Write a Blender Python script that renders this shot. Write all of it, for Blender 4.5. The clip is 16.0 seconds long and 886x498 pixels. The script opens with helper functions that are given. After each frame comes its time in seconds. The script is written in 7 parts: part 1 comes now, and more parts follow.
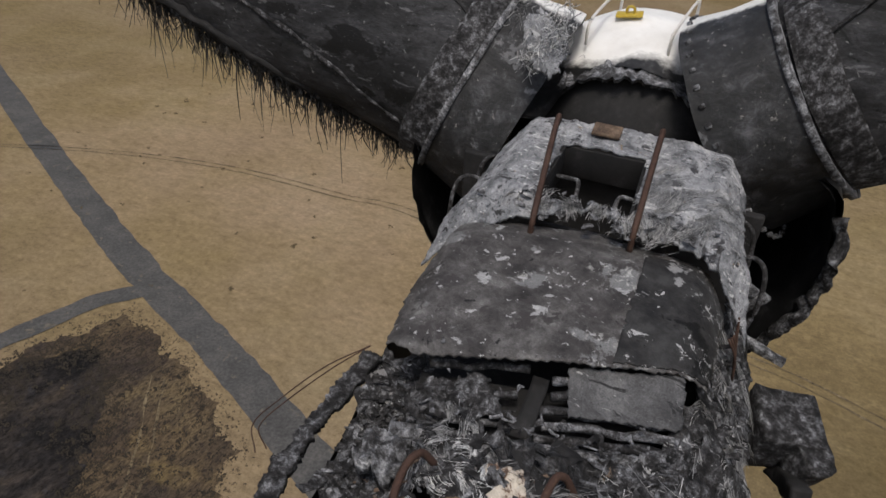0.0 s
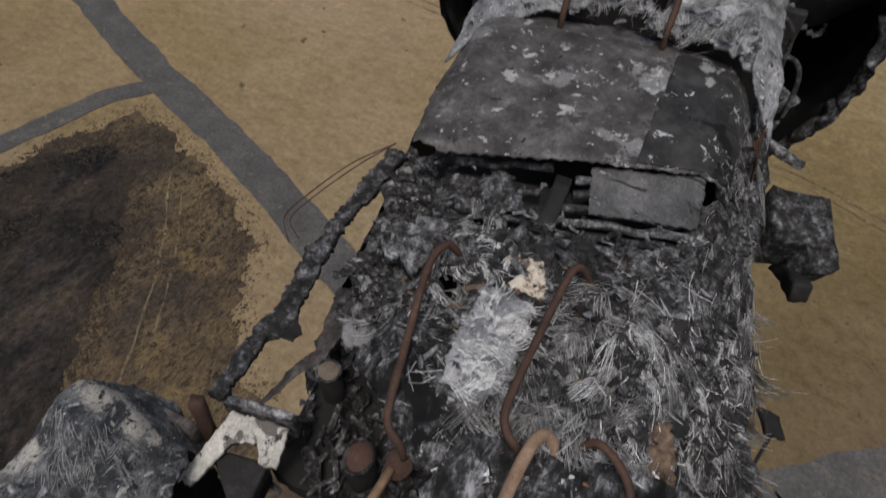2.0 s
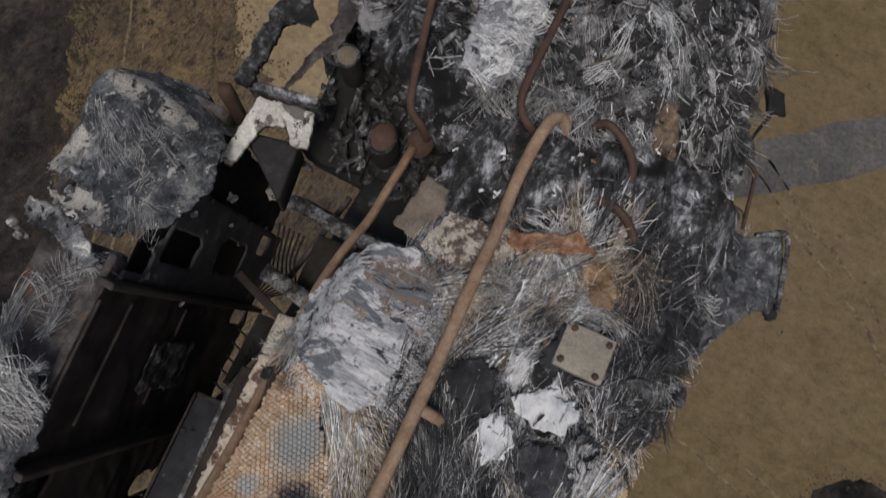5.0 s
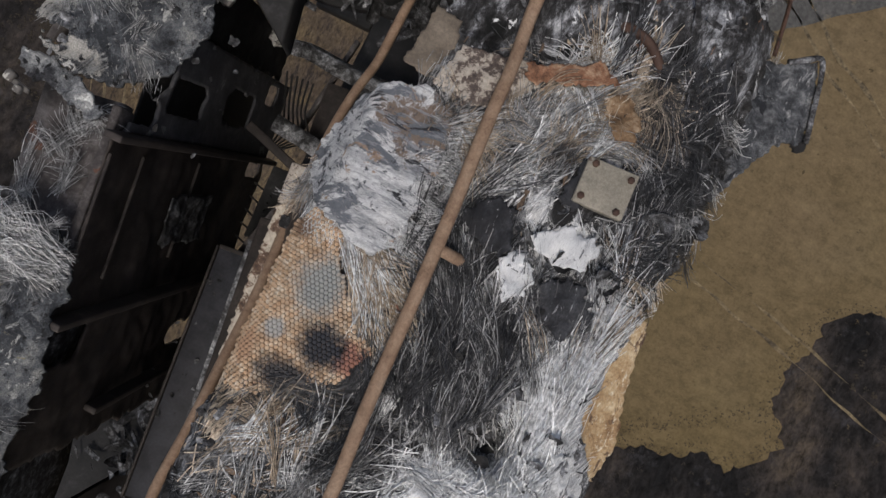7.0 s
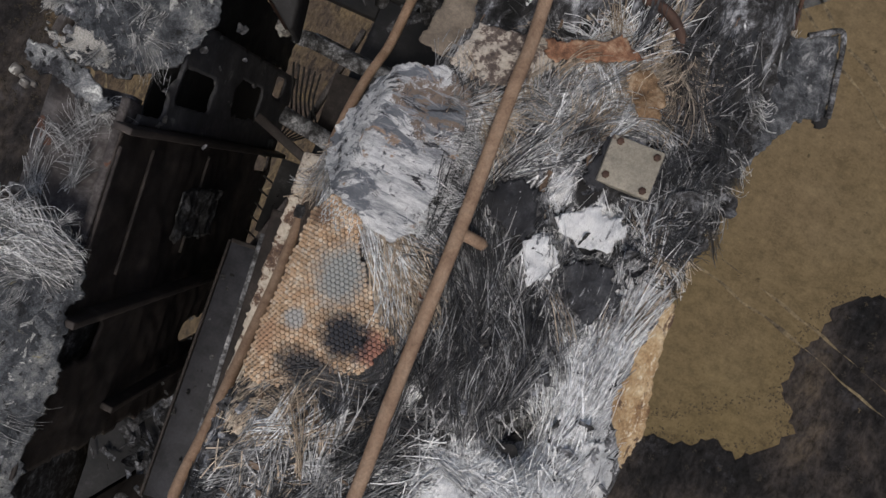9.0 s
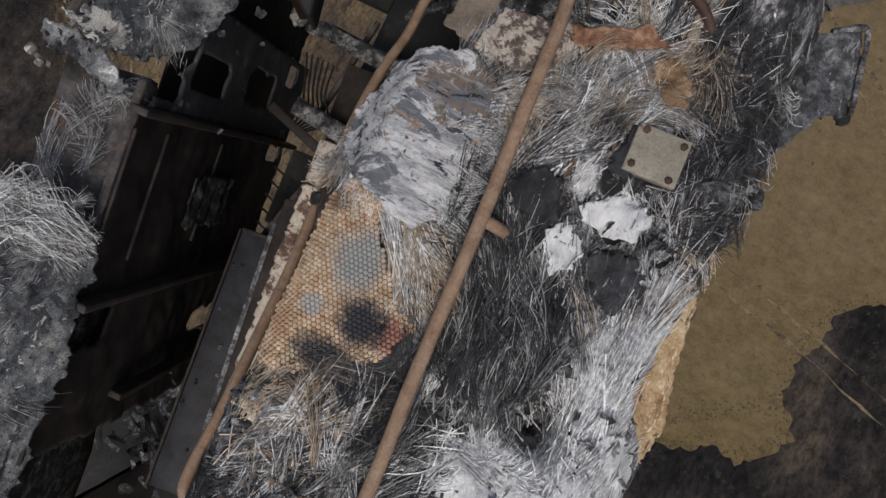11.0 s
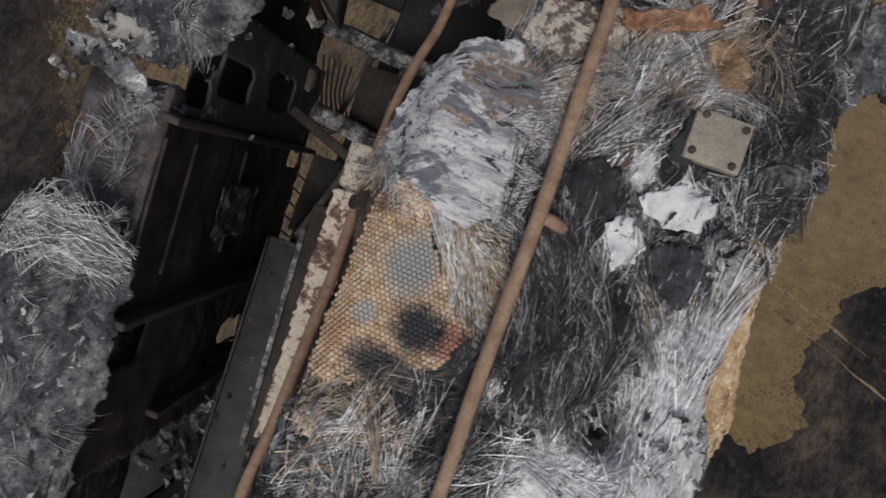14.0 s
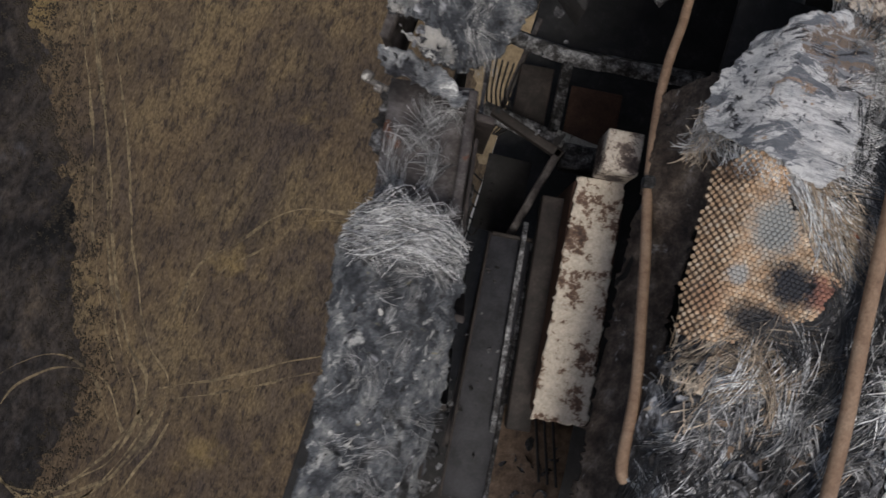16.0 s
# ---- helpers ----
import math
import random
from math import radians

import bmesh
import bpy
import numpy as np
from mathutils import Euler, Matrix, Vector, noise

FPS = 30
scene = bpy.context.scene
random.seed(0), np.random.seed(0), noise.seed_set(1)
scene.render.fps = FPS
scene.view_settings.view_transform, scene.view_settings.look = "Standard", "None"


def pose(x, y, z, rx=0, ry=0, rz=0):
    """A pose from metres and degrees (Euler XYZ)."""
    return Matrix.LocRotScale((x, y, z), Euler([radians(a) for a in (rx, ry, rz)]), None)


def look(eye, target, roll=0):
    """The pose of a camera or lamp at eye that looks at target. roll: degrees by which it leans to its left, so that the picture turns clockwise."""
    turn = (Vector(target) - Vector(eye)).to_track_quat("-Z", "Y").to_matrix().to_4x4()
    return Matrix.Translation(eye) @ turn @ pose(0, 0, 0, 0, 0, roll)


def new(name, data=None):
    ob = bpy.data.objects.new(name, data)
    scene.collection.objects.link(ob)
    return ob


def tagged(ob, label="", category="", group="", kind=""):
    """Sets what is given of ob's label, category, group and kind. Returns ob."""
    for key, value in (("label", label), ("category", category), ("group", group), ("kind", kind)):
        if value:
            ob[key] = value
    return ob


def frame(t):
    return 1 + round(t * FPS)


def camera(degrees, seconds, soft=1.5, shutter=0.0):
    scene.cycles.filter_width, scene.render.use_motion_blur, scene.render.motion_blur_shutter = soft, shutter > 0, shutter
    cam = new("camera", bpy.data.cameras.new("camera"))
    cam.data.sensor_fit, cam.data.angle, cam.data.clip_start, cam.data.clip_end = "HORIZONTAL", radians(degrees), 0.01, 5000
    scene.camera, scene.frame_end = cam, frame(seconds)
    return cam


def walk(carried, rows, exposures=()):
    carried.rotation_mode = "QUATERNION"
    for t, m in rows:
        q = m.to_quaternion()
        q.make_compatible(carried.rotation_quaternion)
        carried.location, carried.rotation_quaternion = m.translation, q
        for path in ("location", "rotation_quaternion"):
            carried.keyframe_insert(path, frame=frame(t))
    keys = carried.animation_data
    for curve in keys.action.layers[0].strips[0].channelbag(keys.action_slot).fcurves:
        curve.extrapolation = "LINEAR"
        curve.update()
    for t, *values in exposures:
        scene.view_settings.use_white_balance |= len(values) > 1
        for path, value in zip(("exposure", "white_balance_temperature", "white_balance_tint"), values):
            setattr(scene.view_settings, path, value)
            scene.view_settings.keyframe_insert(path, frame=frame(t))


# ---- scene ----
cam = camera(65.2, 16.0, 1.5, 0.4)
PATH = [
    (0, (-0.108, -0.308, 2.952), (-0.841, 1.237, 1.913), 3.27),
    (0.5, (-0.119, -0.335, 2.958), (-0.876, 1.226, 1.963), 3.34),
    (1, (-0.137, -0.363, 2.959), (-0.895, 1.181, 1.938), 3.51),
    (1.5, (-0.141, -0.403, 2.971), (-0.829, 1.014, 1.739), 3.91),
    (2, (-0.149, -0.395, 2.977), (-0.728, 0.82, 1.498), 3.97),
    (2.5, (-0.166, -0.394, 2.974), (-0.717, 0.758, 1.435), 3.91),
    (3, (-0.187, -0.42, 2.989), (-0.692, 0.647, 1.375), 4.13),
    (3.5, (-0.21, -0.44, 3.036), (-0.635, 0.5, 1.322), 4.86),
    (4, (-0.2, -0.446, 3.086), (-0.554, 0.35, 1.286), 4.98),
    (4.5, (-0.197, -0.455, 3.105), (-0.477, 0.2, 1.236), 5.53),
    (5, (-0.189, -0.464, 3.143), (-0.394, 0.047, 1.22), 6.47),
    (5.2, (-0.191, -0.462, 3.158), (-0.366, -0.011, 1.217), 6.98),
    (7.3, (-0.166, -0.5, 3.035), (-0.219, -0.396, 1.038), -0.7),
    (7.5, (-0.168, -0.495, 3.025), (-0.224, -0.396, 1.028), -3),
    (8, (-0.175, -0.503, 3.016), (-0.234, -0.406, 1.019), -5.5),
    (8.5, (-0.186, -0.514, 3.005), (-0.245, -0.418, 1.008), -6.3),
    (9, (-0.221, -0.562, 2.975), (-0.282, -0.464, 0.979), -7),
    (9.5, (-0.276, -0.605, 2.963), (-0.339, -0.503, 0.966), -6.5),
    (11.8, (-0.261, -0.654, 2.892), (-0.328, -0.552, 0.896), -7.3),
    (12, (-0.222, -0.645, 2.886), (-0.287, -0.542, 0.889), -6.6),
    (12.5, (-0.137, -0.618, 2.86), (-0.203, -0.514, 0.864), -7.5),
    (13, (-0.155, -0.617, 2.835), (-0.222, -0.514, 0.839), -8.4),
    (13.5, (-0.275, -0.657, 2.82), (-0.342, -0.556, 0.824), -9.6),
    (14, (-0.474, -0.737, 2.801), (-0.545, -0.636, 0.805), -11.7),
    (14.5, (-0.751, -0.863, 2.779), (-0.82, -0.762, 0.782), -12.6),
    (15, (-1.095, -1.035, 2.763), (-1.166, -0.928, 0.767), -13.7),
    (15.5, (-1.506, -1.224, 2.741), (-1.573, -1.111, 0.745), -12.6),
    (16, (-1.915, -1.41, 3.025), (-1.978, -1.292, 1.03), -10.5),
]
EXPOSURE = [(0, 0.0), (1, 0.0), (2.5, -0.15), (5.2, -0.18), (7.3, -0.06), (16, -0.06)]
walk(cam, [(t, look(eye, target, roll)) for t, eye, target, roll in PATH], EXPOSURE)

# ---- world, sun ----
GROUND = -60.0
sky_world = bpy.data.worlds.new("sky")
scene.world = sky_world
sky_world.use_nodes = True
wn = sky_world.node_tree.nodes
sky = wn.new("ShaderNodeTexSky")
sky.sky_type, sky.sun_disc = "NISHITA", False
sky.sun_elevation, sky.sun_rotation = radians(64), radians(164)
sky.air_density, sky.dust_density = 1.0, 4.0
veil = wn.new("ShaderNodeHueSaturation")
veil.inputs["Saturation"].default_value = 0.85
sky_world.node_tree.links.new(sky.outputs[0], veil.inputs["Color"])
sky_world.node_tree.links.new(veil.outputs[0], wn["Background"].inputs[0])
wn["Background"].inputs[1].default_value = 0.125
sun = new("sun", bpy.data.lights.new("sun", "SUN"))
sun.data.energy, sun.data.angle, sun.data.color = 1.65, radians(12), (1.0, 0.95, 0.88)
sun.matrix_world = look((0, 0, 20), (-0.12, 0.42, 20 - 0.9))


# ---- materials ----
def node_mat(name):
    m = bpy.data.materials.new(name)
    m.use_nodes = True
    nt = m.node_tree
    return m, nt, nt.nodes["Principled BSDF"]


def noise_node(nt, scale, detail=6, rough=0.6, stretch=(1, 1, 1), distort=0.0, vec=None):
    if vec is None:
        vec = nt.nodes.new("ShaderNodeTexCoord").outputs["Object"]
    mp = nt.nodes.new("ShaderNodeMapping")
    mp.inputs["Scale"].default_value = stretch
    nt.links.new(vec, mp.inputs["Vector"])
    n = nt.nodes.new("ShaderNodeTexNoise")
    n.inputs["Scale"].default_value, n.inputs["Detail"].default_value = scale, detail
    n.inputs["Roughness"].default_value, n.inputs["Distortion"].default_value = rough, distort
    nt.links.new(mp.outputs[0], n.inputs["Vector"])
    return n.outputs["Fac"]


def ramp(nt, fac, stops):
    r = nt.nodes.new("ShaderNodeValToRGB")
    e = r.color_ramp.elements
    while len(e) < len(stops):
        e.new(0.5)
    for el, (p, c) in zip(e, stops):
        el.position = p
        el.color = (*c, 1) if not isinstance(c, float) else (c, c, c, 1)
    nt.links.new(fac, r.inputs[0])
    return r.outputs[0]


def mix(nt, fac, a, b, mode="MIX"):
    m = nt.nodes.new("ShaderNodeMix")
    m.data_type, m.blend_type = "RGBA", mode
    for sock, v in ((m.inputs[0], fac), (m.inputs[6], a), (m.inputs[7], b)):
        if isinstance(v, (float, int)):
            sock.default_value = v
        elif isinstance(v, tuple):
            sock.default_value = (*v, 1)
        else:
            nt.links.new(v, sock)
    return m.outputs[2]


def bump(nt, bsdf, height, strength, dist):
    b = nt.nodes.new("ShaderNodeBump")
    b.inputs["Strength"].default_value, b.inputs["Distance"].default_value = strength, dist
    nt.links.new(height, b.inputs["Height"])
    nt.links.new(b.outputs[0], bsdf.inputs["Normal"])


def spot_mask(nt, x, y, rx, ry, edge=0.35, warp=9.0, amount=0.35):
    """1 inside an uneven blot at (x, y), 0 outside."""
    co = nt.nodes.new("ShaderNodeTexCoord").outputs["Object"]
    mp = nt.nodes.new("ShaderNodeMapping")
    mp.inputs["Location"].default_value = (-x / rx, -y / ry, 0)
    mp.inputs["Scale"].default_value = (1 / rx, 1 / ry, 0)
    nt.links.new(co, mp.inputs["Vector"])
    ln = nt.nodes.new("ShaderNodeVectorMath")
    ln.operation = "LENGTH"
    nt.links.new(mp.outputs[0], ln.inputs[0])
    nz = noise_node(nt, warp, 12, 0.82)
    a = nt.nodes.new("ShaderNodeMath")
    a.operation, a.inputs[1].default_value = "MULTIPLY_ADD", amount * 4
    nt.links.new(nz, a.inputs[0])
    nt.links.new(ln.outputs["Value"], a.inputs[2])
    mr = nt.nodes.new("ShaderNodeMapRange")
    mr.interpolation_type = "SMOOTHSTEP"
    mr.inputs["From Min"].default_value = 1 + edge / 2 + amount * 2
    mr.inputs["From Max"].default_value = 1 - edge / 2 + amount * 2
    nt.links.new(a.outputs[0], mr.inputs["Value"])
    return mr.outputs[0]


def surface(name, stops, scale=6.0, fine=60.0, rough=0.85, relief=0.01, stretch=(1, 1, 1), spots=(), fine_mix=0.35,
            metal=0.0, second=None, island=0.0, bands=(), streak=None, sharp=0.0, tints=(), weave=None, flecks=()):
    """A weathered surface: a ramp over broad noise, a fine grain over it, uneven blots, and relief."""
    m, nt, bs = node_mat(name)
    broad = noise_node(nt, scale, 12, 0.78, stretch, 0.1)
    col = ramp(nt, broad, stops)
    if second:
        col = mix(nt, ramp(nt, noise_node(nt, second[0], 6, 0.7), [(second[1], 0.0), (second[1] + 0.09, 1.0)]), col, second[2])
    for x, y, rx, ry, c in spots:
        col = mix(nt, spot_mask(nt, x, y, rx, ry, 0.25, 13.0, 1.3), col, c)
    for sc, lim, c in tints:
        col = mix(nt, ramp(nt, noise_node(nt, sc, 14, 0.64, (1, 1, 1), 0.3), [(lim, 0.0), (lim + 0.025, 1.0)]), col, c)
    for sc, lim, st, c in bands:
        col = mix(nt, ramp(nt, noise_node(nt, sc, 14, 0.68, st, 0.6), [(lim, 0.0), (lim + 0.03, 1.0)]), col, c)
    for sc, lim, gate, glim, c in flecks:
        small = ramp(nt, noise_node(nt, sc, 10, 0.7, (1, 0.7, 1), 0.5), [(lim, 0.0), (lim + 0.06, 1.0)])
        where = ramp(nt, noise_node(nt, gate, 8, 0.65), [(glim, 0.0), (glim + 0.05, 1.0)])
        col = mix(nt, mix(nt, 1.0, small, where, "MULTIPLY"), col, c)
    grain = noise_node(nt, fine, 6, 0.75, streak or stretch, sharp)
    col = mix(nt, fine_mix, col, ramp(nt, grain, [(0.37, 0.10), (0.60, 1.0)]), "MULTIPLY") if fine_mix else col
    if island:
        g = nt.nodes.new("ShaderNodeNewGeometry")
        col = mix(nt, island, col, ramp(nt, g.outputs["Random Per Island"], [(0.0, 0.15), (1.0, 1.6)]), "MULTIPLY")
    nt.links.new(col, bs.inputs["Base Color"])
    nt.links.new(ramp(nt, grain, [(0.2, max(0.0, rough - 0.15)), (0.8, min(1.0, rough + 0.1))]), bs.inputs["Roughness"])
    bs.inputs["Metallic"].default_value = metal
    bs.inputs["Specular IOR Level"].default_value = 0.25
    h = mix(nt, 0.45, broad, grain)
    if weave:
        wv = nt.nodes.new("ShaderNodeTexWave")
        wv.bands_direction = "Y" if weave[1] else "X"
        for key, val in (("Scale", weave[0]), ("Distortion", 16.0), ("Detail", 4.0), ("Detail Scale", 0.4), ("Detail Roughness", 0.7)):
            wv.inputs[key].default_value = val
        nt.links.new(nt.nodes.new("ShaderNodeTexCoord").outputs["Object"], wv.inputs["Vector"])
        lines = ramp(nt, wv.outputs["Fac"], [(0.15, 0.4), (0.5, 1.0)])
        col = mix(nt, 0.18, col, lines, "MULTIPLY")
        nt.links.new(col, bs.inputs["Base Color"])
        h = mix(nt, 0.5, h, wv.outputs["Fac"])
    bump(nt, bs, h, 0.8, relief * 0.3)
    return m


BLACK, CHAR, SOOT = (0.006, 0.006, 0.006), (0.018, 0.017, 0.017), (0.04, 0.039, 0.04)
GREY, ASH, PALE, WHITE = (0.11, 0.11, 0.115), (0.26, 0.265, 0.28), (0.48, 0.48, 0.49), (0.72, 0.72, 0.71)
CREAM, TAN, RUST, ORANGE = (0.62, 0.52, 0.40), (0.42, 0.30, 0.16), (0.10, 0.045, 0.025), (0.42, 0.19, 0.08)

M_CHAR = surface("charred", [(0.3, (0.009, 0.009, 0.009)), (0.55, (0.022, 0.021, 0.021)), (0.7, (0.05, 0.049, 0.05))], 5, 70, 0.8, 0.02)
M_INSIDE = surface("sooty_steel", [(0.36, (0.018, 0.015, 0.014)), (0.5, (0.029, 0.024, 0.022)), (0.64, (0.058, 0.047, 0.042))], 6, 50, 0.7, 0.008,
                   second=(11, 0.68, (0.055, 0.05, 0.05)))
M_ROOF = surface("scorched_roof", [(0.36, (0.028, 0.026, 0.026)), (0.46, (0.062, 0.058, 0.057)), (0.54, (0.10, 0.095, 0.093)), (0.64, (0.19, 0.185, 0.18))],
                 3.5, 130, 0.72, 0.012, fine_mix=0.5, tints=[(2.2, 0.57, (0.19, 0.19, 0.192)), (5, 0.58, (0.055, 0.05, 0.05)), (6.5, 0.615, (0.36, 0.36, 0.36)), (13, 0.63, (0.45, 0.45, 0.45)), (9, 0.645, (0.015, 0.015, 0.015))],
                 flecks=[(28, 0.54, 2.2, 0.56, (0.46, 0.46, 0.44))])
M_ROOFDARK = surface("sooty_roof", [(0.38, (0.012, 0.012, 0.013)), (0.5, (0.028, 0.027, 0.027)), (0.62, (0.05, 0.05, 0.05))], 5.0, 130, 0.75, 0.01,
                     tints=[(3.5, 0.56, (0.006, 0.006, 0.006)), (4, 0.60, (0.26, 0.26, 0.26)), (9, 0.63, (0.42, 0.42, 0.42))], flecks=[(30, 0.54, 3, 0.57, (0.42, 0.42, 0.42))])
M_HOOD = surface("ash_laminate", [(0.36, (0.07, 0.072, 0.078)), (0.44, (0.17, 0.175, 0.185)), (0.52, (0.29, 0.296, 0.31)), (0.6, (0.45, 0.452, 0.46)), (0.68, (0.64, 0.64, 0.64))], 5, 120, 0.9, 0.03, (1, 0.6, 1), streak=(1.2, 5, 1), fine_mix=0.5,
                 bands=[(4, 0.57, (1, 0.7, 1), (0.06, 0.06, 0.065)), (7, 0.59, (0.7, 1.8, 1), (0.56, 0.56, 0.56)), (12, 0.60, (1, 1, 1), (0.035, 0.035, 0.037)), (9, 0.64, (1, 1, 1), (0.24, 0.18, 0.12)), (16, 0.61, (0.6, 2, 1), (0.74, 0.74, 0.73))], flecks=[(40, 0.55, 5, 0.48, (0.05, 0.05, 0.052))])
M_ASH = surface("ash", [(0.36, CHAR), (0.44, SOOT), (0.5, GREY), (0.57, ASH), (0.63, PALE), (0.70, WHITE)], 11, 70, 0.95, 0.03, fine_mix=0.55)
M_ASHDARK = surface("dark_ash", [(0.38, BLACK), (0.45, CHAR), (0.51, SOOT), (0.57, GREY), (0.64, ASH), (0.70, PALE)], 12, 70, 0.95, 0.03, fine_mix=0.5, second=(5, 0.62, (0.2, 0.2, 0.205)))
M_DECK = surface("burnt_laminate", [(0.40, BLACK), (0.45, CHAR), (0.5, SOOT), (0.54, GREY), (0.58, ASH), (0.64, PALE)], 8, 70, 0.92, 0.02, (1, 0.5, 1), streak=(5, 0.8, 1), fine_mix=0.6,
                 tints=[(5, 0.63, (0.50, 0.40, 0.29)), (6, 0.64, (0.26, 0.13, 0.07)), (9, 0.62, (0.75, 0.75, 0.75))],
                 spots=[(0.55, -0.75, 0.14, 0.5, PALE), (0.4, -1.35, 0.45, 0.3, (0.78, 0.78, 0.77)), (0.22, -0.07, 0.17, 0.13, WHITE), (0.1, -0.25, 0.10, 0.11, WHITE), (0.04, 0.08, 0.06, 0.13, (0.62, 0.62, 0.62)),
                        (-0.10, -0.12, 0.15, 0.11, (0.028, 0.029, 0.033)), (0.15, 0.10, 0.05, 0.14, CHAR), (0.33, -0.30, 0.15, 0.11, (0.02, 0.02, 0.022)), (0.02, -0.62, 0.20, 0.34, CHAR), (0.25, -0.86, 0.14, 0.20, BLACK), (0.05, -0.95, 0.14, 0.14, BLACK), (-0.33, -0.72, 0.09, 0.10, (0.26, 0.10, 0.06)),
                        (-0.4, 0.2, 0.16, 0.08, (0.34, 0.17, 0.09)), (0.15, 0.6, 0.2, 0.12, (0.3, 0.15, 0.07)), (-0.55, -1.45, 0.25, 0.12, CREAM), (-0.2, -1.2, 0.25, 0.15, CHAR), (0.58, 0.45, 0.17, 0.5, (0.03, 0.031, 0.036)), (0.5, 0.0, 0.1, 0.1, (0.10, 0.06, 0.045))])
M_FELT = surface("matted_ash_felt", [(0.36, (0.03, 0.03, 0.034)), (0.45, (0.105, 0.109, 0.115)), (0.53, (0.21, 0.215, 0.222)), (0.62, (0.38, 0.38, 0.37))], 7, 150, 0.95, 0.035, fine_mix=0.75,
                 tints=[(2.6, 0.54, (0.04, 0.04, 0.045)), (4, 0.60, (0.42, 0.42, 0.40)), (7, 0.625, (0.66, 0.66, 0.63)), (5, 0.62, (0.36, 0.32, 0.22)), (8, 0.60, (0.015, 0.015, 0.016))])
M_COVER = surface("ash_white_shell", [(0.36, (0.02, 0.021, 0.024)), (0.44, (0.05, 0.053, 0.059)), (0.5, (0.10, 0.106, 0.115)), (0.57, (0.18, 0.185, 0.187)), (0.65, (0.33, 0.325, 0.305))], 7, 160, 0.95, 0.03, (1, 0.8, 1), fine_mix=0.7,
                  bands=[(5, 0.56, (1, 0.8, 1), (0.045, 0.048, 0.054)), (11, 0.585, (1.3, 0.7, 1), (0.42, 0.42, 0.40)), (18, 0.61, (1, 1, 1), (0.018, 0.018, 0.02)), (15, 0.62, (1, 1, 1), (0.60, 0.59, 0.55)), (8, 0.65, (1, 1, 1), (0.27, 0.24, 0.15))], flecks=[(45, 0.55, 6, 0.48, (0.02, 0.02, 0.02))],
                  spots=[(-2.45, 0.48, 0.24, 0.07, (0.40, 0.38, 0.34)), (-2.62, 0.0, 0.09, 0.13, (0.46, 0.44, 0.40)), (-2.42, -0.22, 0.15, 0.06, (0.46, 0.44, 0.40))])
M_CLOTH = surface("white_glass_cloth", [(0.36, (0.28, 0.29, 0.31)), (0.44, (0.55, 0.555, 0.565)), (0.51, (0.82, 0.82, 0.82)), (0.6, (0.92, 0.92, 0.91))], 7, 120, 0.95, 0.03, (0.4, 2.0, 1), flecks=[(34, 0.56, 5, 0.47, (0.10, 0.105, 0.12))], streak=(0.5, 9, 1), fine_mix=0.45, weave=(75, True),
                  bands=[(5.0, 0.545, (0.7, 1.5, 1), (0.20, 0.212, 0.235)), (8.0, 0.58, (0.6, 1.6, 1), (0.05, 0.05, 0.056)), (6.0, 0.61, (1.0, 1.6, 1), (0.46, 0.33, 0.24)), (16, 0.56, (0.35, 2.4, 1), (0.34, 0.35, 0.37))],
                  spots=[(-0.55, 0.12, 0.20, 0.13, (0.26, 0.20, 0.16)), (0.34, -0.16, 0.07, 0.05, (0.03, 0.03, 0.032))])
M_CLEAN = surface("clean_glass_cloth", [(0.34, (0.50, 0.505, 0.515)), (0.46, (0.80, 0.80, 0.80)), (0.58, (0.94, 0.94, 0.93))], 9, 130, 0.95, 0.02, (1.6, 0.6, 1), streak=(6, 0.6, 1), fine_mix=0.35, weave=(80, False),
                  bands=[(14, 0.59, (2.0, 0.5, 1), (0.16, 0.165, 0.18)), (22, 0.63, (1, 1, 1), (0.04, 0.04, 0.045))])
M_RUBBLE = surface("roof_rubble", [(0.38, BLACK), (0.45, CHAR), (0.51, SOOT), (0.57, GREY), (0.64, ASH), (0.70, PALE)], 11, 90, 0.95, 0.03, fine_mix=0.5,
                   bands=[(2.4, 0.57, (1, 0.8, 1), (0.24, 0.24, 0.245)), (7, 0.60, (0.6, 1.6, 1), (0.42, 0.42, 0.42)), (2.0, 0.535, (1.2, 0.7, 1), (0.007, 0.007, 0.0075)), (4, 0.64, (1, 1, 1), (0.20, 0.15, 0.11)), (15, 0.64, (1, 1, 1), (0.55, 0.55, 0.55))])
M_WALLPLATE = surface("sooty_wall_plate", [(0.36, (0.035, 0.034, 0.036)), (0.5, (0.062, 0.061, 0.065)), (0.64, (0.11, 0.108, 0.112))], 5, 70, 0.65, 0.006, bands=[(6, 0.62, (1, 1, 1), (0.2, 0.2, 0.2))])
M_SOOTBROWN = surface("soot_brown_panel", [(0.36, (0.022, 0.016, 0.013)), (0.46, (0.055, 0.040, 0.031)), (0.54, (0.10, 0.076, 0.058)), (0.64, (0.18, 0.15, 0.125))], 7, 80, 0.85, 0.02, fine_mix=0.6, bands=[(9, 0.61, (1, 0.6, 1), (0.30, 0.28, 0.26)), (5, 0.60, (1, 0.6, 1), (0.012, 0.011, 0.01))])
M_CREAM = surface("peeling_cream_paint", [(0.35, (0.05, 0.035, 0.03)), (0.455, (0.16, 0.10, 0.07)), (0.48, (0.52, 0.46, 0.38)), (0.7, (0.62, 0.56, 0.47))], 7, 40, 0.8, 0.006)
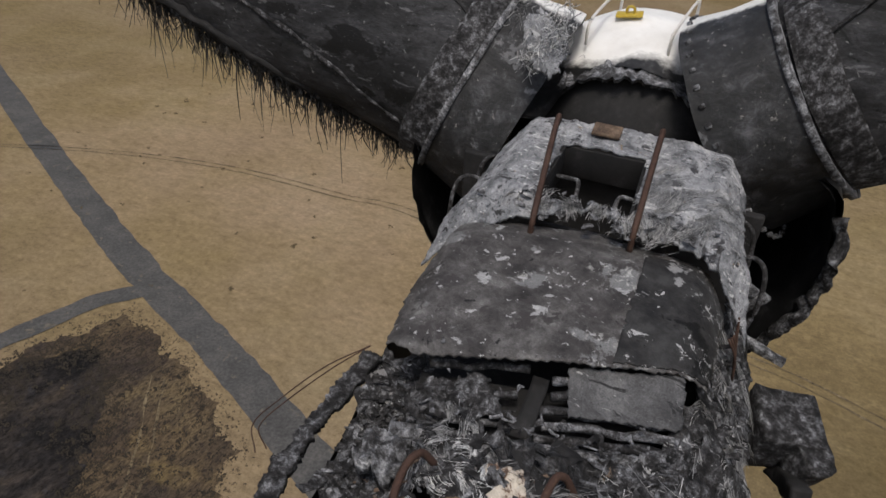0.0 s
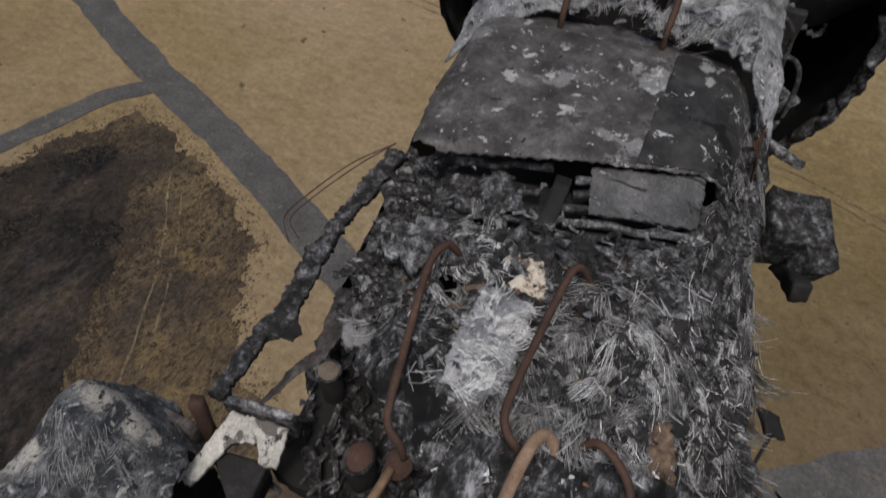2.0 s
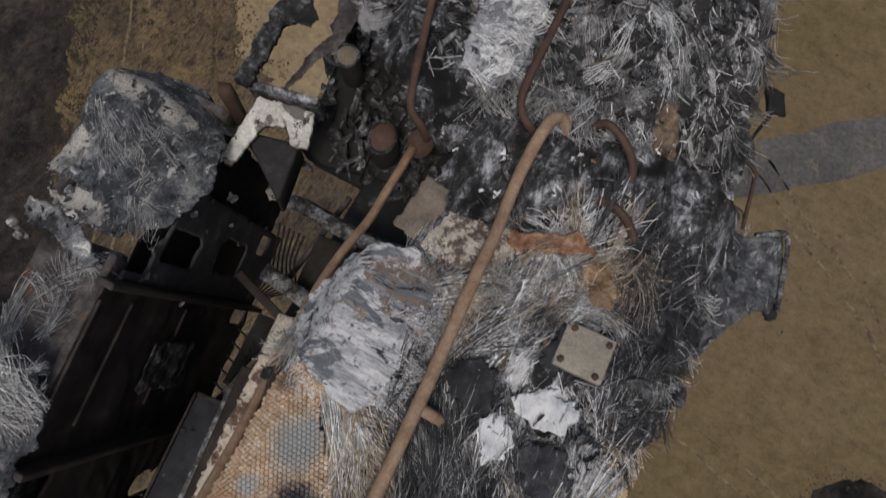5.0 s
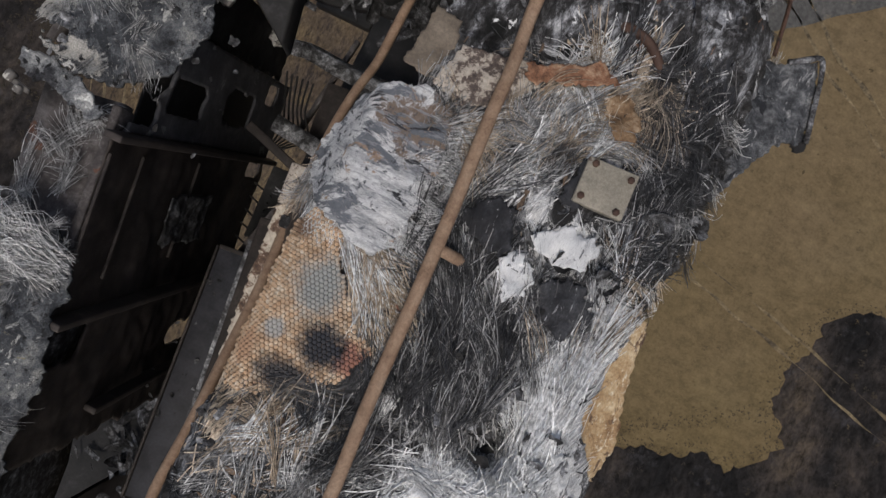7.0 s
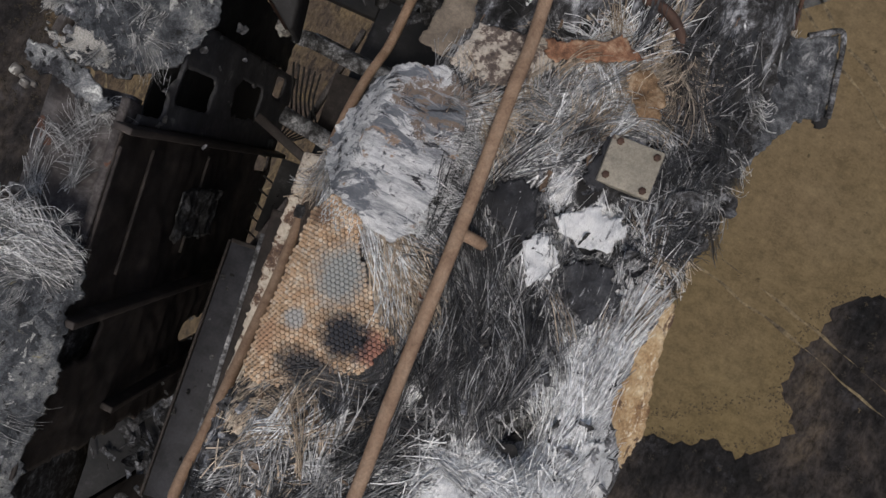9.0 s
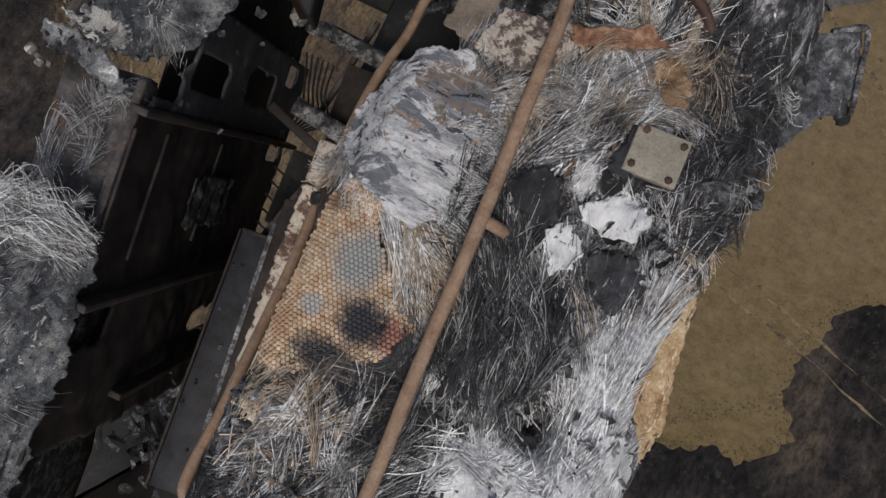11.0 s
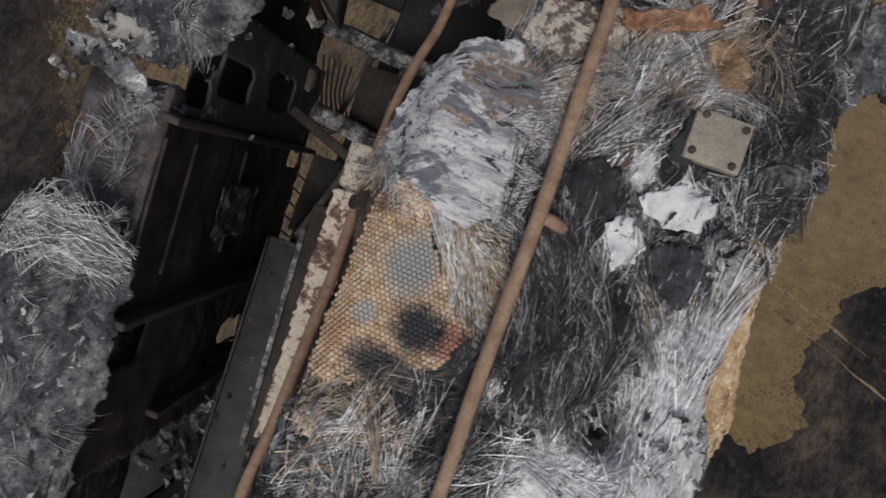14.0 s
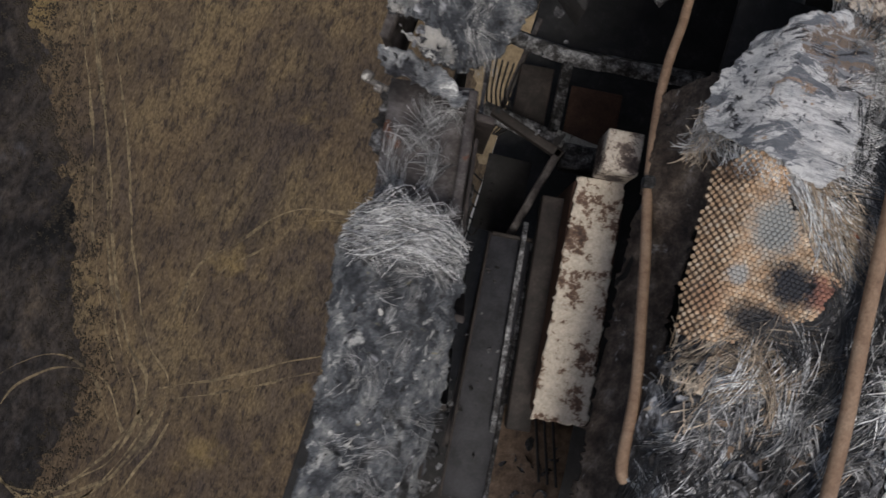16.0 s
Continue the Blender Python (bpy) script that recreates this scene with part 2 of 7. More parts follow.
M_PAINT = surface("blistered_paint", [(0.40, (0.05, 0.04, 0.036)), (0.50, (0.13, 0.10, 0.085)), (0.515, (0.40, 0.35, 0.29)), (0.7, (0.52, 0.47, 0.41))], 7, 60, 0.8, 0.006)
M_TAN = surface("scorched_cream_side", [(0.36, (0.16, 0.09, 0.045)), (0.44, (0.34, 0.22, 0.115)), (0.53, (0.46, 0.33, 0.19)), (0.64, (0.60, 0.49, 0.33))], 6, 70, 0.75, 0.006, fine_mix=0.4, flecks=[(40, 0.55, 4, 0.46, (0.66, 0.58, 0.44))], bands=[(9, 0.61, (1, 0.6, 1), (0.10, 0.06, 0.04))])
M_RUSTY = surface("rusted_tube", [(0.3, (0.14, 0.085, 0.055)), (0.5, (0.25, 0.165, 0.11)), (0.7, (0.33, 0.24, 0.17))], 9, 90, 0.75, 0.002)
M_DARKRUST = surface("dark_rust", [(0.3, (0.035, 0.02, 0.016)), (0.55, (0.075, 0.042, 0.03)), (0.75, (0.12, 0.075, 0.05))], 8, 80, 0.75, 0.004)
M_PLATE = surface("weathered_plate", [(0.3, (0.16, 0.145, 0.12)), (0.5, (0.25, 0.225, 0.18)), (0.7, (0.33, 0.30, 0.25))], 9, 90, 0.6, 0.003, tints=[(9, 0.62, (0.12, 0.09, 0.07))])
M_BROWNPLATE = surface("scorched_board", [(0.36, (0.05, 0.033, 0.024)), (0.5, (0.13, 0.09, 0.062)), (0.64, (0.22, 0.16, 0.115))], 7, 60, 0.8, 0.005)
M_WHITE = surface("white_gelcoat", [(0.3, (0.66, 0.65, 0.63)), (0.6, (0.78, 0.77, 0.74))], 2, 30, 0.35, 0.002, fine_mix=0.06)
M_YELLOW = surface("yellow_plate", [(0.3, (0.42, 0.29, 0.03)), (0.6, (0.55, 0.40, 0.06))], 9, 40, 0.5, 0.002)
M_GALV = surface("pale_tube", [(0.3, (0.5, 0.47, 0.42)), (0.6, (0.66, 0.64, 0.6))], 9, 40, 0.4, 0.002, fine_mix=0.1)
M_GRAPHITE = surface("blue_black_sheet", [(0.38, (0.014, 0.014, 0.017)), (0.6, (0.036, 0.0365, 0.044))], 5, 60, 0.65, 0.006, second=(40, 0.70, (0.10, 0.10, 0.10)))
M_MESH = surface("fine_grid", [(0.3, (0.10, 0.08, 0.06)), (0.7, (0.22, 0.18, 0.14))], 6, 60, 0.8, 0.004)
M_BLADE = surface("charred_blade", [(0.36, (0.009, 0.009, 0.0095)), (0.46, (0.022, 0.022, 0.023)), (0.55, (0.042, 0.042, 0.045)), (0.66, (0.085, 0.085, 0.09))], 3.0, 40, 0.7, 0.05, (0.5, 1.5, 1.5), fine_mix=0.55,
                  bands=[(2.2, 0.56, (0.6, 1.4, 1.4), (0.009, 0.009, 0.009)), (5, 0.60, (0.6, 1.4, 1.4), (0.12, 0.12, 0.125)), (16, 0.63, (1, 1, 1), (0.20, 0.20, 0.20)), (7, 0.62, (0.4, 1.6, 1.6), (0.004, 0.004, 0.004))])
M_ASPHALT = surface("gravel_road", [(0.36, (0.062, 0.06, 0.056)), (0.5, (0.085, 0.082, 0.077)), (0.64, (0.115, 0.108, 0.098))], 0.18, 2.2, 0.95, 0.02, fine_mix=0.45, bands=[(0.5, 0.60, (1, 1, 1), (0.13, 0.115, 0.09))])
M_BURNT, nt, bs = node_mat("burnt_grass")
c = ramp(nt, noise_node(nt, 0.10, 12, 0.74, (1, 0.7, 1), 0.3), [(0.36, (0.009, 0.0088, 0.009)), (0.47, (0.019, 0.017, 0.0165)), (0.56, (0.037, 0.031, 0.027)), (0.68, (0.07, 0.054, 0.038))])
c = mix(nt, ramp(nt, noise_node(nt, 0.3, 9, 0.7), [(0.58, 0.0), (0.66, 0.6)]), c, (0.045, 0.043, 0.045))
c = mix(nt, 0.75, c, ramp(nt, noise_node(nt, 1.5, 10, 0.8, (1, 0.6, 1), 0.3), [(0.38, 0.25), (0.62, 1.6)]), "MULTIPLY")
nt.links.new(c, bs.inputs["Base Color"])
bs.inputs["Roughness"].default_value, bs.inputs["Specular IOR Level"].default_value = 1.0, 0.05
M_SCORCH, nt, bs = node_mat("scorched_grass")
dry = ramp(nt, noise_node(nt, 0.09, 9, 0.7), [(0.34, (0.075, 0.054, 0.036)), (0.5, (0.115, 0.084, 0.05)), (0.66, (0.15, 0.112, 0.062))])
sooty = ramp(nt, noise_node(nt, 0.25, 9, 0.75), [(0.36, (0.026, 0.022, 0.021)), (0.52, (0.05, 0.04, 0.035)), (0.66, (0.075, 0.058, 0.046))])
c = mix(nt, ramp(nt, noise_node(nt, 0.085, 12, 0.75, (1.0, 0.5, 1), 0.4), [(0.44, 0.0), (0.60, 0.85)]), dry, sooty)
c = mix(nt, ramp(nt, noise_node(nt, 1.7, 10, 0.76, (1, 0.35, 1), 0.3), [(0.50, 0.0), (0.60, 0.8)]), c, (0.026, 0.022, 0.021))
c = mix(nt, ramp(nt, noise_node(nt, 0.13, 9, 0.66), [(0.58, 0.0), (0.70, 0.8)]), c, (0.165, 0.12, 0.056))
c = mix(nt, 0.7, c, ramp(nt, noise_node(nt, 4.0, 8, 0.8, (1, 0.5, 1)), [(0.36, 0.25), (0.62, 1.3)]), "MULTIPLY")
nt.links.new(c, bs.inputs["Base Color"])
bs.inputs["Roughness"].default_value, bs.inputs["Specular IOR Level"].default_value = 1.0, 0.05
M_OLDTRACK = surface("worn_wheel_track", [(0.40, (0.08, 0.062, 0.04)), (0.5, (0.16, 0.122, 0.07)), (0.62, (0.235, 0.18, 0.105))], 0.3, 2.0, 1.0, 0.03, fine_mix=0.7)
M_TUFT = surface("dry_tuft", [(0.3, (0.06, 0.045, 0.025)), (0.7, (0.12, 0.09, 0.05))], 0.6, 6, 1.0, 0.03)
M_SOOTWHITE = surface("sooty_white_paint", [(0.34, (0.26, 0.25, 0.22)), (0.5, (0.46, 0.45, 0.41)), (0.62, (0.62, 0.60, 0.56))], 8, 60, 0.6, 0.003, fine_mix=0.3, tints=[(6, 0.52, (0.12, 0.11, 0.10)), (11, 0.60, (0.03, 0.03, 0.03))])
M_GREYRUST = surface("sooty_grey_steel", [(0.36, (0.02, 0.018, 0.017)), (0.5, (0.06, 0.052, 0.05)), (0.64, (0.13, 0.12, 0.118))], 8, 80, 0.75, 0.004, tints=[(5, 0.62, (0.11, 0.05, 0.03))])
M_SHRUB = surface("dark_shrub", [(0.3, (0.02, 0.017, 0.013)), (0.7, (0.05, 0.04, 0.028))], 0.6, 6, 1.0, 0.03)

# dry grassland
M_GRASS, nt, bs = node_mat("dry_grass")
a = ramp(nt, noise_node(nt, 0.035, 8, 0.65), [(0.3, (0.172, 0.125, 0.068)), (0.5, (0.236, 0.175, 0.098)), (0.68, (0.30, 0.235, 0.145))])
b = ramp(nt, noise_node(nt, 0.012, 5, 0.6), [(0.38, (0.202, 0.155, 0.062)), (0.6, (0.28, 0.21, 0.13))])
c = mix(nt, 0.5, a, b)
c = mix(nt, 0.4, c, ramp(nt, noise_node(nt, 0.3, 9, 0.8, (1, 1.8, 1)), [(0.38, 0.45), (0.62, 1.2)]), "MULTIPLY")
c = mix(nt, 0.35, c, ramp(nt, noise_node(nt, 1.1, 8, 0.8), [(0.38, 0.3), (0.6, 1.15)]), "MULTIPLY")
c = mix(nt, 0.35, c, ramp(nt, noise_node(nt, 4.0, 4, 0.8), [(0.3, 0.4), (0.7, 1.2)]), "MULTIPLY")
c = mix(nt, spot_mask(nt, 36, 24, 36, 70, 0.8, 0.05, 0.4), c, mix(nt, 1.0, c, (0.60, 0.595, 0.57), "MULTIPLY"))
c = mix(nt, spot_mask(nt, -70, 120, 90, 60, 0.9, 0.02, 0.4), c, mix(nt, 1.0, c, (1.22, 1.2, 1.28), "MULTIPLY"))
nt.links.new(c, bs.inputs["Base Color"])
bs.inputs["Roughness"].default_value = 1.0
bs.inputs["Specular IOR Level"].default_value = 0.05


# soot blots; the one at (0.26, -1.0) paints the roof hollow's shade into the fibres
SOOT_AND_SHADE = [(-0.10, -0.12, 0.15, 0.11), (0.33, -0.31, 0.17, 0.13), (0.05, -0.74, 0.20, 0.36), (-0.52, -1.12, 0.25, 0.10), (0.26, -1.0, 0.13, 0.12), (0.06, 0.22, 0.10, 0.13), (0.52, 0.68, 0.22, 0.32), (0.50, 0.2, 0.14, 0.2), (-0.2, -1.25, 0.2, 0.12)]
BLEACHED = [(-0.78, -0.10, 0.24, 0.16), (-0.66, -0.43, 0.09, 0.18), (0.22, -0.06, 0.14, 0.11), (0.055, -0.29, 0.08, 0.11), (0.04, 0.03, 0.06, 0.11), (0.60, -1.0, 0.18, 0.26), (0.27, -1.27, 0.30, 0.13), (0.50, -0.70, 0.11, 0.30), (0.46, -0.22, 0.08, 0.1)]


def any_spot(nt, spots, warp=13.0, amount=0.9, edge=0.5):
    """1 inside any of the uneven blots."""
    fac = None
    for x, y, rx, ry in spots:
        one = spot_mask(nt, x, y, rx, ry, edge, warp, amount)
        fac = one if fac is None else mix(nt, 1.0, fac, one, "LIGHTEN")
    return fac


def strand_mat(name, lo, hi, depth=0.75, stained=True):
    m, nt, bs = node_mat(name)
    g = nt.nodes.new("ShaderNodeNewGeometry")
    rnd = g.outputs["Random Per Island"]
    c = ramp(nt, rnd, [(0.0, lo), (1.0, hi)])
    if stained:
        c = mix(nt, mix(nt, 1.0, any_spot(nt, BLEACHED), ramp(nt, rnd, [(0.1, 0.2), (0.6, 0.9)]), "MULTIPLY"), c, (0.80, 0.80, 0.80))
        c = mix(nt, mix(nt, 1.0, any_spot(nt, SOOT_AND_SHADE), ramp(nt, rnd, [(0.45, 0.9), (0.75, 0.35)]), "MULTIPLY"), c, (0.035, 0.035, 0.038))
    c = mix(nt, depth, c, ramp(nt, noise_node(nt, 7, 8, 0.75), [(0.40, 0.08), (0.56, 1.0)]), "MULTIPLY")
    c = mix(nt, 0.55, c, ramp(nt, noise_node(nt, 38, 5, 0.7), [(0.40, 0.25), (0.55, 1.25)]), "MULTIPLY")
    nt.links.new(c, bs.inputs["Base Color"])
    bs.inputs["Roughness"].default_value = 0.6
    return m


S_WHITE = strand_mat("white_fibre", (0.55, 0.555, 0.56), (0.90, 0.90, 0.88), 0.2)
S_GREY = strand_mat("grey_fibre", (0.08, 0.08, 0.083), (0.60, 0.595, 0.585), 0.6)
S_DARK = strand_mat("dark_fibre", (0.012, 0.012, 0.013), (0.085, 0.085, 0.09))
S_CREAM = strand_mat("cream_fibre", (0.28, 0.20, 0.13), (0.68, 0.57, 0.44), 0.5)
S_BLACK = strand_mat("black_fibre", (0.008, 0.008, 0.008), (0.05, 0.046, 0.042), stained=False)


# ---- mesh helpers ----
# ahead of the rear roof the nacelle is pitched up towards the rotor and slewed a little
PITCH = Matrix.Translation((0, 0.25, 0)) @ Matrix.Rotation(radians(8.9), 4, "X") @ Matrix.Translation((0, -0.25, 0))
SLEW = Matrix(((0.99491, -0.09810, 0.02311, 0.04892), (0.09730, 0.99469, 0.03345, -0.02756), (-0.02627, -0.03103, 0.99917, -0.07072), (0, 0, 0, 1)))
LEVEL = {"ground", "road", "wheel_track", "burnt_ground", "shrubs", "grass_tufts", "tower", "mast_ring", "floor_pan", "burnt_fringe"}


def eased(a):
    a = np.clip(a, 0, 1)
    return a * a * (3 - 2 * a)


def pitched(verts):
    a = np.array([tuple(v) for v in verts], float)
    y, left = a[:, 1:2], a[:, 0:1] < -1.2
    for m, w in ((np.array(PITCH), eased((y - 0.6) / 0.6)), (np.array(SLEW), np.where(left, y > 0.62, eased((y - 0.3) / 0.6)))):
        a = a + w * (a @ m[:3, :3].T + m[:3, 3] - a)
    return a.tolist()


level = False


def make(name, verts, faces, material, smooth=True):
    if name not in LEVEL and verts[0][1] < 30 and not level:
        verts = pitched(verts)
    me = bpy.data.meshes.new(name)
    me.from_pydata([tuple(v) for v in verts], [], [tuple(f) for f in faces])
    me.validate()
    me.update()
    if smooth:
        me.polygons.foreach_set("use_smooth", [True] * len(me.polygons))
    me.materials.append(material)
    return me


def thing(name, label, category, group="", kind="", at=(0, 0, 0)):
    ob = new(name)
    ob.location = at
    return tagged(ob, label, category, group, kind)


def under(ob, parent):
    ob.parent = parent
    ob.matrix_parent_inverse = Matrix.Translation(parent.matrix_basis.translation).inverted() if parent.parent is None else Matrix.Identity(4)
    return ob


def part(name, geo, material, parent=None, label="", smooth=True):
    """One mesh object out of (verts, faces), under a thing or a part."""
    ob = new(name, make(name, geo[0], geo[1], material, smooth))
    if parent is not None:
        under(ob, parent)
    return tagged(ob, label)


def solo(name, geo, material, label, category, group="", kind="", smooth=True):
    return tagged(part(name, geo, material, None, "", smooth), label, category, group, kind)


def join(*geos):
    v, f = [], []
    for gv, gf in geos:
        n = len(v)
        v.extend(gv)
        f.extend([tuple(i + n for i in q) for q in gf])
    return v, f


def box(size, at=(0, 0, 0), rot=(0, 0, 0), edge=0.01, cuts=0, rough=0.0):
    bm = bmesh.new()
    bmesh.ops.create_cube(bm, size=1, matrix=Matrix.Diagonal((*size, 1)))
    if cuts:
        bmesh.ops.subdivide_edges(bm, edges=bm.edges[:], cuts=cuts, use_grid_fill=True)
    elif edge:
        bmesh.ops.bevel(bm, geom=bm.edges[:], offset=min(edge, 0.3 * min(size)), segments=2, affect="EDGES", profile=0.5)
    m = pose(*at, *rot)
    v = []
    for p in bm.verts:
        q = m @ p.co
        if rough:
            q = q + noise.noise_vector(q * 3.1) * rough + noise.noise_vector(q * 11.0) * rough * 0.4
        v.append(tuple(q))
    bm.verts.index_update()
    f = [tuple(x.index for x in p.verts) for p in bm.faces]
    bm.free()
    return v, f


def smooth_path(pts, n):
    """Catmull-Rom through the points."""
    p = [Vector(q) for q in pts]
    p = [p[0] * 2 - p[1]] + p + [p[-1] * 2 - p[-2]]
    out = []
    for i in range(1, len(p) - 2):
        for k in range(n):
            t = k / n
            a0, a1, a2, a3 = p[i - 1], p[i], p[i + 1], p[i + 2]
            out.append(0.5 * (2 * a1 + (a2 - a0) * t + (2 * a0 - 5 * a1 + 4 * a2 - a3) * t * t + (3 * a1 - a0 - 3 * a2 + a3) * t ** 3))
    return out + [p[-2]]


def tube(pts, r, sides=10, n=6, taper=1.0, rough=0.0, cap=True):
    c = smooth_path(pts, n) if n > 1 else [Vector(q) for q in pts]
    v, f = [], []
    up = Vector((0.13, 0.21, 0.97))
    for i, q in enumerate(c):
        d = (c[min(i + 1, len(c) - 1)] - c[max(i - 1, 0)]).normalized()
        a = d.cross(up).normalized()
        b = a.cross(d)
        rr = r * (1 + (taper - 1) * i / (len(c) - 1))
        for k in range(sides):
            w = 2 * math.pi * k / sides
            s = rr * (1 + (rough * noise.noise(q * 7 + Vector((k * 1.3, 0, 0))) if rough else 0))
            v.append(tuple(q + a * math.cos(w) * s + b * math.sin(w) * s))
    for i in range(len(c) - 1):
        for k in range(sides):
            k2 = (k + 1) % sides
            f.append((i * sides + k, i * sides + k2, (i + 1) * sides + k2, (i + 1) * sides + k))
    if cap:
        f.append(tuple(range(sides))[::-1])
        f.append(tuple((len(c) - 1) * sides + k for k in range(sides)))
    return v, f


def cyl(r, h, at, rot=(0, 0, 0), sides=20, edge=0.006):
    """A cylinder with a rounded upper rim, its base at at."""
    m = pose(*at, *rot)
    prof = [(r, 0), (r, h - edge), (r - edge, h), (0.0, h)]
    v, f = [], []
    for rr, z in prof:
        for k in range(sides):
            w = 2 * math.pi * k / sides
            v.append(tuple(m @ Vector((rr * math.cos(w), rr * math.sin(w), z))))
    for i in range(3):
        for k in range(sides):
            f.append((i * sides + k, i * sides + (k + 1) % sides, (i + 1) * sides + (k + 1) % sides, (i + 1) * sides + k))
    return v, f


def inside(px, py, poly):
    """Which of the points lie in the polygon (arrays)."""
    res = np.zeros(px.shape, bool)
    for (x1, y1), (x2, y2) in zip(poly, poly[1:] + poly[:1]):
        cross = ((y1 > py) != (y2 > py)) & (px < (x2 - x1) * (py - y1) / (y2 - y1 + 1e-12) + x1)
        res ^= cross
    return res


def wob(x, y, s, seed):
    return noise.noise(Vector((x * s + seed * 7.3, y * s - seed * 3.1, seed * 1.7)))


def sheet(poly, height, step=0.015, jag=0.02, jag_scale=14.0, thick=0.006, seed=1.0, lump=0.0, lump_scale=9.0, holes=()):
    """A torn sheet over a polygon of the plan: height(x, y) gives its upper side."""
    xs, ys = [p[0] for p in poly], [p[1] for p in poly]
    nx, ny = int((max(xs) - min(xs) + 2 * jag) / step) + 2, int((max(ys) - min(ys) + 2 * jag) / step) + 2
    gx, gy = np.meshgrid(min(xs) - jag + step * np.arange(nx), min(ys) - jag + step * np.arange(ny), indexing="ij")
    wx, wy = np.empty_like(gx), np.empty_like(gy)
    for i in range(nx):
        for j in range(ny):
            q = noise.noise_vector(Vector((gx[i, j] * jag_scale, gy[i, j] * jag_scale, seed)))
            q2 = noise.noise_vector(Vector((gx[i, j] * jag_scale * 4, gy[i, j] * jag_scale * 4, seed + 5)))
            wx[i, j], wy[i, j] = gx[i, j] + jag * (q.x + 0.5 * q2.x), gy[i, j] + jag * (q.y + 0.5 * q2.y)
    keep = inside(wx, wy, list(poly))
    for hole in holes:
        keep &= ~inside(wx, wy, list(hole))
    idx, v, f = -np.ones((nx, ny), int), [], []

    def vert(i, j):
        if idx[i, j] < 0:
            x, y = float(gx[i, j]), float(gy[i, j])
            z = height(x, y)
            if lump:
                z += lump * (wob(x, y, lump_scale, seed) + 0.5 * wob(x, y, lump_scale * 3, seed + 2))
            x += step * 0.35 * wob(x, y, 60, seed + 8)
            y += step * 0.35 * wob(x, y, 60, seed + 9)
            idx[i, j] = len(v)
            v.append((x, y, z))
        return int(idx[i, j])

    for i in range(nx - 1):
        for j in range(ny - 1):
            k = keep[i, j] + 0 + keep[i + 1, j] + keep[i + 1, j + 1] + keep[i, j + 1]
            if k == 4:
                f.append((vert(i, j), vert(i + 1, j), vert(i + 1, j + 1), vert(i, j + 1)))
            elif k == 3:
                c4 = [(i, j), (i + 1, j), (i + 1, j + 1), (i, j + 1)]
                f.append(tuple(vert(*q) for q in c4 if keep[q]))
    if thick:
        n = len(v)
        count = {}
        for q in f:
            for a1, b1 in zip(q, q[1:] + q[:1]):
                count[(a1, b1)] = count.get((a1, b1), 0) + 1
        rim = [e for e in count if (e[1], e[0]) not in count]
        v += [(x, y, z - thick) for x, y, z in v]
        f += [tuple(i + n for i in q[::-1]) for q in f]
        f += [(b1, a1, a1 + n, b1 + n) for a1, b1 in rim]
    return v, f


KEEP_OFF = [(-0.965, -0.56, 0.06), (-0.965, -0.68, 0.06), (-0.965, -0.8, 0.06), (-0.96, -0.92, 0.06), (-0.96, -1.04, 0.06), (-0.96, -1.16, 0.05), (-0.96, -1.28, 0.05), (-0.955, -1.42, 0.05), (-0.955, -1.56, 0.05), (0.265, 0.235, 0.14), (-0.66, -0.72, 0.13), (-0.72, -0.95, 0.16), (-0.42, 0.46, 0.13), (-0.8, 4.83, 0.38), (0.77, -0.45, 0.13), (0.79, -0.70, 0.13), (0.74, -0.30, 0.08), (0.74, -0.58, 0.08), (0.74, -0.80, 0.08), (-1.03, 1.95, 0.05)]
BARE = [(0.22, -0.06, 0.13), (0.06, -0.29, 0.09), (0.04, 0.03, 0.08), (-0.10, -0.12, 0.16), (0.33, -0.31, 0.16), (-0.75, -0.05, 0.16), (-0.60, -0.22, 0.10)]


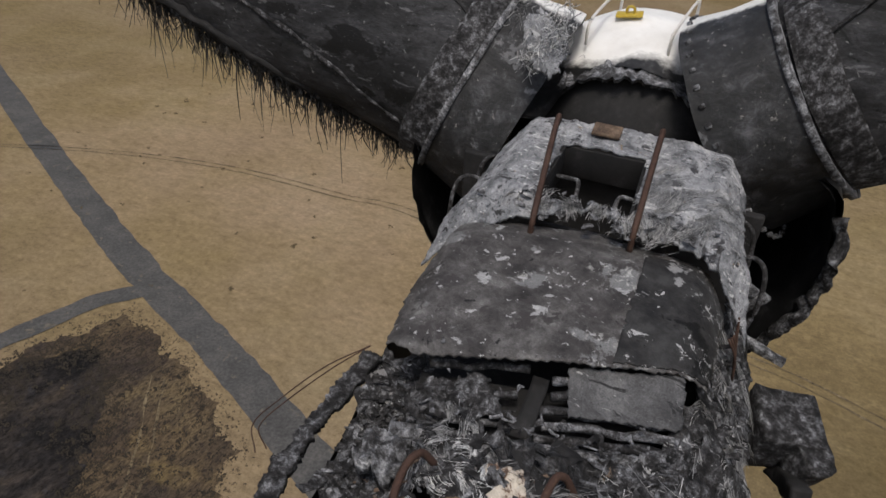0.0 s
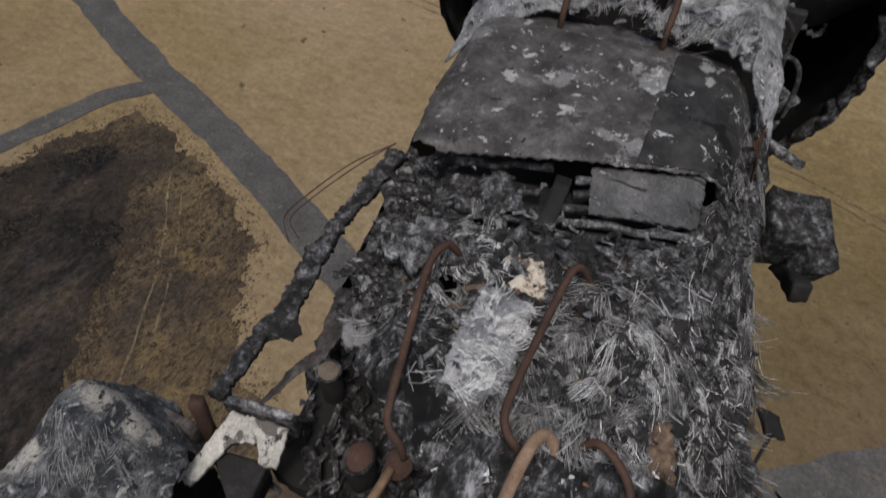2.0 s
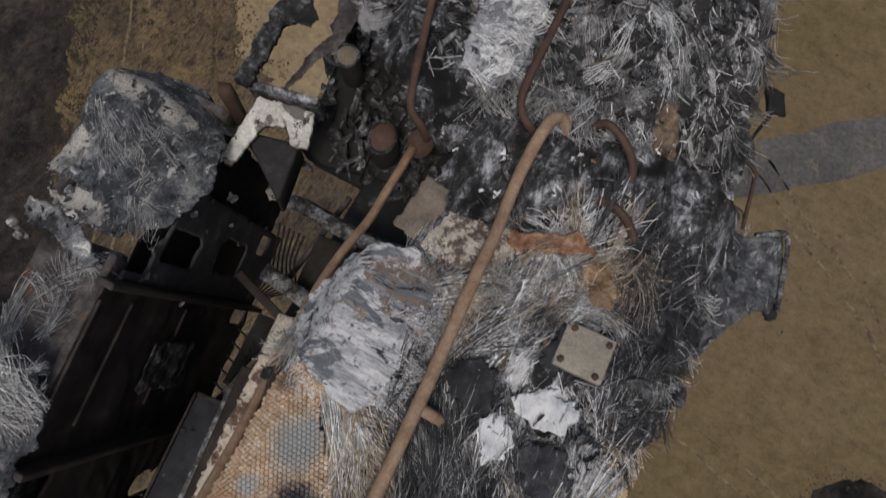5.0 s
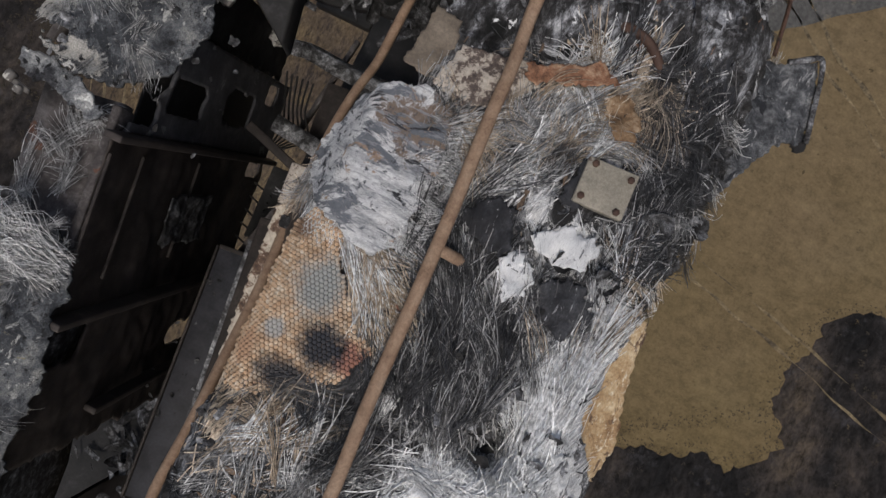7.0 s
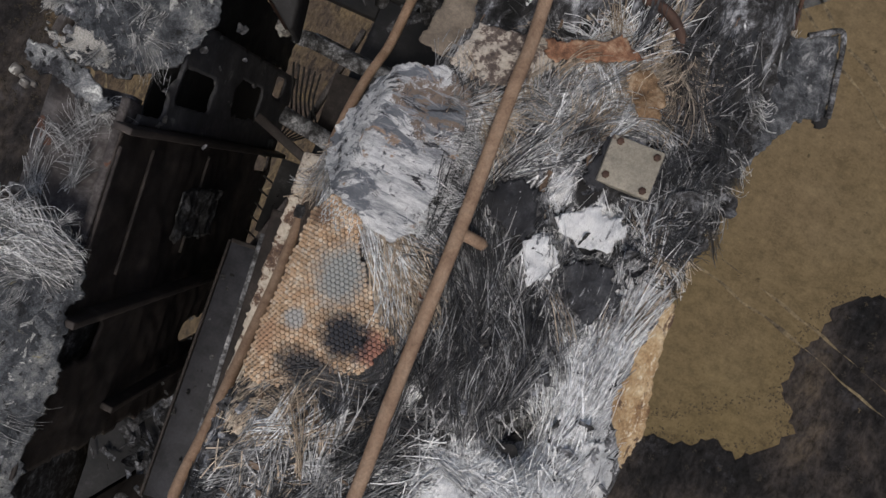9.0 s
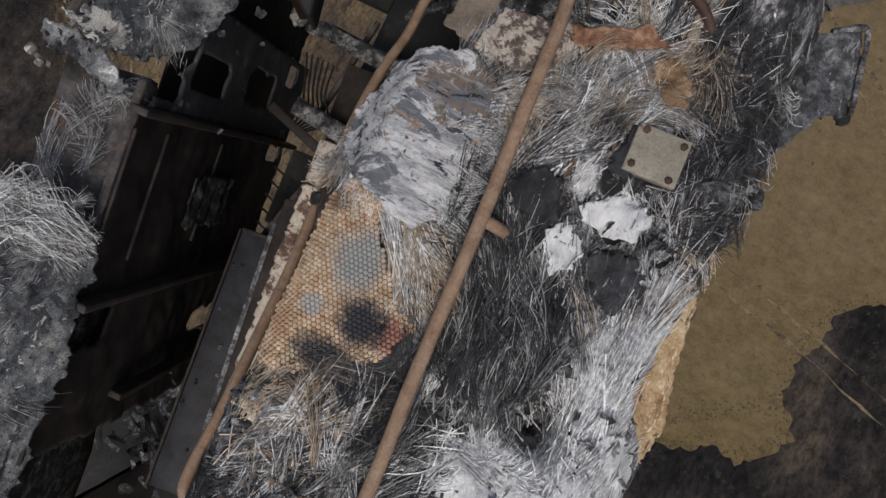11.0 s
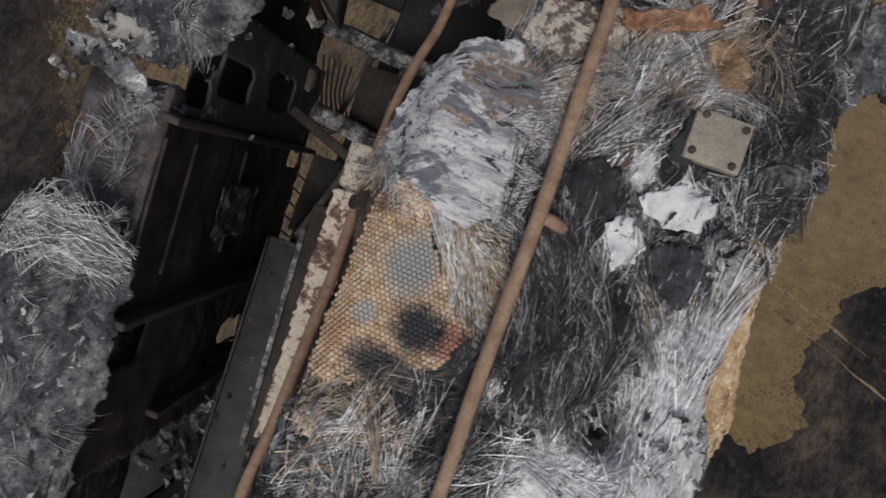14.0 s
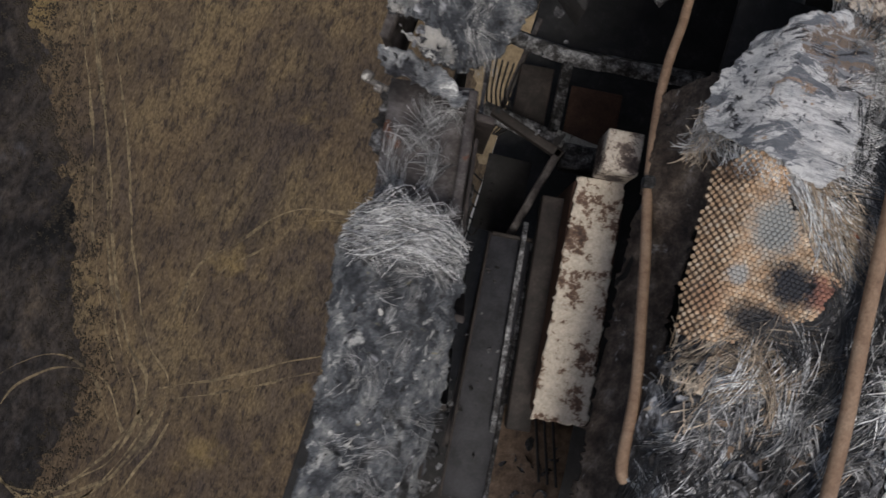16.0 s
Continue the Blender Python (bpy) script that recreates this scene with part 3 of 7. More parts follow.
def strands(spec, seed, thin=1.0):
    """Locks of fibre strands. Each bundle: x, y, half-widths across x and y, heading in degrees, its spread, length, number,
    height function, lift, curl, radius, droop."""
    rng = np.random.default_rng(seed)
    V, F, base = [], [], 0
    tri = np.array([[math.cos(w), math.sin(w)] for w in (0.5, 0.5 + 2 * math.pi / 3, 0.5 + 4 * math.pi / 3)])
    seg = 7
    for x, y, sx, sy, head, spread, length, num, height, lift, curl, rad, droop in spec:
        done = 0
        while done < num:
            lock = int(rng.integers(8, 34))
            done += lock
            LL = length * rng.uniform(0.6, 1.4)
            th0 = radians(head) + rng.normal() * radians(spread)
            lx, ly = x + sx * rng.uniform(-1, 1), y + sy * rng.uniform(-1, 1)
            k0, wide = rng.normal() * curl * 0.7, rng.uniform(0.006, 0.036)
            lf0, bend = abs(rng.normal()) * lift * 0.3, rng.normal() * 0.03
            for _ in range(lock):
                L, th, k = LL * rng.uniform(0.6, 1.15), th0 + rng.normal() * 0.04, k0 + rng.normal() * 0.10
                px, py = lx + rng.normal() * wide, ly + rng.normal() * wide
                lf = lf0 * rng.uniform(0.4, 1.3)
                shy = rng.uniform(0.55, 1.2)
                pts, z, ok = [], None, True
                for i in range(seg + 1):
                    u = i / seg
                    zz = height(px, py)
                    if z is not None and zz < z - 0.05:
                        z -= L / seg * 0.9
                        px, py = px - math.cos(th) * L / seg * 0.85, py - math.sin(th) * L / seg * 0.85
                    else:
                        z = zz
                    if any((px - a) ** 2 + (py - b) ** 2 < r * r for a, b, r in KEEP_OFF) or any((px - a) ** 2 + (py - b) ** 2 < (r * shy) ** 2 for a, b, r in BARE):
                        ok = False
                        break
                    pts.append((px, py, z + 0.006 + lf * math.sin(math.pi * min(1, u * 0.9 + 0.08)) - droop * u * u))
                    th += k / seg + bend + rng.normal() * 0.085
                    px += math.cos(th) * L / seg
                    py += math.sin(th) * L / seg
                if not ok or pts[0][2] < -2.9:
                    continue
                P = np.array(pts)
                d = np.gradient(P, axis=0)
                d /= np.linalg.norm(d, axis=1)[:, None] + 1e-9
                s = np.cross(d, (0.03, 0, 1.0))
                s /= np.linalg.norm(s, axis=1)[:, None] + 1e-9
                b = np.cross(s, d)
                r = thin * rad * 0.34 * rng.uniform(0.6, 1.6) * np.linspace(1.0, 0.8, seg + 1)
                ring = P[:, None, :] + r[:, None, None] * (tri[None, :, :1] * 1.6 * s[:, None, :] + tri[None, :, 1:] * b[:, None, :] * 0.7)
                V.append(ring.reshape(-1, 3))
                for i in range(seg):
                    a0 = base + 3 * i
                    F += [(a0, a0 + 1, a0 + 4, a0 + 3), (a0 + 1, a0 + 2, a0 + 5, a0 + 4), (a0 + 2, a0, a0 + 3, a0 + 5)]
                base += 3 * (seg + 1)
    return np.concatenate(V).tolist(), F


def shards(areas, seed):
    """Burnt strips and splinters lying about. Each area: x, y, half-widths, number, least and greatest length, height function."""
    rng = np.random.default_rng(seed)
    v, f = [], []
    for x, y, sx, sy, num, lo, hi, height, *along in areas:
        for _ in range(num):
            cx, cy, L = x + sx * rng.uniform(-1, 1), y + sy * rng.uniform(-1, 1), rng.uniform(lo, hi)
            if any((cx - a) ** 2 + (cy - b) ** 2 < q * q for a, b, q in KEEP_OFF) or (height is z_deck and not inside(np.array([cx]), np.array([cy]), DECK)[0]):
                continue
            w, t, bend = L * rng.uniform(0.06, 0.28), rng.uniform(0.003, 0.012), rng.normal() * 0.25
            tilt, turn, up = 14, rng.uniform(0, 360), 0.02
            if along:
                w, t, tilt, turn, up = rng.uniform(0.0015, 0.0055), 0.001, 4, along[0] + rng.normal() * along[1], rng.uniform(0.008, 0.03)
            m = pose(cx, cy, height(cx, cy) + up, rng.normal() * tilt, rng.normal() * tilt, turn)
            n = len(v)
            for i in range(4):
                u = i / 3 - 0.5
                ww = w * (1 + 0.5 * rng.normal() * 0.5) / 2
                for b, c in ((-ww, 0), (ww, 0), (ww, -t), (-ww, -t)):
                    v.append(tuple(m @ Vector((u * L, b + bend * L * u * u, c + 0.3 * L * bend * u * u))))
            for i in range(3):
                a0 = n + 4 * i
                f += [(a0 + k, a0 + (k + 1) % 4, a0 + 4 + (k + 1) % 4, a0 + 4 + k) for k in range(4)]
            f += [(n + 3, n + 2, n + 1, n), (n + 12, n + 13, n + 14, n + 15)]
    return v, f


def scraps(areas, seed):
    """Curled torn flakes of burnt skin. Each area: x, y, half-widths, number, smallest and largest radius, height function, tilt in degrees."""
    rng = np.random.default_rng(seed)
    v, f, na, nr = [], [], 22, 5
    for x, y, sx, sy, num, lo, hi, height, tilt in areas:
        for _ in range(num):
            cx, cy, r = x + sx * rng.uniform(-1, 1), y + sy * rng.uniform(-1, 1), rng.uniform(lo, hi)
            if any((cx - a) ** 2 + (cy - b) ** 2 < q * q for a, b, q in KEEP_OFF) or (height is z_deck and not inside(np.array([cx]), np.array([cy]), DECK)[0]):
                continue
            hz = height(cx, cy)
            if hz < -2.99:
                continue
            el, rot, seed2 = rng.uniform(0.35, 1.0), rng.uniform(0, 6.283), rng.uniform(0, 50)
            m = pose(cx, cy, hz + r * 0.12, rng.normal() * tilt, rng.normal() * tilt, math.degrees(rot))
            cu, cv = rng.normal() * 0.8 / r, rng.normal() * 0.5 / r
            n = len(v)
            v.append(tuple(m @ Vector((0, 0, 0))))
            for i in range(1, nr + 1):
                for k in range(na):
                    w = 2 * math.pi * k / na
                    rr = r * i / nr * (1 + 0.45 * noise.noise(Vector((math.cos(w) * 1.6, math.sin(w) * 1.6, seed2))) + (0.22 * noise.noise(Vector((math.cos(w) * 6, math.sin(w) * 6, seed2))) if i == nr else 0))
                    a, b = rr * math.cos(w), rr * math.sin(w) * el
                    v.append(tuple(m @ Vector((a, b, cu * a * a * 0.6 + cv * b * b * 0.6 + 0.10 * r * noise.noise(Vector((a / r * 2.5, b / r * 2.5, seed2)))))))
            f += [(n, n + 1 + k, n + 1 + (k + 1) % na) for k in range(na)]
            for i in range(nr - 1):
                for k in range(na):
                    a0, b0 = n + 1 + i * na + k, n + 1 + i * na + (k + 1) % na
                    f.append((a0, a0 + na, b0 + na, b0))
    return v, f


# ---- ground ----
def disc(radius, z):
    v, f = [(0, 0, z)], []
    rings = [60, 140, 300, 700, 1600, radius]
    for r in rings:
        for k in range(48):
            w = 2 * math.pi * k / 48
            v.append((r * math.cos(w), r * math.sin(w), z))
    f += [(0, 1 + k, 1 + (k + 1) % 48) for k in range(48)]
    for i in range(len(rings) - 1):
        for k in range(48):
            a0, b0 = 1 + i * 48 + k, 1 + i * 48 + (k + 1) % 48
            f.append((a0, a0 + 48, b0 + 48, b0))
    return v, f


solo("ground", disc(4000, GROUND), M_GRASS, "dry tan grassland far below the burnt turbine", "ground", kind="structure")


def ribbon(pts, width, z, n=12, wobble=0.0, seed=1):
    c = smooth_path([(x, y, z) for x, y in pts], n)
    v, f = [], []
    for i, q in enumerate(c):
        d = (c[min(i + 1, len(c) - 1)] - c[max(i - 1, 0)]).normalized()
        s = Vector((d.y, -d.x, 0))
        for k in (-1, 1):
            w = width / 2 + wobble * wob(q.x, q.y, 0.35, seed + k)
            v.append(tuple(q + s * w * k))
    f = [(2 * i, 2 * i + 1, 2 * i + 3, 2 * i + 2) for i in range(len(c) - 1)]
    return v, f


ROAD = [(-297.4, 161.2), (-173.6, 102.8), (-121.9, 78.9), (-85, 62.8), (-63.1, 54.9), (-48.6, 49), (-35.1, 42.9), (-16.5, 35.1), (-2.4, 31.2), (12.4, 36), (19.9, 41.5), (27.5, 47.9), (57.4, 72.8)]
solo("road", ribbon(ROAD, 5.6, GROUND + 0.06, 14, 0.5, 3), M_ASPHALT, "grey gravel access road crossing dry grassland", "road", kind="structure")
solo("road", ribbon([(-77, 60.1), (-78.7, 57.6), (-81.8, 52.9), (-83.1, 48.4), (-85.1, 39.5), (-90.2, 18.7), (-98.3, -12.2)], 3.6, GROUND + 0.10, 14, 0.4, 5), M_ASPHALT,
     "narrower grey gravel road branching off the access road", "road", kind="structure")
for k, (pts, w) in enumerate([
        ([(-62.5, 45), (-59.5, 41.1), (-54.7, 35.3), (-49.2, 26.8), (-37.7, 5), (-32.6, -7.2), (-28.8, -14.1), (-25.9, -17), (-25.6, -21.1), (-27.5, -26), (-34, -31)], 0.22),
        ([(19.2, 10.9), (29.7, 8.4), (40.1, 5.5), (60, 1)], 0.22), ([(14, 40), (20, 36), (22.5, 33.8), (25.7, 32.3), (28.8, 30.2), (31.2, 28.4), (40, 20)], 0.28),
        ([(-156.8, 74.7), (-125, 90), (-97.6, 97.8), (-70.7, 99.7), (-54, 100.7), (1.5, 89.3), (16.2, 86.2), (35.9, 78.9)], 0.3)]):
    off = 1.9 if k else 2.0
    for side in (0, 1):
        p2 = [(x + side * off * (0.95 if k in (0,) else 0.25), y + side * off * (0.15 if k == 0 else 0.95)) for x, y in pts]
        solo("wheel_track", ribbon(p2, w, GROUND + 0.06, 14, 0.3, 11 + k + side), M_OLDTRACK, "pale dusty wheel track pressed into dry grass", "track", "wheel tracks", "structure")

BURNT = [
    [(-85.3, 21.3), (-81.2, 37.6), (-79.2, 44.4), (-75.9, 52.5), (-68, 51.3), (-59.1, 47.8), (-50.8, 43.7), (-44.1, 39.9), (-42.1, 34.9), (-37.4, 29.3), (-34.6, 24.6), (-29.8, 23.5), (-22, 25), (-14, 24), (-6, 19), (-2, 10), (0, -8), (0, -20), (0, -40), (-20, -60), (-60, -60), (-90, -30)],
    [(60, 22), (36, 15.3), (32, 13.4), (30.4, 9.3), (31, 4.1), (32.4, 0.8), (29.6, -2.7), (26.8, -2.6), (21.7, -4.7), (12, -9), (4, -14), (-2, -30), (30, -50), (80, -40)],
]
for pts in ([(-24.6, -17.4), (-19, -14.6), (-11.4, -10.2), (-2, -7)], [(-25.5, -10), (-24.5, -5.5), (-22.0, -2.8), (-19.5, 0.2), (-17.1, 2.0), (-12, 3)],
            [(-25.2, -19), (-27.5, -25), (-31, -29), (-36, -29.5), (-39.5, -26), (-39, -21), (-35, -17.6), (-31, -18), (-28, -21.5)], [(-24.4, -19.6), (-25.6, -24), (-28, -29), (-33, -33)],
            [(-43.6, 14.5), (-38.2, 3), (-35.0, -6), (-31.0, -14), (-28.4, -17.6), (-26.6, -20.4)]):
    for side in (0, 1.7):
        solo("wheel_track", ribbon([(x + side, y - 0.35 * side) for x, y in pts], 0.17, GROUND + 0.062, 14, 0.3, 40 + side), M_OLDTRACK, "pale worn wheel track curving over scorched grass", "track", "wheel tracks", "structure")
for k, poly in enumerate(BURNT):
    solo("burnt_ground", sheet(poly, lambda x, y: GROUND + 0.035, 0.5, 1.6, 0.22, 0.0, 4.0 + k), M_BURNT if k else M_SCORCH,
         "blackened patch of burnt grass with a ragged edge" if k else "brown scorched grass speckled with soot", "ground", kind="structure")
solo("burnt_ground", sheet([(-84.6, 19.2), (-78.9, 38.3), (-73.7, 46), (-64.2, 39.4), (-57.3, 30.6), (-52.1, 20.8), (-47.1, 11.4), (-38, -3), (-35, -12), (-31, -18), (-33, -40), (-60, -50), (-88, -30)], lambda x, y: GROUND + 0.045, 0.35, 1.5, 0.55, 0.0, 7.0),
     M_BURNT, "blackened patch of burnt grass with a ragged edge", "ground", kind="structure")


def tufts(areas, seed, within=()):
    """Low ragged tufts, each a little crown of upright blades."""
    rng = np.random.default_rng(seed)
    v, f = [], []
    for (x0, y0, x1, y1, num, lo, hi) in areas:
        for _ in range(num):
            x, y, r = rng.uniform(x0, x1), rng.uniform(y0, y1), rng.uniform(lo, hi)
            if within and not any(inside(np.array([x]), np.array([y]), poly)[0] for poly in within):
                continue
            for k in range(7):
                w = rng.uniform(0, 6.283)
                d, h = r * rng.uniform(0.3, 1.0), r * rng.uniform(0.3, 0.9)
                bx, by, t = x + d * math.cos(w), y + d * math.sin(w), r * rng.uniform(0.2, 0.5)
                n = len(v)
                v += [(bx - t, by - t * 0.6, GROUND), (bx + t, by - t * 0.5, GROUND), (bx, by + t, GROUND), (bx + t * 0.3, by, GROUND + h)]
                f += [(n, n + 1, n + 3), (n + 1, n + 2, n + 3), (n + 2, n, n + 3)]
    return v, f


def border_tufts(polys, num, sigma, lo, hi, seed):
    """Burnt tufts strewn to both sides of a patch's edge."""
    rng = np.random.default_rng(seed)
    areas = []
    for poly in polys:
        for (x1, y1), (x2, y2) in zip(poly, poly[1:] + poly[:1]):
            for _ in range(int(num * math.hypot(x2 - x1, y2 - y1))):
                u, x, y = rng.random(), rng.normal() * sigma, rng.normal() * sigma
                x, y = x + x1 + (x2 - x1) * u, y + y1 + (y2 - y1) * u
                if y > -32:
                    areas.append((x, y, x + 0.01, y + 0.01, 1, lo, hi))
    return tufts(areas, seed)


INNER = [(-78.9, 38.3), (-73.7, 46), (-64.2, 39.4), (-57.3, 30.6), (-52.1, 20.8), (-47.1, 11.4), (-38, -3), (-35, -12), (-31, -18), (-33, -40)]
solo("shrubs", border_tufts([INNER], 22, 1.5, 0.12, 0.42, 14), M_SHRUB, "dark burnt clumps between scorched and blackened grass", "shrubs", kind="stuff")
solo("shrubs", border_tufts([BURNT[0][1:12]], 16, 1.3, 0.05, 0.18, 15), M_SHRUB, "burnt grass tufts along the edge of a scorched patch", "shrubs", kind="stuff")
solo("shrubs", border_tufts([BURNT[1][:10]], 14, 0.45, 0.04, 0.12, 16), M_SHRUB, "burnt grass tufts along the edge of a blackened patch", "shrubs", kind="stuff")
solo("shrubs", tufts([(-82, 30, -48, 54, 700, 0.12, 0.5), (-56, 22, -34, 46, 900, 0.1, 0.42), (-50, -30, -38, 20, 600, 0.1, 0.35), (-40, -25, 0, 26, 2600, 0.07, 0.22),
                      (28, -30, 50, 14, 300, 0.12, 0.4), (10, -40, 30, -4, 300, 0.12, 0.35)], 5, BURNT), M_SHRUB,
     "low dark scorched shrubs and grass tufts", "shrubs", kind="stuff")
solo("grass_tufts", tufts([(-140, 60, -10, 150, 60, 0.25, 0.6), (10, 5, 45, 70, 150, 0.1, 0.25), (-110, 5, -70, 60, 20, 0.2, 0.5)], 6), M_TUFT,
     "scattered low tufts on dry grassland", "grass", kind="stuff")

# ---- tower ----
tv, tf = [], []
for z, r in ((GROUND, 1.75), (GROUND + 0.3, 1.75), (-30, 1.4), (-3.75, 1.1)):
    for k in range(40):
        w = 2 * math.pi * k / 40
        tv.append((-0.8 + r * math.cos(w), 2.3 + r * math.sin(w), z))
tf = [(i * 40 + k, i * 40 + (k + 1) % 40, (i + 1) * 40 + (k + 1) % 40, (i + 1) * 40 + k) for i in range(3) for k in range(40)]
solo("tower", (tv, tf), M_WHITE, "white tapered steel tower under the burnt nacelle", "tower", kind="structure")


# ---- nacelle shell ----
def smooth01(t):
    t = min(1.0, max(0.0, t))
    return t * t * (3 - 2 * t)


def z_deck(x, y):
    """Upper side of the burnt rear roof."""
    z = -0.42 * smooth01((x - 0.52) / 0.5) ** 1.3 - 0.30 * smooth01((-0.78 - x) / 0.25)
    z += 0.03 * wob(x, y, 3.0, 2) + 0.015 * wob(x, y, 9.0, 3)
    z -= 0.10 * smooth01((y - 1.0) / 0.4)
    z -= 0.22 * math.exp(-(((x - 0.33) / 0.1) ** 2 + ((y + 1.0) / 0.11) ** 2))
    return z


def z_mid(x, y):
    """The rubble between the rear roof and the front roof."""
    z = -0.12 - 0.75 * smooth01((x - 0.12) / 0.75) - 0.45 * smooth01((-1.05 - x) / 0.4)
    z += 0.10 * wob(x, y, 2.6, 12) + 0.05 * wob(x, y, 7.0, 13) + 0.02 * wob(x, y, 18, 14)
    return z


def z_roof(x, y):
    """Upper side of the intact front roof."""
    c = x + 0.72
    z = 0.06 - 0.05 * c * c - 1.5 * max(0.0, abs(c) - 0.78) ** 1.6
    z -= 0.16 * smooth01((3.15 + 0.25 * x - y) / 0.4) + 0.10 * smooth01((y - 3.95) / 0.5)
    return z + 0.02 * wob(x, y, 2.0, 21) + 0.008 * wob(x, y, 6.5, 22)


def z_hood(x, y):
    c = x + 0.65
    half = 0.80 + 0.08 * smooth01((4.7 - y) / 0.6)
    z = 0.20 - 1.35 * max(0.0, abs(c) - half) ** 1.25
    z -= 0.30 * smooth01((4.45 - y) / 0.5)
    return z + 0.03 * wob(x, y, 2.6, 31) + 0.008 * wob(x, y, 9, 32)


nacelle = thing("nacelle", "burnt-out wind turbine nacelle with a collapsed ash-grey roof", "nacelle", at=(-0.8, 1.4, -3.7))
DECK = [(-1.0, 0.05), (-0.9, -0.5), (-0.9, -1.1), (-0.95, -1.7), (-0.95, -4.2), (1.0, -4.2), (0.86, -1.0), (0.66, -0.75), (0.64, -0.45), (0.68, -0.15), (0.72, 0.05), (0.76, 0.5), (0.86, 0.9), (0.85, 1.3), (0.2, 1.35), (-0.6, 1.2), (-0.78, 0.6), (-0.66, 0.3)]
rear_roof = part("rear_roof", sheet(DECK, z_deck, 0.02, 0.03, 12, 0.012, 2.0, 0.02, 10), M_DECK, nacelle, "burnt laminate roof skin, grey and black")
part("shoulder", sheet([(0.52, -1.1), (0.52, -0.2), (0.66, -0.16), (0.78, -0.18), (0.80, -0.35), (0.84, -0.55), (0.90, -0.78), (0.86, -0.98), (0.76, -1.1)], lambda x, y: -0.16 - 0.55 * max(0.0, x - 0.60), 0.015, 0.015, 14, 0.015, 5.0, 0.01, 8), M_TAN, nacelle, "scorched tan shoulder of the shell")
MID = [(-1.55, 1.6), (-1.1, 1.2), (-0.8, 0.95), (0.9, 1.15), (0.95, 1.8), (0.8, 2.5), (0.72, 3.2), (0.32, 3.0), (0.22, 2.66), (-0.6, 2.45), (-1.36, 2.3), (-1.45, 2.75), (-1.55, 3.1), (-1.85, 3.2), (-1.8, 2.6), (-1.75, 2.1)]
VOIDS = [[(-0.12, 1.9), (-0.02, 1.99), (0.07, 1.95), (0.12, 1.8), (0.2, 1.63), (0.09, 1.52), (0.04, 1.66), (-0.04, 1.72)], [(0.26, 2.04), (0.35, 2.08), (0.49, 2.2), (0.62, 2.08), (0.54, 1.96), (0.42, 1.89), (0.38, 1.97)], [(-1.1, 2.0), (-0.98, 2.05), (-0.96, 1.9), (-1.08, 1.86)]]
part("lower_lining", box((2.2, 1.9, 0.04), (-0.25, 2.0, -1.35), edge=0.01), M_CHAR, nacelle, "soot-black lining below the collapsed roof")
part("collapsed_roof", sheet(MID, z_mid, 0.022, 0.05, 8, 0.012, 6.0, 0.05, 8, VOIDS), M_RUBBLE, nacelle, "collapsed roof buried in dark ash")
part("front_roof", sheet([(-1.62, 2.75), (-1.72, 3.4), (-1.65, 4.15), (-0.7, 4.42), (0.2, 4.35), (0.34, 4.0), (0.28, 3.2), (0.1, 3.16), (-0.27, 3.05), (-0.8, 2.88), (-1.4, 2.70)], z_roof, 0.02, 0.008, 10, 0.015, 7.0, 0.006, 14),
     M_ROOF, nacelle, "scorched dark grey roof panel with pale blisters")
part("side_roof", sheet([(-0.30, 3.06), (-0.28, 4.25), (0.16, 4.30), (0.34, 4.0), (0.28, 3.22), (0.1, 3.18)], lambda x, y: z_roof(x, y) + 0.012, 0.018, 0.008, 14, 0.01, 17.0, 0.004, 12), M_ROOFDARK, nacelle, "sooty black roof strip")
part("flank_rubble", sheet([(0.22, 2.7), (0.26, 3.4), (0.30, 4.1), (0.42, 4.7), (0.62, 4.6), (0.70, 4.0), (0.72, 3.3), (0.80, 2.6)], lambda x, y: -0.22 - 1.5 * max(0.0, x - 0.25), 0.02, 0.04, 9, 0.015, 18.0, 0.09, 8), M_RUBBLE, nacelle, "charred torn edge of the roof")
part("under_roof", box((2.3, 2.6, 0.04), (-0.55, 3.3, -0.75), edge=0.01), M_CHAR, nacelle, "soot-black lining under the front roof")
HATCH = [(-1.14, 4.38), (-0.44, 4.40), (-0.46, 5.24), (-1.13, 5.22)]
hood = part("hatch_hood", sheet([(-1.95, 4.0), (-1.75, 4.6), (-1.70, 5.15), (-1.48, 5.58), (-0.7, 5.72), (0.18, 5.62), (0.36, 5.3), (0.38, 4.7), (0.55, 4.0), (0.1, 4.25), (-0.7, 4.38), (-1.4, 4.15)], z_hood, 0.02, 0.03, 10, 0.02, 8.0, 0.006, 9, [HATCH]),
            M_HOOD, nacelle, "ash-white laminate hood round an open roof hatch")
# right flank of the shell, tan where the paint has survived
def flank(x0, ys, top, bottom, material, name, bulge, label="", seed=1):
    v, f, n = [], [], 24
    cols = 60
    for i in range(cols + 1):
        y = ys[0] + (ys[1] - ys[0]) * i / cols
        tp = top(y) + 0.04 * wob(y, 0, 5, seed)
        for k in range(n + 1):
            u = k / n
            z = tp + (bottom - tp) * u
            v.append((x0(y) + bulge * math.sin(math.pi * 0.5 * min(1, u * 2.2)) + 0.015 * wob(y, z, 4, seed), y, z))
    for i in range(cols):
        for k in range(n):
            a0 = i * (n + 1) + k
            f.append((a0, a0 + 1, a0 + n + 2, a0 + n + 1))
    m = len(v)
    s = -0.03 if bulge > 0 else 0.03
    v += [(x + s, y, z) for x, y, z in v]
    f += [tuple(q + m for q in g[::-1]) for g in f]
    return part(name, (v, f), material, nacelle, label)


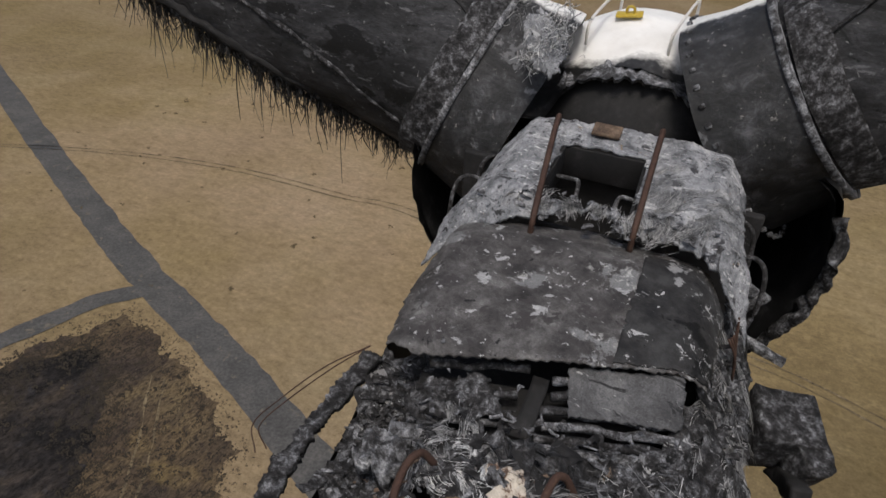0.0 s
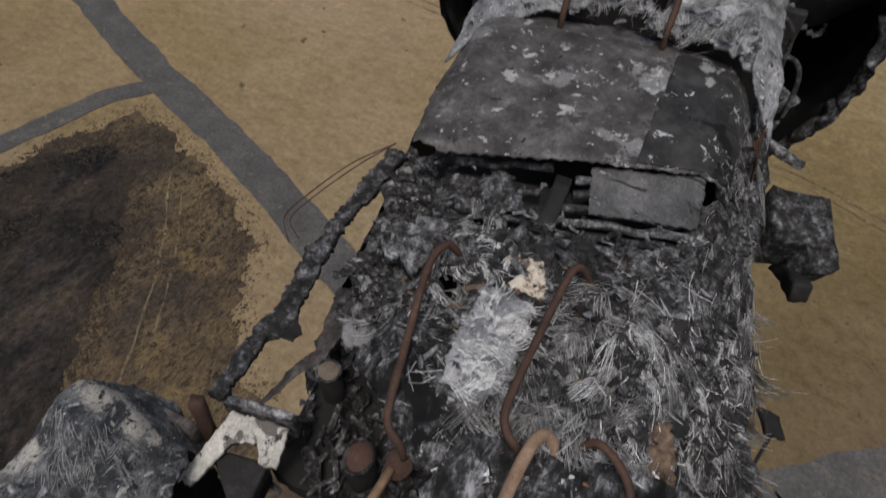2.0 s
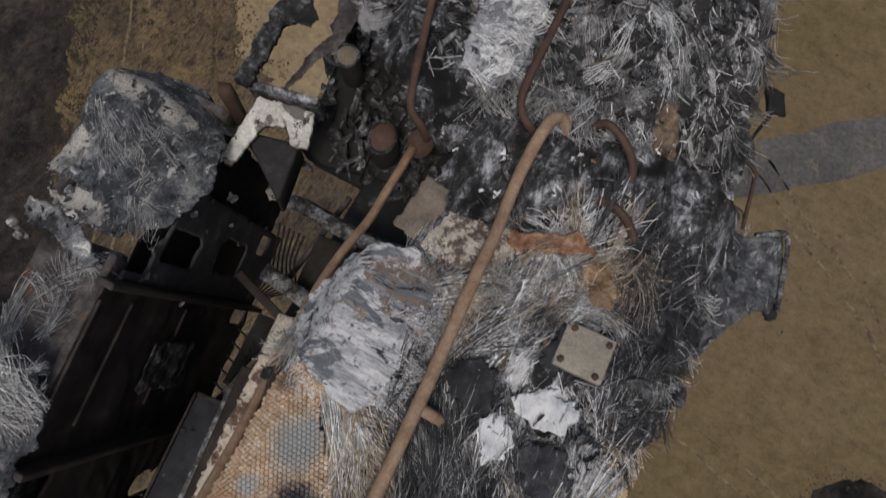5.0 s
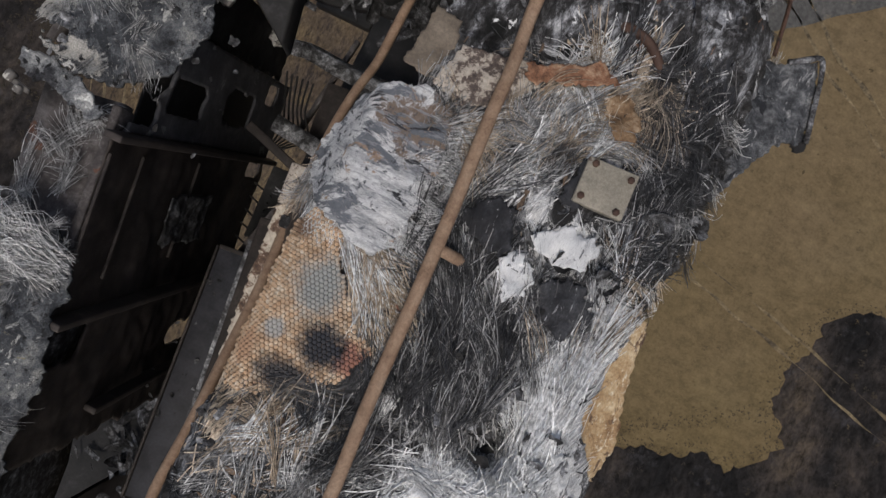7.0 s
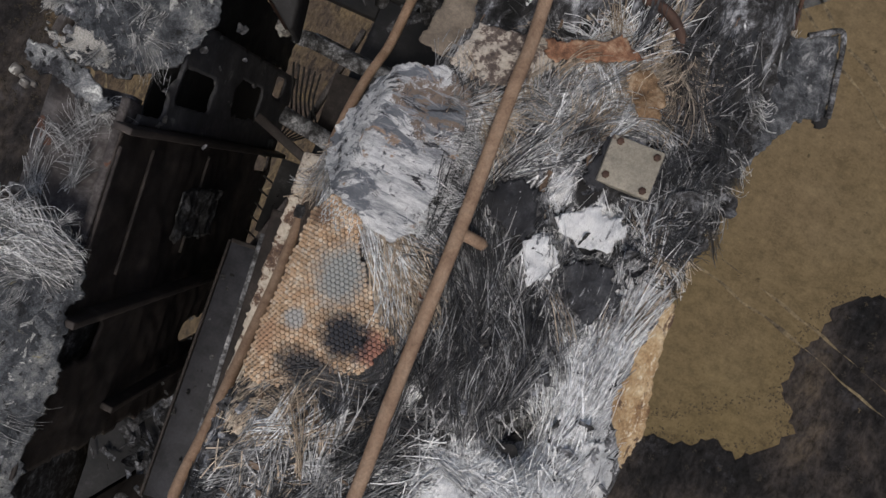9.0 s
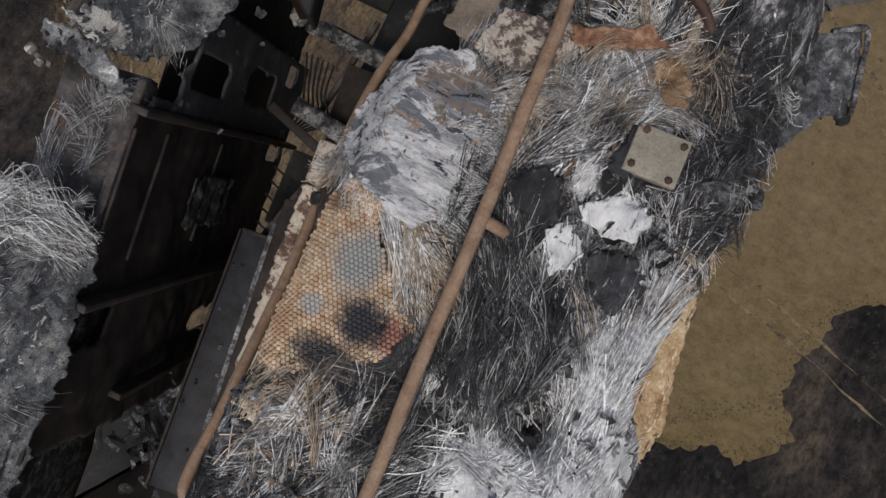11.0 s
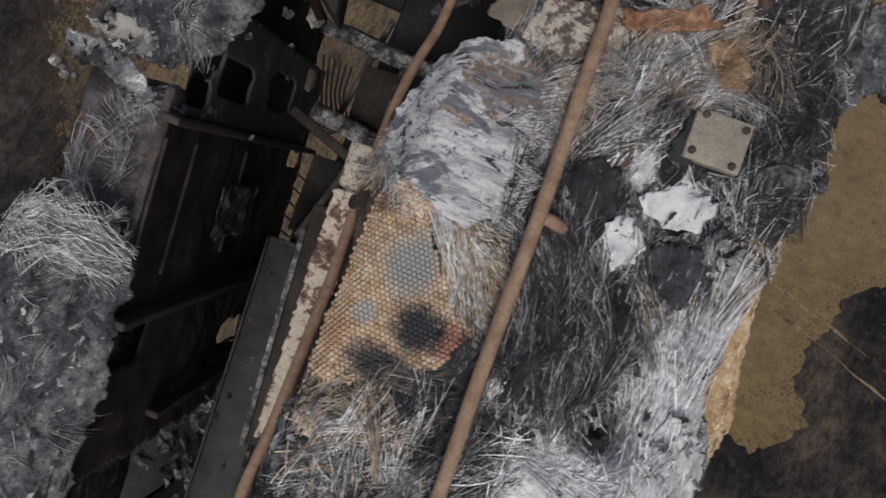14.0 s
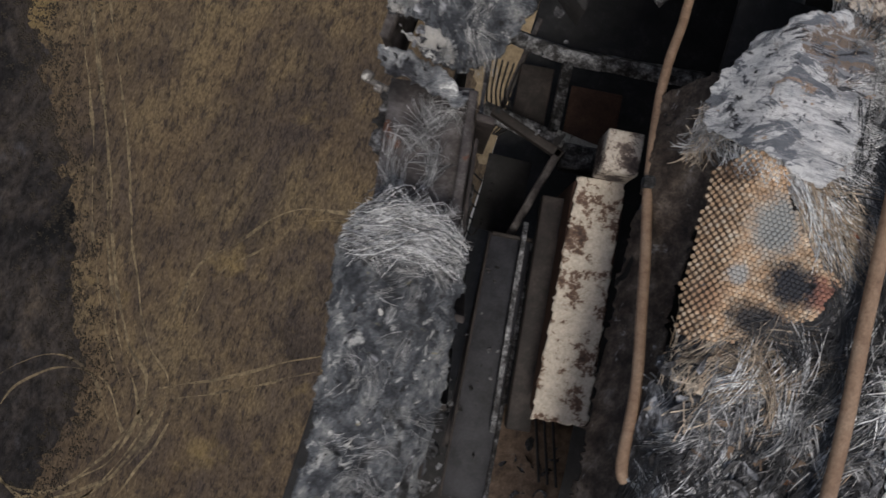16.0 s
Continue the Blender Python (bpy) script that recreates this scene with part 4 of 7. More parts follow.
flank(lambda y: 0.80, (-4.3, -0.15), lambda y: -0.62, -3.6, M_TAN, "side_panel", 0.12, "scorched tan side panel of the shell", 3)
flank(lambda y: 0.70 - 0.10 * smooth01((y - 1) / 2), (-0.15, 4.4), lambda y: -1.0, -3.6, M_CHAR, "side_panel", 0.10, "charred side panel of the shell", 4)
flank(lambda y: -1.85, (-4.3, -3.0), lambda y: -0.95, -3.6, M_INSIDE, "side_panel", -0.08, "charred side panel of the shell", 5)
flank(lambda y: -1.95 + 0.1 * math.sin(y), (2.0, 4.4), lambda y: -0.95, -3.6, M_CHAR, "side_panel", -0.08, "charred side panel of the shell", 6)
part("inner_lining", box((1.45, 5.0, 0.04), (-0.02, -1.6, -1.0), edge=0.01), M_CHAR, nacelle, "soot-black inner lining")
for size, at in (((2.85, 8.8, 0.12), (-0.525, 0.1, -3.62)), ((0.6, 3.0, 0.12), (-2.252, 3.0, -3.62)), ((0.9, 2.3, 0.12), (-2.402, -3.3, -3.62))):
    part("floor_pan", box(size, at, edge=0.02), M_CHAR, nacelle, "sooty steel floor pan, burnt through at the side")
part("front_bulkhead", box((2.6, 0.08, 3.2), (-0.75, 5.35, -1.75), edge=0.02), M_CHAR, nacelle, "charred front bulkhead")
part("mast_ring", cyl(1.15, 0.3, (-0.8, 2.3, -3.9), sides=40), M_INSIDE, nacelle)

# ---- hub, spinner and blades ----
level = True
HUB = Vector((-0.75, 6.6, -0.78))
rotor = thing("rotor_hub", "charred rotor hub with a white spinner nose", "rotor hub", at=(-0.75, 6.6, -3.2))


def spinner_profile(y, top):
    """Radius of the spinner along its axis, on its crown (top = 1) and elsewhere."""
    ys = (5.7, 6.3, 6.8, 7.2, 7.7, 8.2, 8.6, 8.8, 8.9)
    crown = np.interp(y, ys, (1.13, 1.22, 1.38, 1.45, 1.36, 1.12, 0.78, 0.45, 0.0))
    flank_r = np.interp(y, ys, (2.0, 1.98, 1.92, 1.82, 1.62, 1.28, 0.85, 0.48, 0.0))
    return float(crown * top + flank_r * (1 - top))


def spinner():
    v, f, na, nr = [], [], 120, 48
    for k in range(na):
        w = 2 * math.pi * k / na
        top = max(0.0, math.sin(w))
        rim = 5.75 + 0.62 * smooth01((top - 0.75) / 0.2) + 0.12 * wob(w * 3, 0, 2.0, 5) + 0.05 * wob(w * 9, 1, 2.0, 6)
        for i in range(nr + 1):
            y = rim + (8.9 - rim) * (i / nr) ** 0.9
            r = spinner_profile(y, smooth01((math.sin(w) - 0.35) / 0.45)) + 0.03 * wob(w * 2, y * 2, 1.5, 7) * (1 - i / nr)
            v.append((HUB.x + r * math.cos(w), y, HUB.z + r * math.sin(w)))
    for k in range(na):
        k2 = (k + 1) % na
        for i in range(nr):
            f.append((k * (nr + 1) + i, k * (nr + 1) + i + 1, k2 * (nr + 1) + i + 1, k2 * (nr + 1) + i))
    n = len(v)
    v += [(HUB.x + (x - HUB.x) * 0.97, y, HUB.z + (z - HUB.z) * 0.97) for x, y, z in v]
    f += [tuple(q + n for q in g[::-1]) for g in f]
    return v, f


# white gelcoat that turned to char towards the rear and low down
M_SPIN, nt, bs = node_mat("spinner_gelcoat")
co = nt.nodes.new("ShaderNodeTexCoord")
sep = nt.nodes.new("ShaderNodeSeparateXYZ")
nt.links.new(co.outputs["Object"], sep.inputs[0])
lim = nt.nodes.new("ShaderNodeMath")
lim.operation = "MULTIPLY_ADD"
nt.links.new(noise_node(nt, 2.2, 8, 0.7), lim.inputs[0])
lim.inputs[1].default_value = 0.7
nt.links.new(sep.outputs[1], lim.inputs[2])
soot = nt.nodes.new("ShaderNodeMapRange")
soot.inputs["From Min"].default_value, soot.inputs["From Max"].default_value = 6.78, 6.95
nt.links.new(lim.outputs[0], soot.inputs[0])
low = nt.nodes.new("ShaderNodeMapRange")
low.inputs["From Min"].default_value, low.inputs["From Max"].default_value = -0.9, -0.3
nt.links.new(sep.outputs[2], low.inputs[0])
# the white narrows to a tongue between the two blade collars
off = nt.nodes.new("ShaderNodeMath")
off.operation, off.inputs[1].default_value = "ADD", 0.82
nt.links.new(sep.outputs[0], off.inputs[0])
side_x = nt.nodes.new("ShaderNodeMath")
side_x.operation = "ABSOLUTE"
nt.links.new(off.outputs[0], side_x.inputs[0])
widen = nt.nodes.new("ShaderNodeMath")
widen.operation, widen.inputs[1].default_value = "MULTIPLY_ADD", -0.75
nt.links.new(lim.outputs[0], widen.inputs[0])
nt.links.new(side_x.outputs[0], widen.inputs[2])
tongue = nt.nodes.new("ShaderNodeMapRange")
tongue.inputs["From Min"].default_value, tongue.inputs["From Max"].default_value = -4.5, -4.6
nt.links.new(widen.outputs[0], tongue.inputs[0])
narrow = nt.nodes.new("ShaderNodeMath")
narrow.operation = "MULTIPLY"
nt.links.new(tongue.outputs[0], narrow.inputs[0])
nt.links.new(low.outputs[0], narrow.inputs[1])
clean = nt.nodes.new("ShaderNodeMath")
clean.operation = "MULTIPLY"
nt.links.new(soot.outputs[0], clean.inputs[0])
nt.links.new(narrow.outputs[0], clean.inputs[1])
white = ramp(nt, noise_node(nt, 3, 6, 0.6), [(0.3, (0.66, 0.64, 0.60)), (0.6, (0.80, 0.79, 0.76))])
burnt = ramp(nt, noise_node(nt, 7, 12, 0.76), [(0.4, (0.003, 0.003, 0.003)), (0.52, (0.008, 0.008, 0.008)), (0.62, SOOT), (0.70, GREY)])
nt.links.new(mix(nt, clean.outputs[0], burnt, white), bs.inputs["Base Color"])
bs.inputs["Roughness"].default_value = 0.5
# collars: soot behind, white gelcoat on the wind side
M_FAIRING, nt, bs = node_mat("collar_gelcoat")
co = nt.nodes.new("ShaderNodeTexCoord")
sep = nt.nodes.new("ShaderNodeSeparateXYZ")
nt.links.new(co.outputs["Object"], sep.inputs[0])
lim = nt.nodes.new("ShaderNodeMath")
lim.operation, lim.inputs[1].default_value = "MULTIPLY_ADD", 0.5
nt.links.new(noise_node(nt, 2.5, 8, 0.7), lim.inputs[0])
nt.links.new(sep.outputs[1], lim.inputs[2])
front = nt.nodes.new("ShaderNodeMapRange")
front.inputs["From Min"].default_value, front.inputs["From Max"].default_value = 6.72, 6.80
nt.links.new(lim.outputs[0], front.inputs[0])
char = ramp(nt, noise_node(nt, 5, 12, 0.78, (1, 1.6, 1), 0.4), [(0.40, (0.006, 0.006, 0.006)), (0.48, (0.014, 0.014, 0.0145)), (0.56, (0.032, 0.032, 0.034)), (0.66, (0.085, 0.085, 0.09))])
char = mix(nt, ramp(nt, noise_node(nt, 3.2, 14, 0.72), [(0.60, 0.0), (0.63, 1.0)]), char, (0.14, 0.14, 0.145))
char = mix(nt, ramp(nt, noise_node(nt, 14, 10, 0.72), [(0.62, 0.0), (0.65, 1.0)]), char, (0.22, 0.21, 0.20))
char = mix(nt, ramp(nt, noise_node(nt, 2.0, 10, 0.7), [(0.54, 0.0), (0.60, 0.9)]), char, (0.004, 0.004, 0.004))
nt.links.new(mix(nt, front.outputs[0], char, (0.74, 0.73, 0.70)), bs.inputs["Base Color"])
bs.inputs["Roughness"].default_value = 0.6
bump(nt, bs, noise_node(nt, 12, 10, 0.75), 1.0, 0.02)
part("spinner", spinner(), M_SPIN, rotor, "white spinner shell, burnt black towards the rear")
ball = bmesh.new()
bmesh.ops.create_uvsphere(ball, u_segments=32, v_segments=20, radius=1.2)
gv = [tuple(Vector((p.co.x, p.co.y * 0.72, p.co.z)) + HUB + noise.noise_vector(p.co * 2) * 0.05) for p in ball.verts]
gf = [tuple(x.index for x in p.verts) for p in ball.faces]
ball.free()
part("hub_disc", cyl(1.15, 0.1, (HUB.x, 6.9, HUB.z), (90, 0, 0), 40), M_CHAR, rotor, "soot-black hub disc")
part("hub_casting", (gv, gf), M_CHAR, rotor, "soot-black hub casting")

for x0 in (-1.32, -0.55):
    x1 = x0 + 0.12
    part("grab_rail", tube([(x0, 6.62, 0.50), (x0, 6.62, 0.68), (x0 + 0.03, 6.78, 0.76), (x1, 7.4, 0.80), (x1 + 0.02, 7.62, 0.72), (x1 + 0.02, 7.64, 0.5)], 0.015, 8, 5), M_GALV, rotor, "pale grab rail tube")
eyelet = part("lifting_plate", box((0.26, 0.13, 0.02), (-1.02, 7.12, 0.675), (4, -8, 4), 0.008), M_YELLOW, rotor, "yellow lifting plate with an eye")
part("eye", tube([(-1.05, 7.13, 0.67), (-1.05, 7.13, 0.73), (-1.01, 7.13, 0.75), (-0.98, 7.13, 0.73), (-0.98, 7.13, 0.67)], 0.014, 8, 4), M_YELLOW, eyelet)


def radial(angle, tilt=0.0):
    """Axes of a blade that leaves the hub at this angle of the rotor plane."""
    a = radians(angle)
    out = Vector((math.cos(a), tilt, math.sin(a))).normalized()
    back = Vector((0, -1, 0))
    back = (back - out * back.dot(out)).normalized()
    return out, back, out.cross(back)


def ring_skin(angle, stations, seg=56, noise_amp=0.02, seed=1, centre=HUB):
    """Stations: distance, half chord, half thickness, twist in degrees, offset along the chord."""
    out, back, side = radial(angle)
    v, f = [], []
    for d, c, h, tw, off in stations:
        t = radians(tw)
        cx, hx = side * math.cos(t) + back * math.sin(t), back * math.cos(t) - side * math.sin(t)
        for k in range(seg):
            w = 2 * math.pi * k / seg
            p = centre + out * d + cx * (c * math.cos(w) + off) + hx * (h * math.sin(w) * (1 - 0.35 * max(0.0, math.cos(w))))
            v.append(tuple(p + noise.noise_vector(p * 2.0 + Vector((seed, 0, 0))) * noise_amp))
    for i in range(len(stations) - 1):
        for k in range(seg):
            f.append((i * seg + k, i * seg + (k + 1) % seg, (i + 1) * seg + (k + 1) % seg, (i + 1) * seg + k))
    return v, f


for angle, end, rad in ((156.5, 1.80, 1.06), (37.5, 1.92, 1.0), (277, 1.9, 1.0)):
    part("blade_collar", ring_skin(angle, [(1.17, rad + 0.10, rad + 0.05, 0, 0), (1.25, rad + 0.09, rad + 0.04, 0, 0), (1.55, rad + 0.03, rad, 0, 0), (end, rad, rad - 0.03, 0, 0)], 64, 0.03, angle), M_FAIRING, rotor, "blade collar, white in front and burnt black behind")
    part("collar_ring", ring_skin(angle, [(end - 0.03, rad - 0.02, rad - 0.05, 0, 0), (end - 0.03, rad + 0.035, rad + 0.005, 0, 0), (end + 0.03, rad + 0.035, rad + 0.005, 0, 0), (end + 0.03, rad - 0.06, rad - 0.06, 0, 0)], 96, 0.02, angle + 1), M_ASH, rotor, "worn pale edge of the collar")
out, back, side = radial(37.5)
for k in range(40):
    w = 2 * math.pi * k / 40
    p = HUB + out * 1.25 + side * (1.10 * math.cos(w)) + back * (1.05 * math.sin(w))
    geo = box((0.05, 0.04, 0.04), tuple(p), (0, -37.5, 0), 0.01)
    part("bolt", geo, M_ASH, rotor)

for angle, label in ((156.5, "charred turbine blade with burnt fibres hanging from its edge"), (37.5, "charred turbine blade split from its collar")):
    out, back, side = radial(angle)
    near = 1.80 if angle > 90 else 1.92
    slim = 1.0 if angle > 90 else 0.9
    root = HUB + out * near
    blade = thing("turbine_blade", label, "turbine blade", "turbine blades", at=tuple(root))
    tw = -28 if angle > 90 else 25
    low_side = 1 if side.z < 0 else -1
    st = [(near, 1.0 * slim, 0.92 * slim, tw * 0.3, 0), (2.8, 1.12 * slim, 0.74 * slim, tw * 0.6, -0.08 * low_side), (3.6, 1.22, 0.55, tw, -0.13 * low_side), (4.6, 1.26, 0.42, tw, -0.15 * low_side), (6.0, 1.26, 0.33, tw, -0.16 * low_side), (9.0, 1.0, 0.24, tw, 0.05), (13.0, 0.7, 0.15, tw, 0.0), (17.0, 0.35, 0.08, tw, 0.0)]
    fine = []
    for s0, s1 in zip(st, st[1:]):
        fine += [tuple(a0 + (b0 - a0) * q / 6 for a0, b0 in zip(s0, s1)) for q in range(6)]
    if angle > 90:
        EDGE = [(HUB + out * d + (side * math.cos(radians(t)) + back * math.sin(radians(t))) * (low_side * c + o)) for d, c, h, t, o in fine]
        part("split_edge", tube([tuple(p + Vector((0, 0, 0.03))) for p in EDGE[2:34]], 0.07, 9, 3, 0.8, 1.3), M_ASHDARK, blade, "split ragged trailing edge")
        part("split_ply", tube([tuple(p + Vector((0.02, -0.10, 0.10))) for p in EDGE[2:34]], 0.05, 8, 3, 0.7, 1.5), M_CHAR, blade, "lifted black ply along the edge")
    part("blade_skin", ring_skin(angle, fine + [st[-1]], 72, 0.035, angle * 2), M_BLADE, blade, "soot-black blade skin")
    part("root_band", ring_skin(angle, [(near + 0.05, 1.03 * slim, 0.95 * slim, tw * 0.3, 0), (near + 0.30, 1.06 * slim, 0.94 * slim, tw * 0.36, -0.01 * low_side), (near + 0.34, 1.02 * slim, 0.9 * slim, tw * 0.37, -0.01 * low_side)], 72, 0.03, angle), M_ASHDARK, blade, "scorched band round the blade root")
    for q in (0.9, 2.2):
        seam = [HUB + out * d + (side * math.cos(radians(t)) + back * math.sin(radians(t))) * (c * 1.0 * math.cos(q) + o) + (back * math.cos(radians(t)) - side * math.sin(radians(t))) * (h * math.sin(q) * (1 - 0.35 * max(0.0, math.cos(q))) + 0.012) for d, c, h, t, o in fine[1:30]]
        part("seam", tube([tuple(p) for p in seam], 0.022, 5, 2, 0.8, 1.6), M_CHAR if q < 1 else M_ASHDARK, blade, "split seam of the skin")

# scorched rear rim and a torn bracket in the open right side of the spinner
rim_pts = []
for k in range(16):
    w = radians(-75 + 6 * k)
    rim_pts.append((HUB.x + 2.0 * math.cos(w), 5.72 + 0.1 * wob(w * 3, 0, 2.0, 5), HUB.z + 2.0 * math.sin(w)))
part("burnt_rim", tube(rim_pts, 0.06, 9, 5, 0.9, 1.4), M_ASHDARK, rotor, "scorched ash-grey rear rim")
for at, rot, sz in (((0.62, 5.75, -1.15), (0, 35, 10), (0.5, 0.05, 0.12)), ((0.78, 5.75, -1.35), (0, -50, 0), (0.34, 0.05, 0.10)), ((0.95, 5.6, -1.75), (0, 12, -10), (0.55, 0.08, 0.08))):
    part("torn_bracket", box(sz, at, rot, cuts=4, rough=0.03), M_ASH, rotor)

def lock(points, num, length, radius, seed, wide=0.07):
    """A matted tuft of fibres about the given points."""
    rng = np.random.default_rng(seed)
    geos = []
    for _ in range(num):
        a0 = Vector(points[int(rng.integers(len(points)))]) + Vector(rng.normal(size=3)) * wide
        d = Vector((rng.normal() * 0.5 - 0.3, rng.normal() * 0.3 - 0.2, rng.normal() * 0.5 - 0.5)) * length
        geos.append(tube([tuple(a0), tuple(a0 + d * 0.5 + Vector(rng.normal(size=3)) * 0.02), tuple(a0 + d)], radius * rng.uniform(0.5, 1.5), 3, 2, 0.5, 0, False))
    return join(*geos)


LIP = []
for yy in (6.02, 6.10, 6.20, 6.30, 6.40):
    LIP.append([])
    for k in range(41):
        w = radians(56 + 1.72 * k)
        r = 1.245 + 0.05 * wob(k * 0.2, yy, 3, 8) - 0.10 * (6.4 - yy)
        LIP[-1].append((HUB.x - 0.02 + r * math.cos(w), yy + 0.16 + 0.10 * wob(k * 0.35, yy * 0.2, 2, 9) + 0.05 * wob(k * 1.3, 0, 2, 4), HUB.z + r * math.sin(w) + 0.02 * wob(k, yy, 2, 3)))
lip_v = [p for row in LIP for p in row] + [(x, y, z - 0.03) for row in LIP for x, y, z in row]
lip_f = [(i * 41 + k + o, i * 41 + k + 1 + o, (i + 1) * 41 + k + 1 + o, (i + 1) * 41 + k + o) for o in (0, 205) for i in range(4) for k in range(40)] + [(k, k + 1, k + 206, k + 205) for k in range(40)]
part("torn_lip", (lip_v, lip_f), M_ASH, rotor, "torn ash-grey rear lip of the spinner")
part("torn_mat", sheet([(-1.80, 5.98), (-1.62, 6.16), (-1.40, 6.10), (-1.34, 5.86), (-1.42, 5.66), (-1.58, 5.60), (-1.72, 5.76)], lambda x, y: 0.72 - 0.55 * (x + 1.6) + 0.5 * (y - 5.8), 0.02, 0.05, 9, 0.02, 61.0, 0.04, 8), M_HOOD, rotor, "matted white fibre between spinner and collar")
tagged(part("torn_fibre_mat", lock([(-1.79, 5.85, 0.98), (-1.43, 5.8, 0.86), (-1.58, 5.7, 0.71), (-1.43, 5.9, 1.02)][1:], 160, 0.08, 0.0032, 4, 0.06), S_WHITE, rotor, "white fibres torn out between spinner and collar"), kind="stuff")
tagged(part("torn_fibre_mat", lock([(-1.79, 5.85, 0.98), (-1.43, 5.8, 0.86), (-1.58, 5.7, 0.71), (-1.43, 5.9, 1.02)], 200, 0.09, 0.0035, 5, 0.08), S_GREY, rotor, "grey fibres torn out between spinner and collar"), kind="stuff")

level = False
for ob in list(bpy.data.objects):
    if ob.parent is None and ob.name.split(".")[0] in ("rotor_hub", "turbine_blade"):
        ob.matrix_basis = SLEW @ PITCH @ ob.matrix_basis
EDGE = [SLEW @ PITCH @ p for p in EDGE]

# ---- rails and pipes on the nacelle ----
rail = thing("hand_rail", "long rust-brown roof hand rail of bent tube", "hand rail", "roof rails", at=(-0.25, -0.3, 0.0))
part("tube", tube([(-0.19, -2.3, 0.12), (-0.21, -1.5, 0.12), (-0.245, -1.0, 0.12), (-0.28, -0.3, 0.11), (-0.33, 0.4, 0.09), (-0.335, 0.9, 0.07), (-0.305, 1.2, 0.05), (-0.255, 1.295, 0.0), (-0.19, 1.26, -0.09), (-0.17, 1.22, -0.2)], 0.031, 12, 6), M_RUSTY, rail)
part("stub", tube([(-0.28, -0.33, 0.10), (-0.22, -0.33, 0.08), (-0.17, -0.33, 0.02), (-0.17, -0.33, -0.06)], 0.028, 10, 4), M_RUSTY, rail)
part("flange", box((0.16, 0.12, 0.02), (-0.15, 1.22, -0.15), (10, 8, 12), 0.006), M_DARKRUST, rail)
rail2 = thing("hand_rail", "sagging rust-brown hand rail with a hooked end", "hand rail", "roof rails", at=(-1.0, -0.5, -0.6))
part("tube", tube([(-0.80, -1.97, -0.24), (-0.87, -1.98, -0.20), (-0.945, -1.92, -0.18), (-0.96, -1.57, -0.26), (-0.995, -1.23, -0.40), (-1.035, -0.87, -0.55), (-1.09, -0.50, -0.68), (-1.14, 0.1, -0.82), (-1.10, 0.6, -0.88), (-1.0, 1.12, -0.90)], 0.028, 12, 6), M_RUSTY, rail2)
part("flange", cyl(0.085, 0.04, (-0.97, 1.17, -0.92), (20, 0, 0)), M_DARKRUST, rail2, "rusted round flange")
part("clamp", box((0.09, 0.07, 0.08), (-1.08, -0.52, -0.66), (0, 0, 8), 0.015), M_ASHDARK, rail2)
for pts in ([(-1.02, 2.12, -0.08), (-1.09, 2.08, 0.03), (-1.12, 1.9, 0.05), (-1.04, 1.45, 0.04), (-0.985, 1.16, 0.03), (-0.95, 1.05, 0.02), (-0.87, 1.0, -0.02), (-0.84, 0.99, -0.12)],
            [(-0.30, 2.24, -0.1), (-0.37, 2.23, 0.03), (-0.42, 2.12, 0.06), (-0.46, 1.6, 0.06), (-0.47, 1.32, 0.05), (-0.43, 1.22, 0.04), (-0.36, 1.18, 0.0), (-0.32, 1.18, -0.12)]):
    h = thing("grab_hoop", "dark rusted steel hoop standing over burnt rubble", "grab rail", "steel hoops", at=(pts[0][0], 1.5, -0.1))
    part("tube", tube(pts, 0.021, 12, 6), M_DARKRUST, h)
for pts, lab in (([(-0.10, 1.33, -0.12), (-0.03, 1.36, -0.02), (0.08, 1.30, 0.0), (0.17, 1.20, -0.03), (0.17, 1.08, -0.08), (0.12, 1.02, -0.18)], "bent rusted pipe loop among fibres"),
                 ([(0.02, 0.99, -0.1), (0.10, 0.99, 0.0), (0.22, 0.95, 0.02), (0.31, 0.86, 0.0), (0.33, 0.76, -0.08), (0.29, 0.70, -0.16)], "curved rust-brown pipe end among fibres")):
    h = thing("pipe", lab, "pipe", "bent pipes", at=(pts[0][0], pts[0][1], -0.1))
    part("tube", tube(pts, 0.022, 12, 6), M_DARKRUST, h)

# ---- roof hatch ----
for x0, y0, x1, y1 in ((-1.27, 5.55, -1.10, 4.12), (-0.40, 5.65, -0.39, 4.25)):
    b = thing("hatch_bar", "rusted flat bar beside the roof hatch", "bar", "hatch bars", at=(x0, y0, 0.2))
    part("bar", tube([(x0, y0, 0.16), (x0, y0 - 0.02, 0.27), (x0 * 0.7 + x1 * 0.3, y0 * 0.7 + y1 * 0.3, 0.30), (x1, y1 + 0.1, 0.20), (x1, y1, -0.02)], 0.024, 6, 5), M_DARKRUST, b)
frame_ob = thing("roof_hatch", "open roof hatch frame, burnt black inside", "hatch", at=(-0.8, 4.87, 0.0))
for size, at, rot in (((0.03, 0.86, 0.30), (-1.145, 4.81, 0.02), (0, 0, -2)), ((0.03, 0.86, 0.30), (-0.45, 4.82, 0.02), (0, 0, 1)), ((0.7, 0.03, 0.28), (-0.8, 5.235, 0.03), (0, 0, 0)), ((0.7, 0.03, 0.25), (-0.8, 4.385, -0.16), (0, 0, 0))):
    part("jamb", box(size, at, rot, 0.008), M_CHAR, frame_ob)
part("well", box((0.9, 0.9, 0.05), (-0.8, 4.87, -2.2), edge=0.01), M_CHAR, frame_ob)
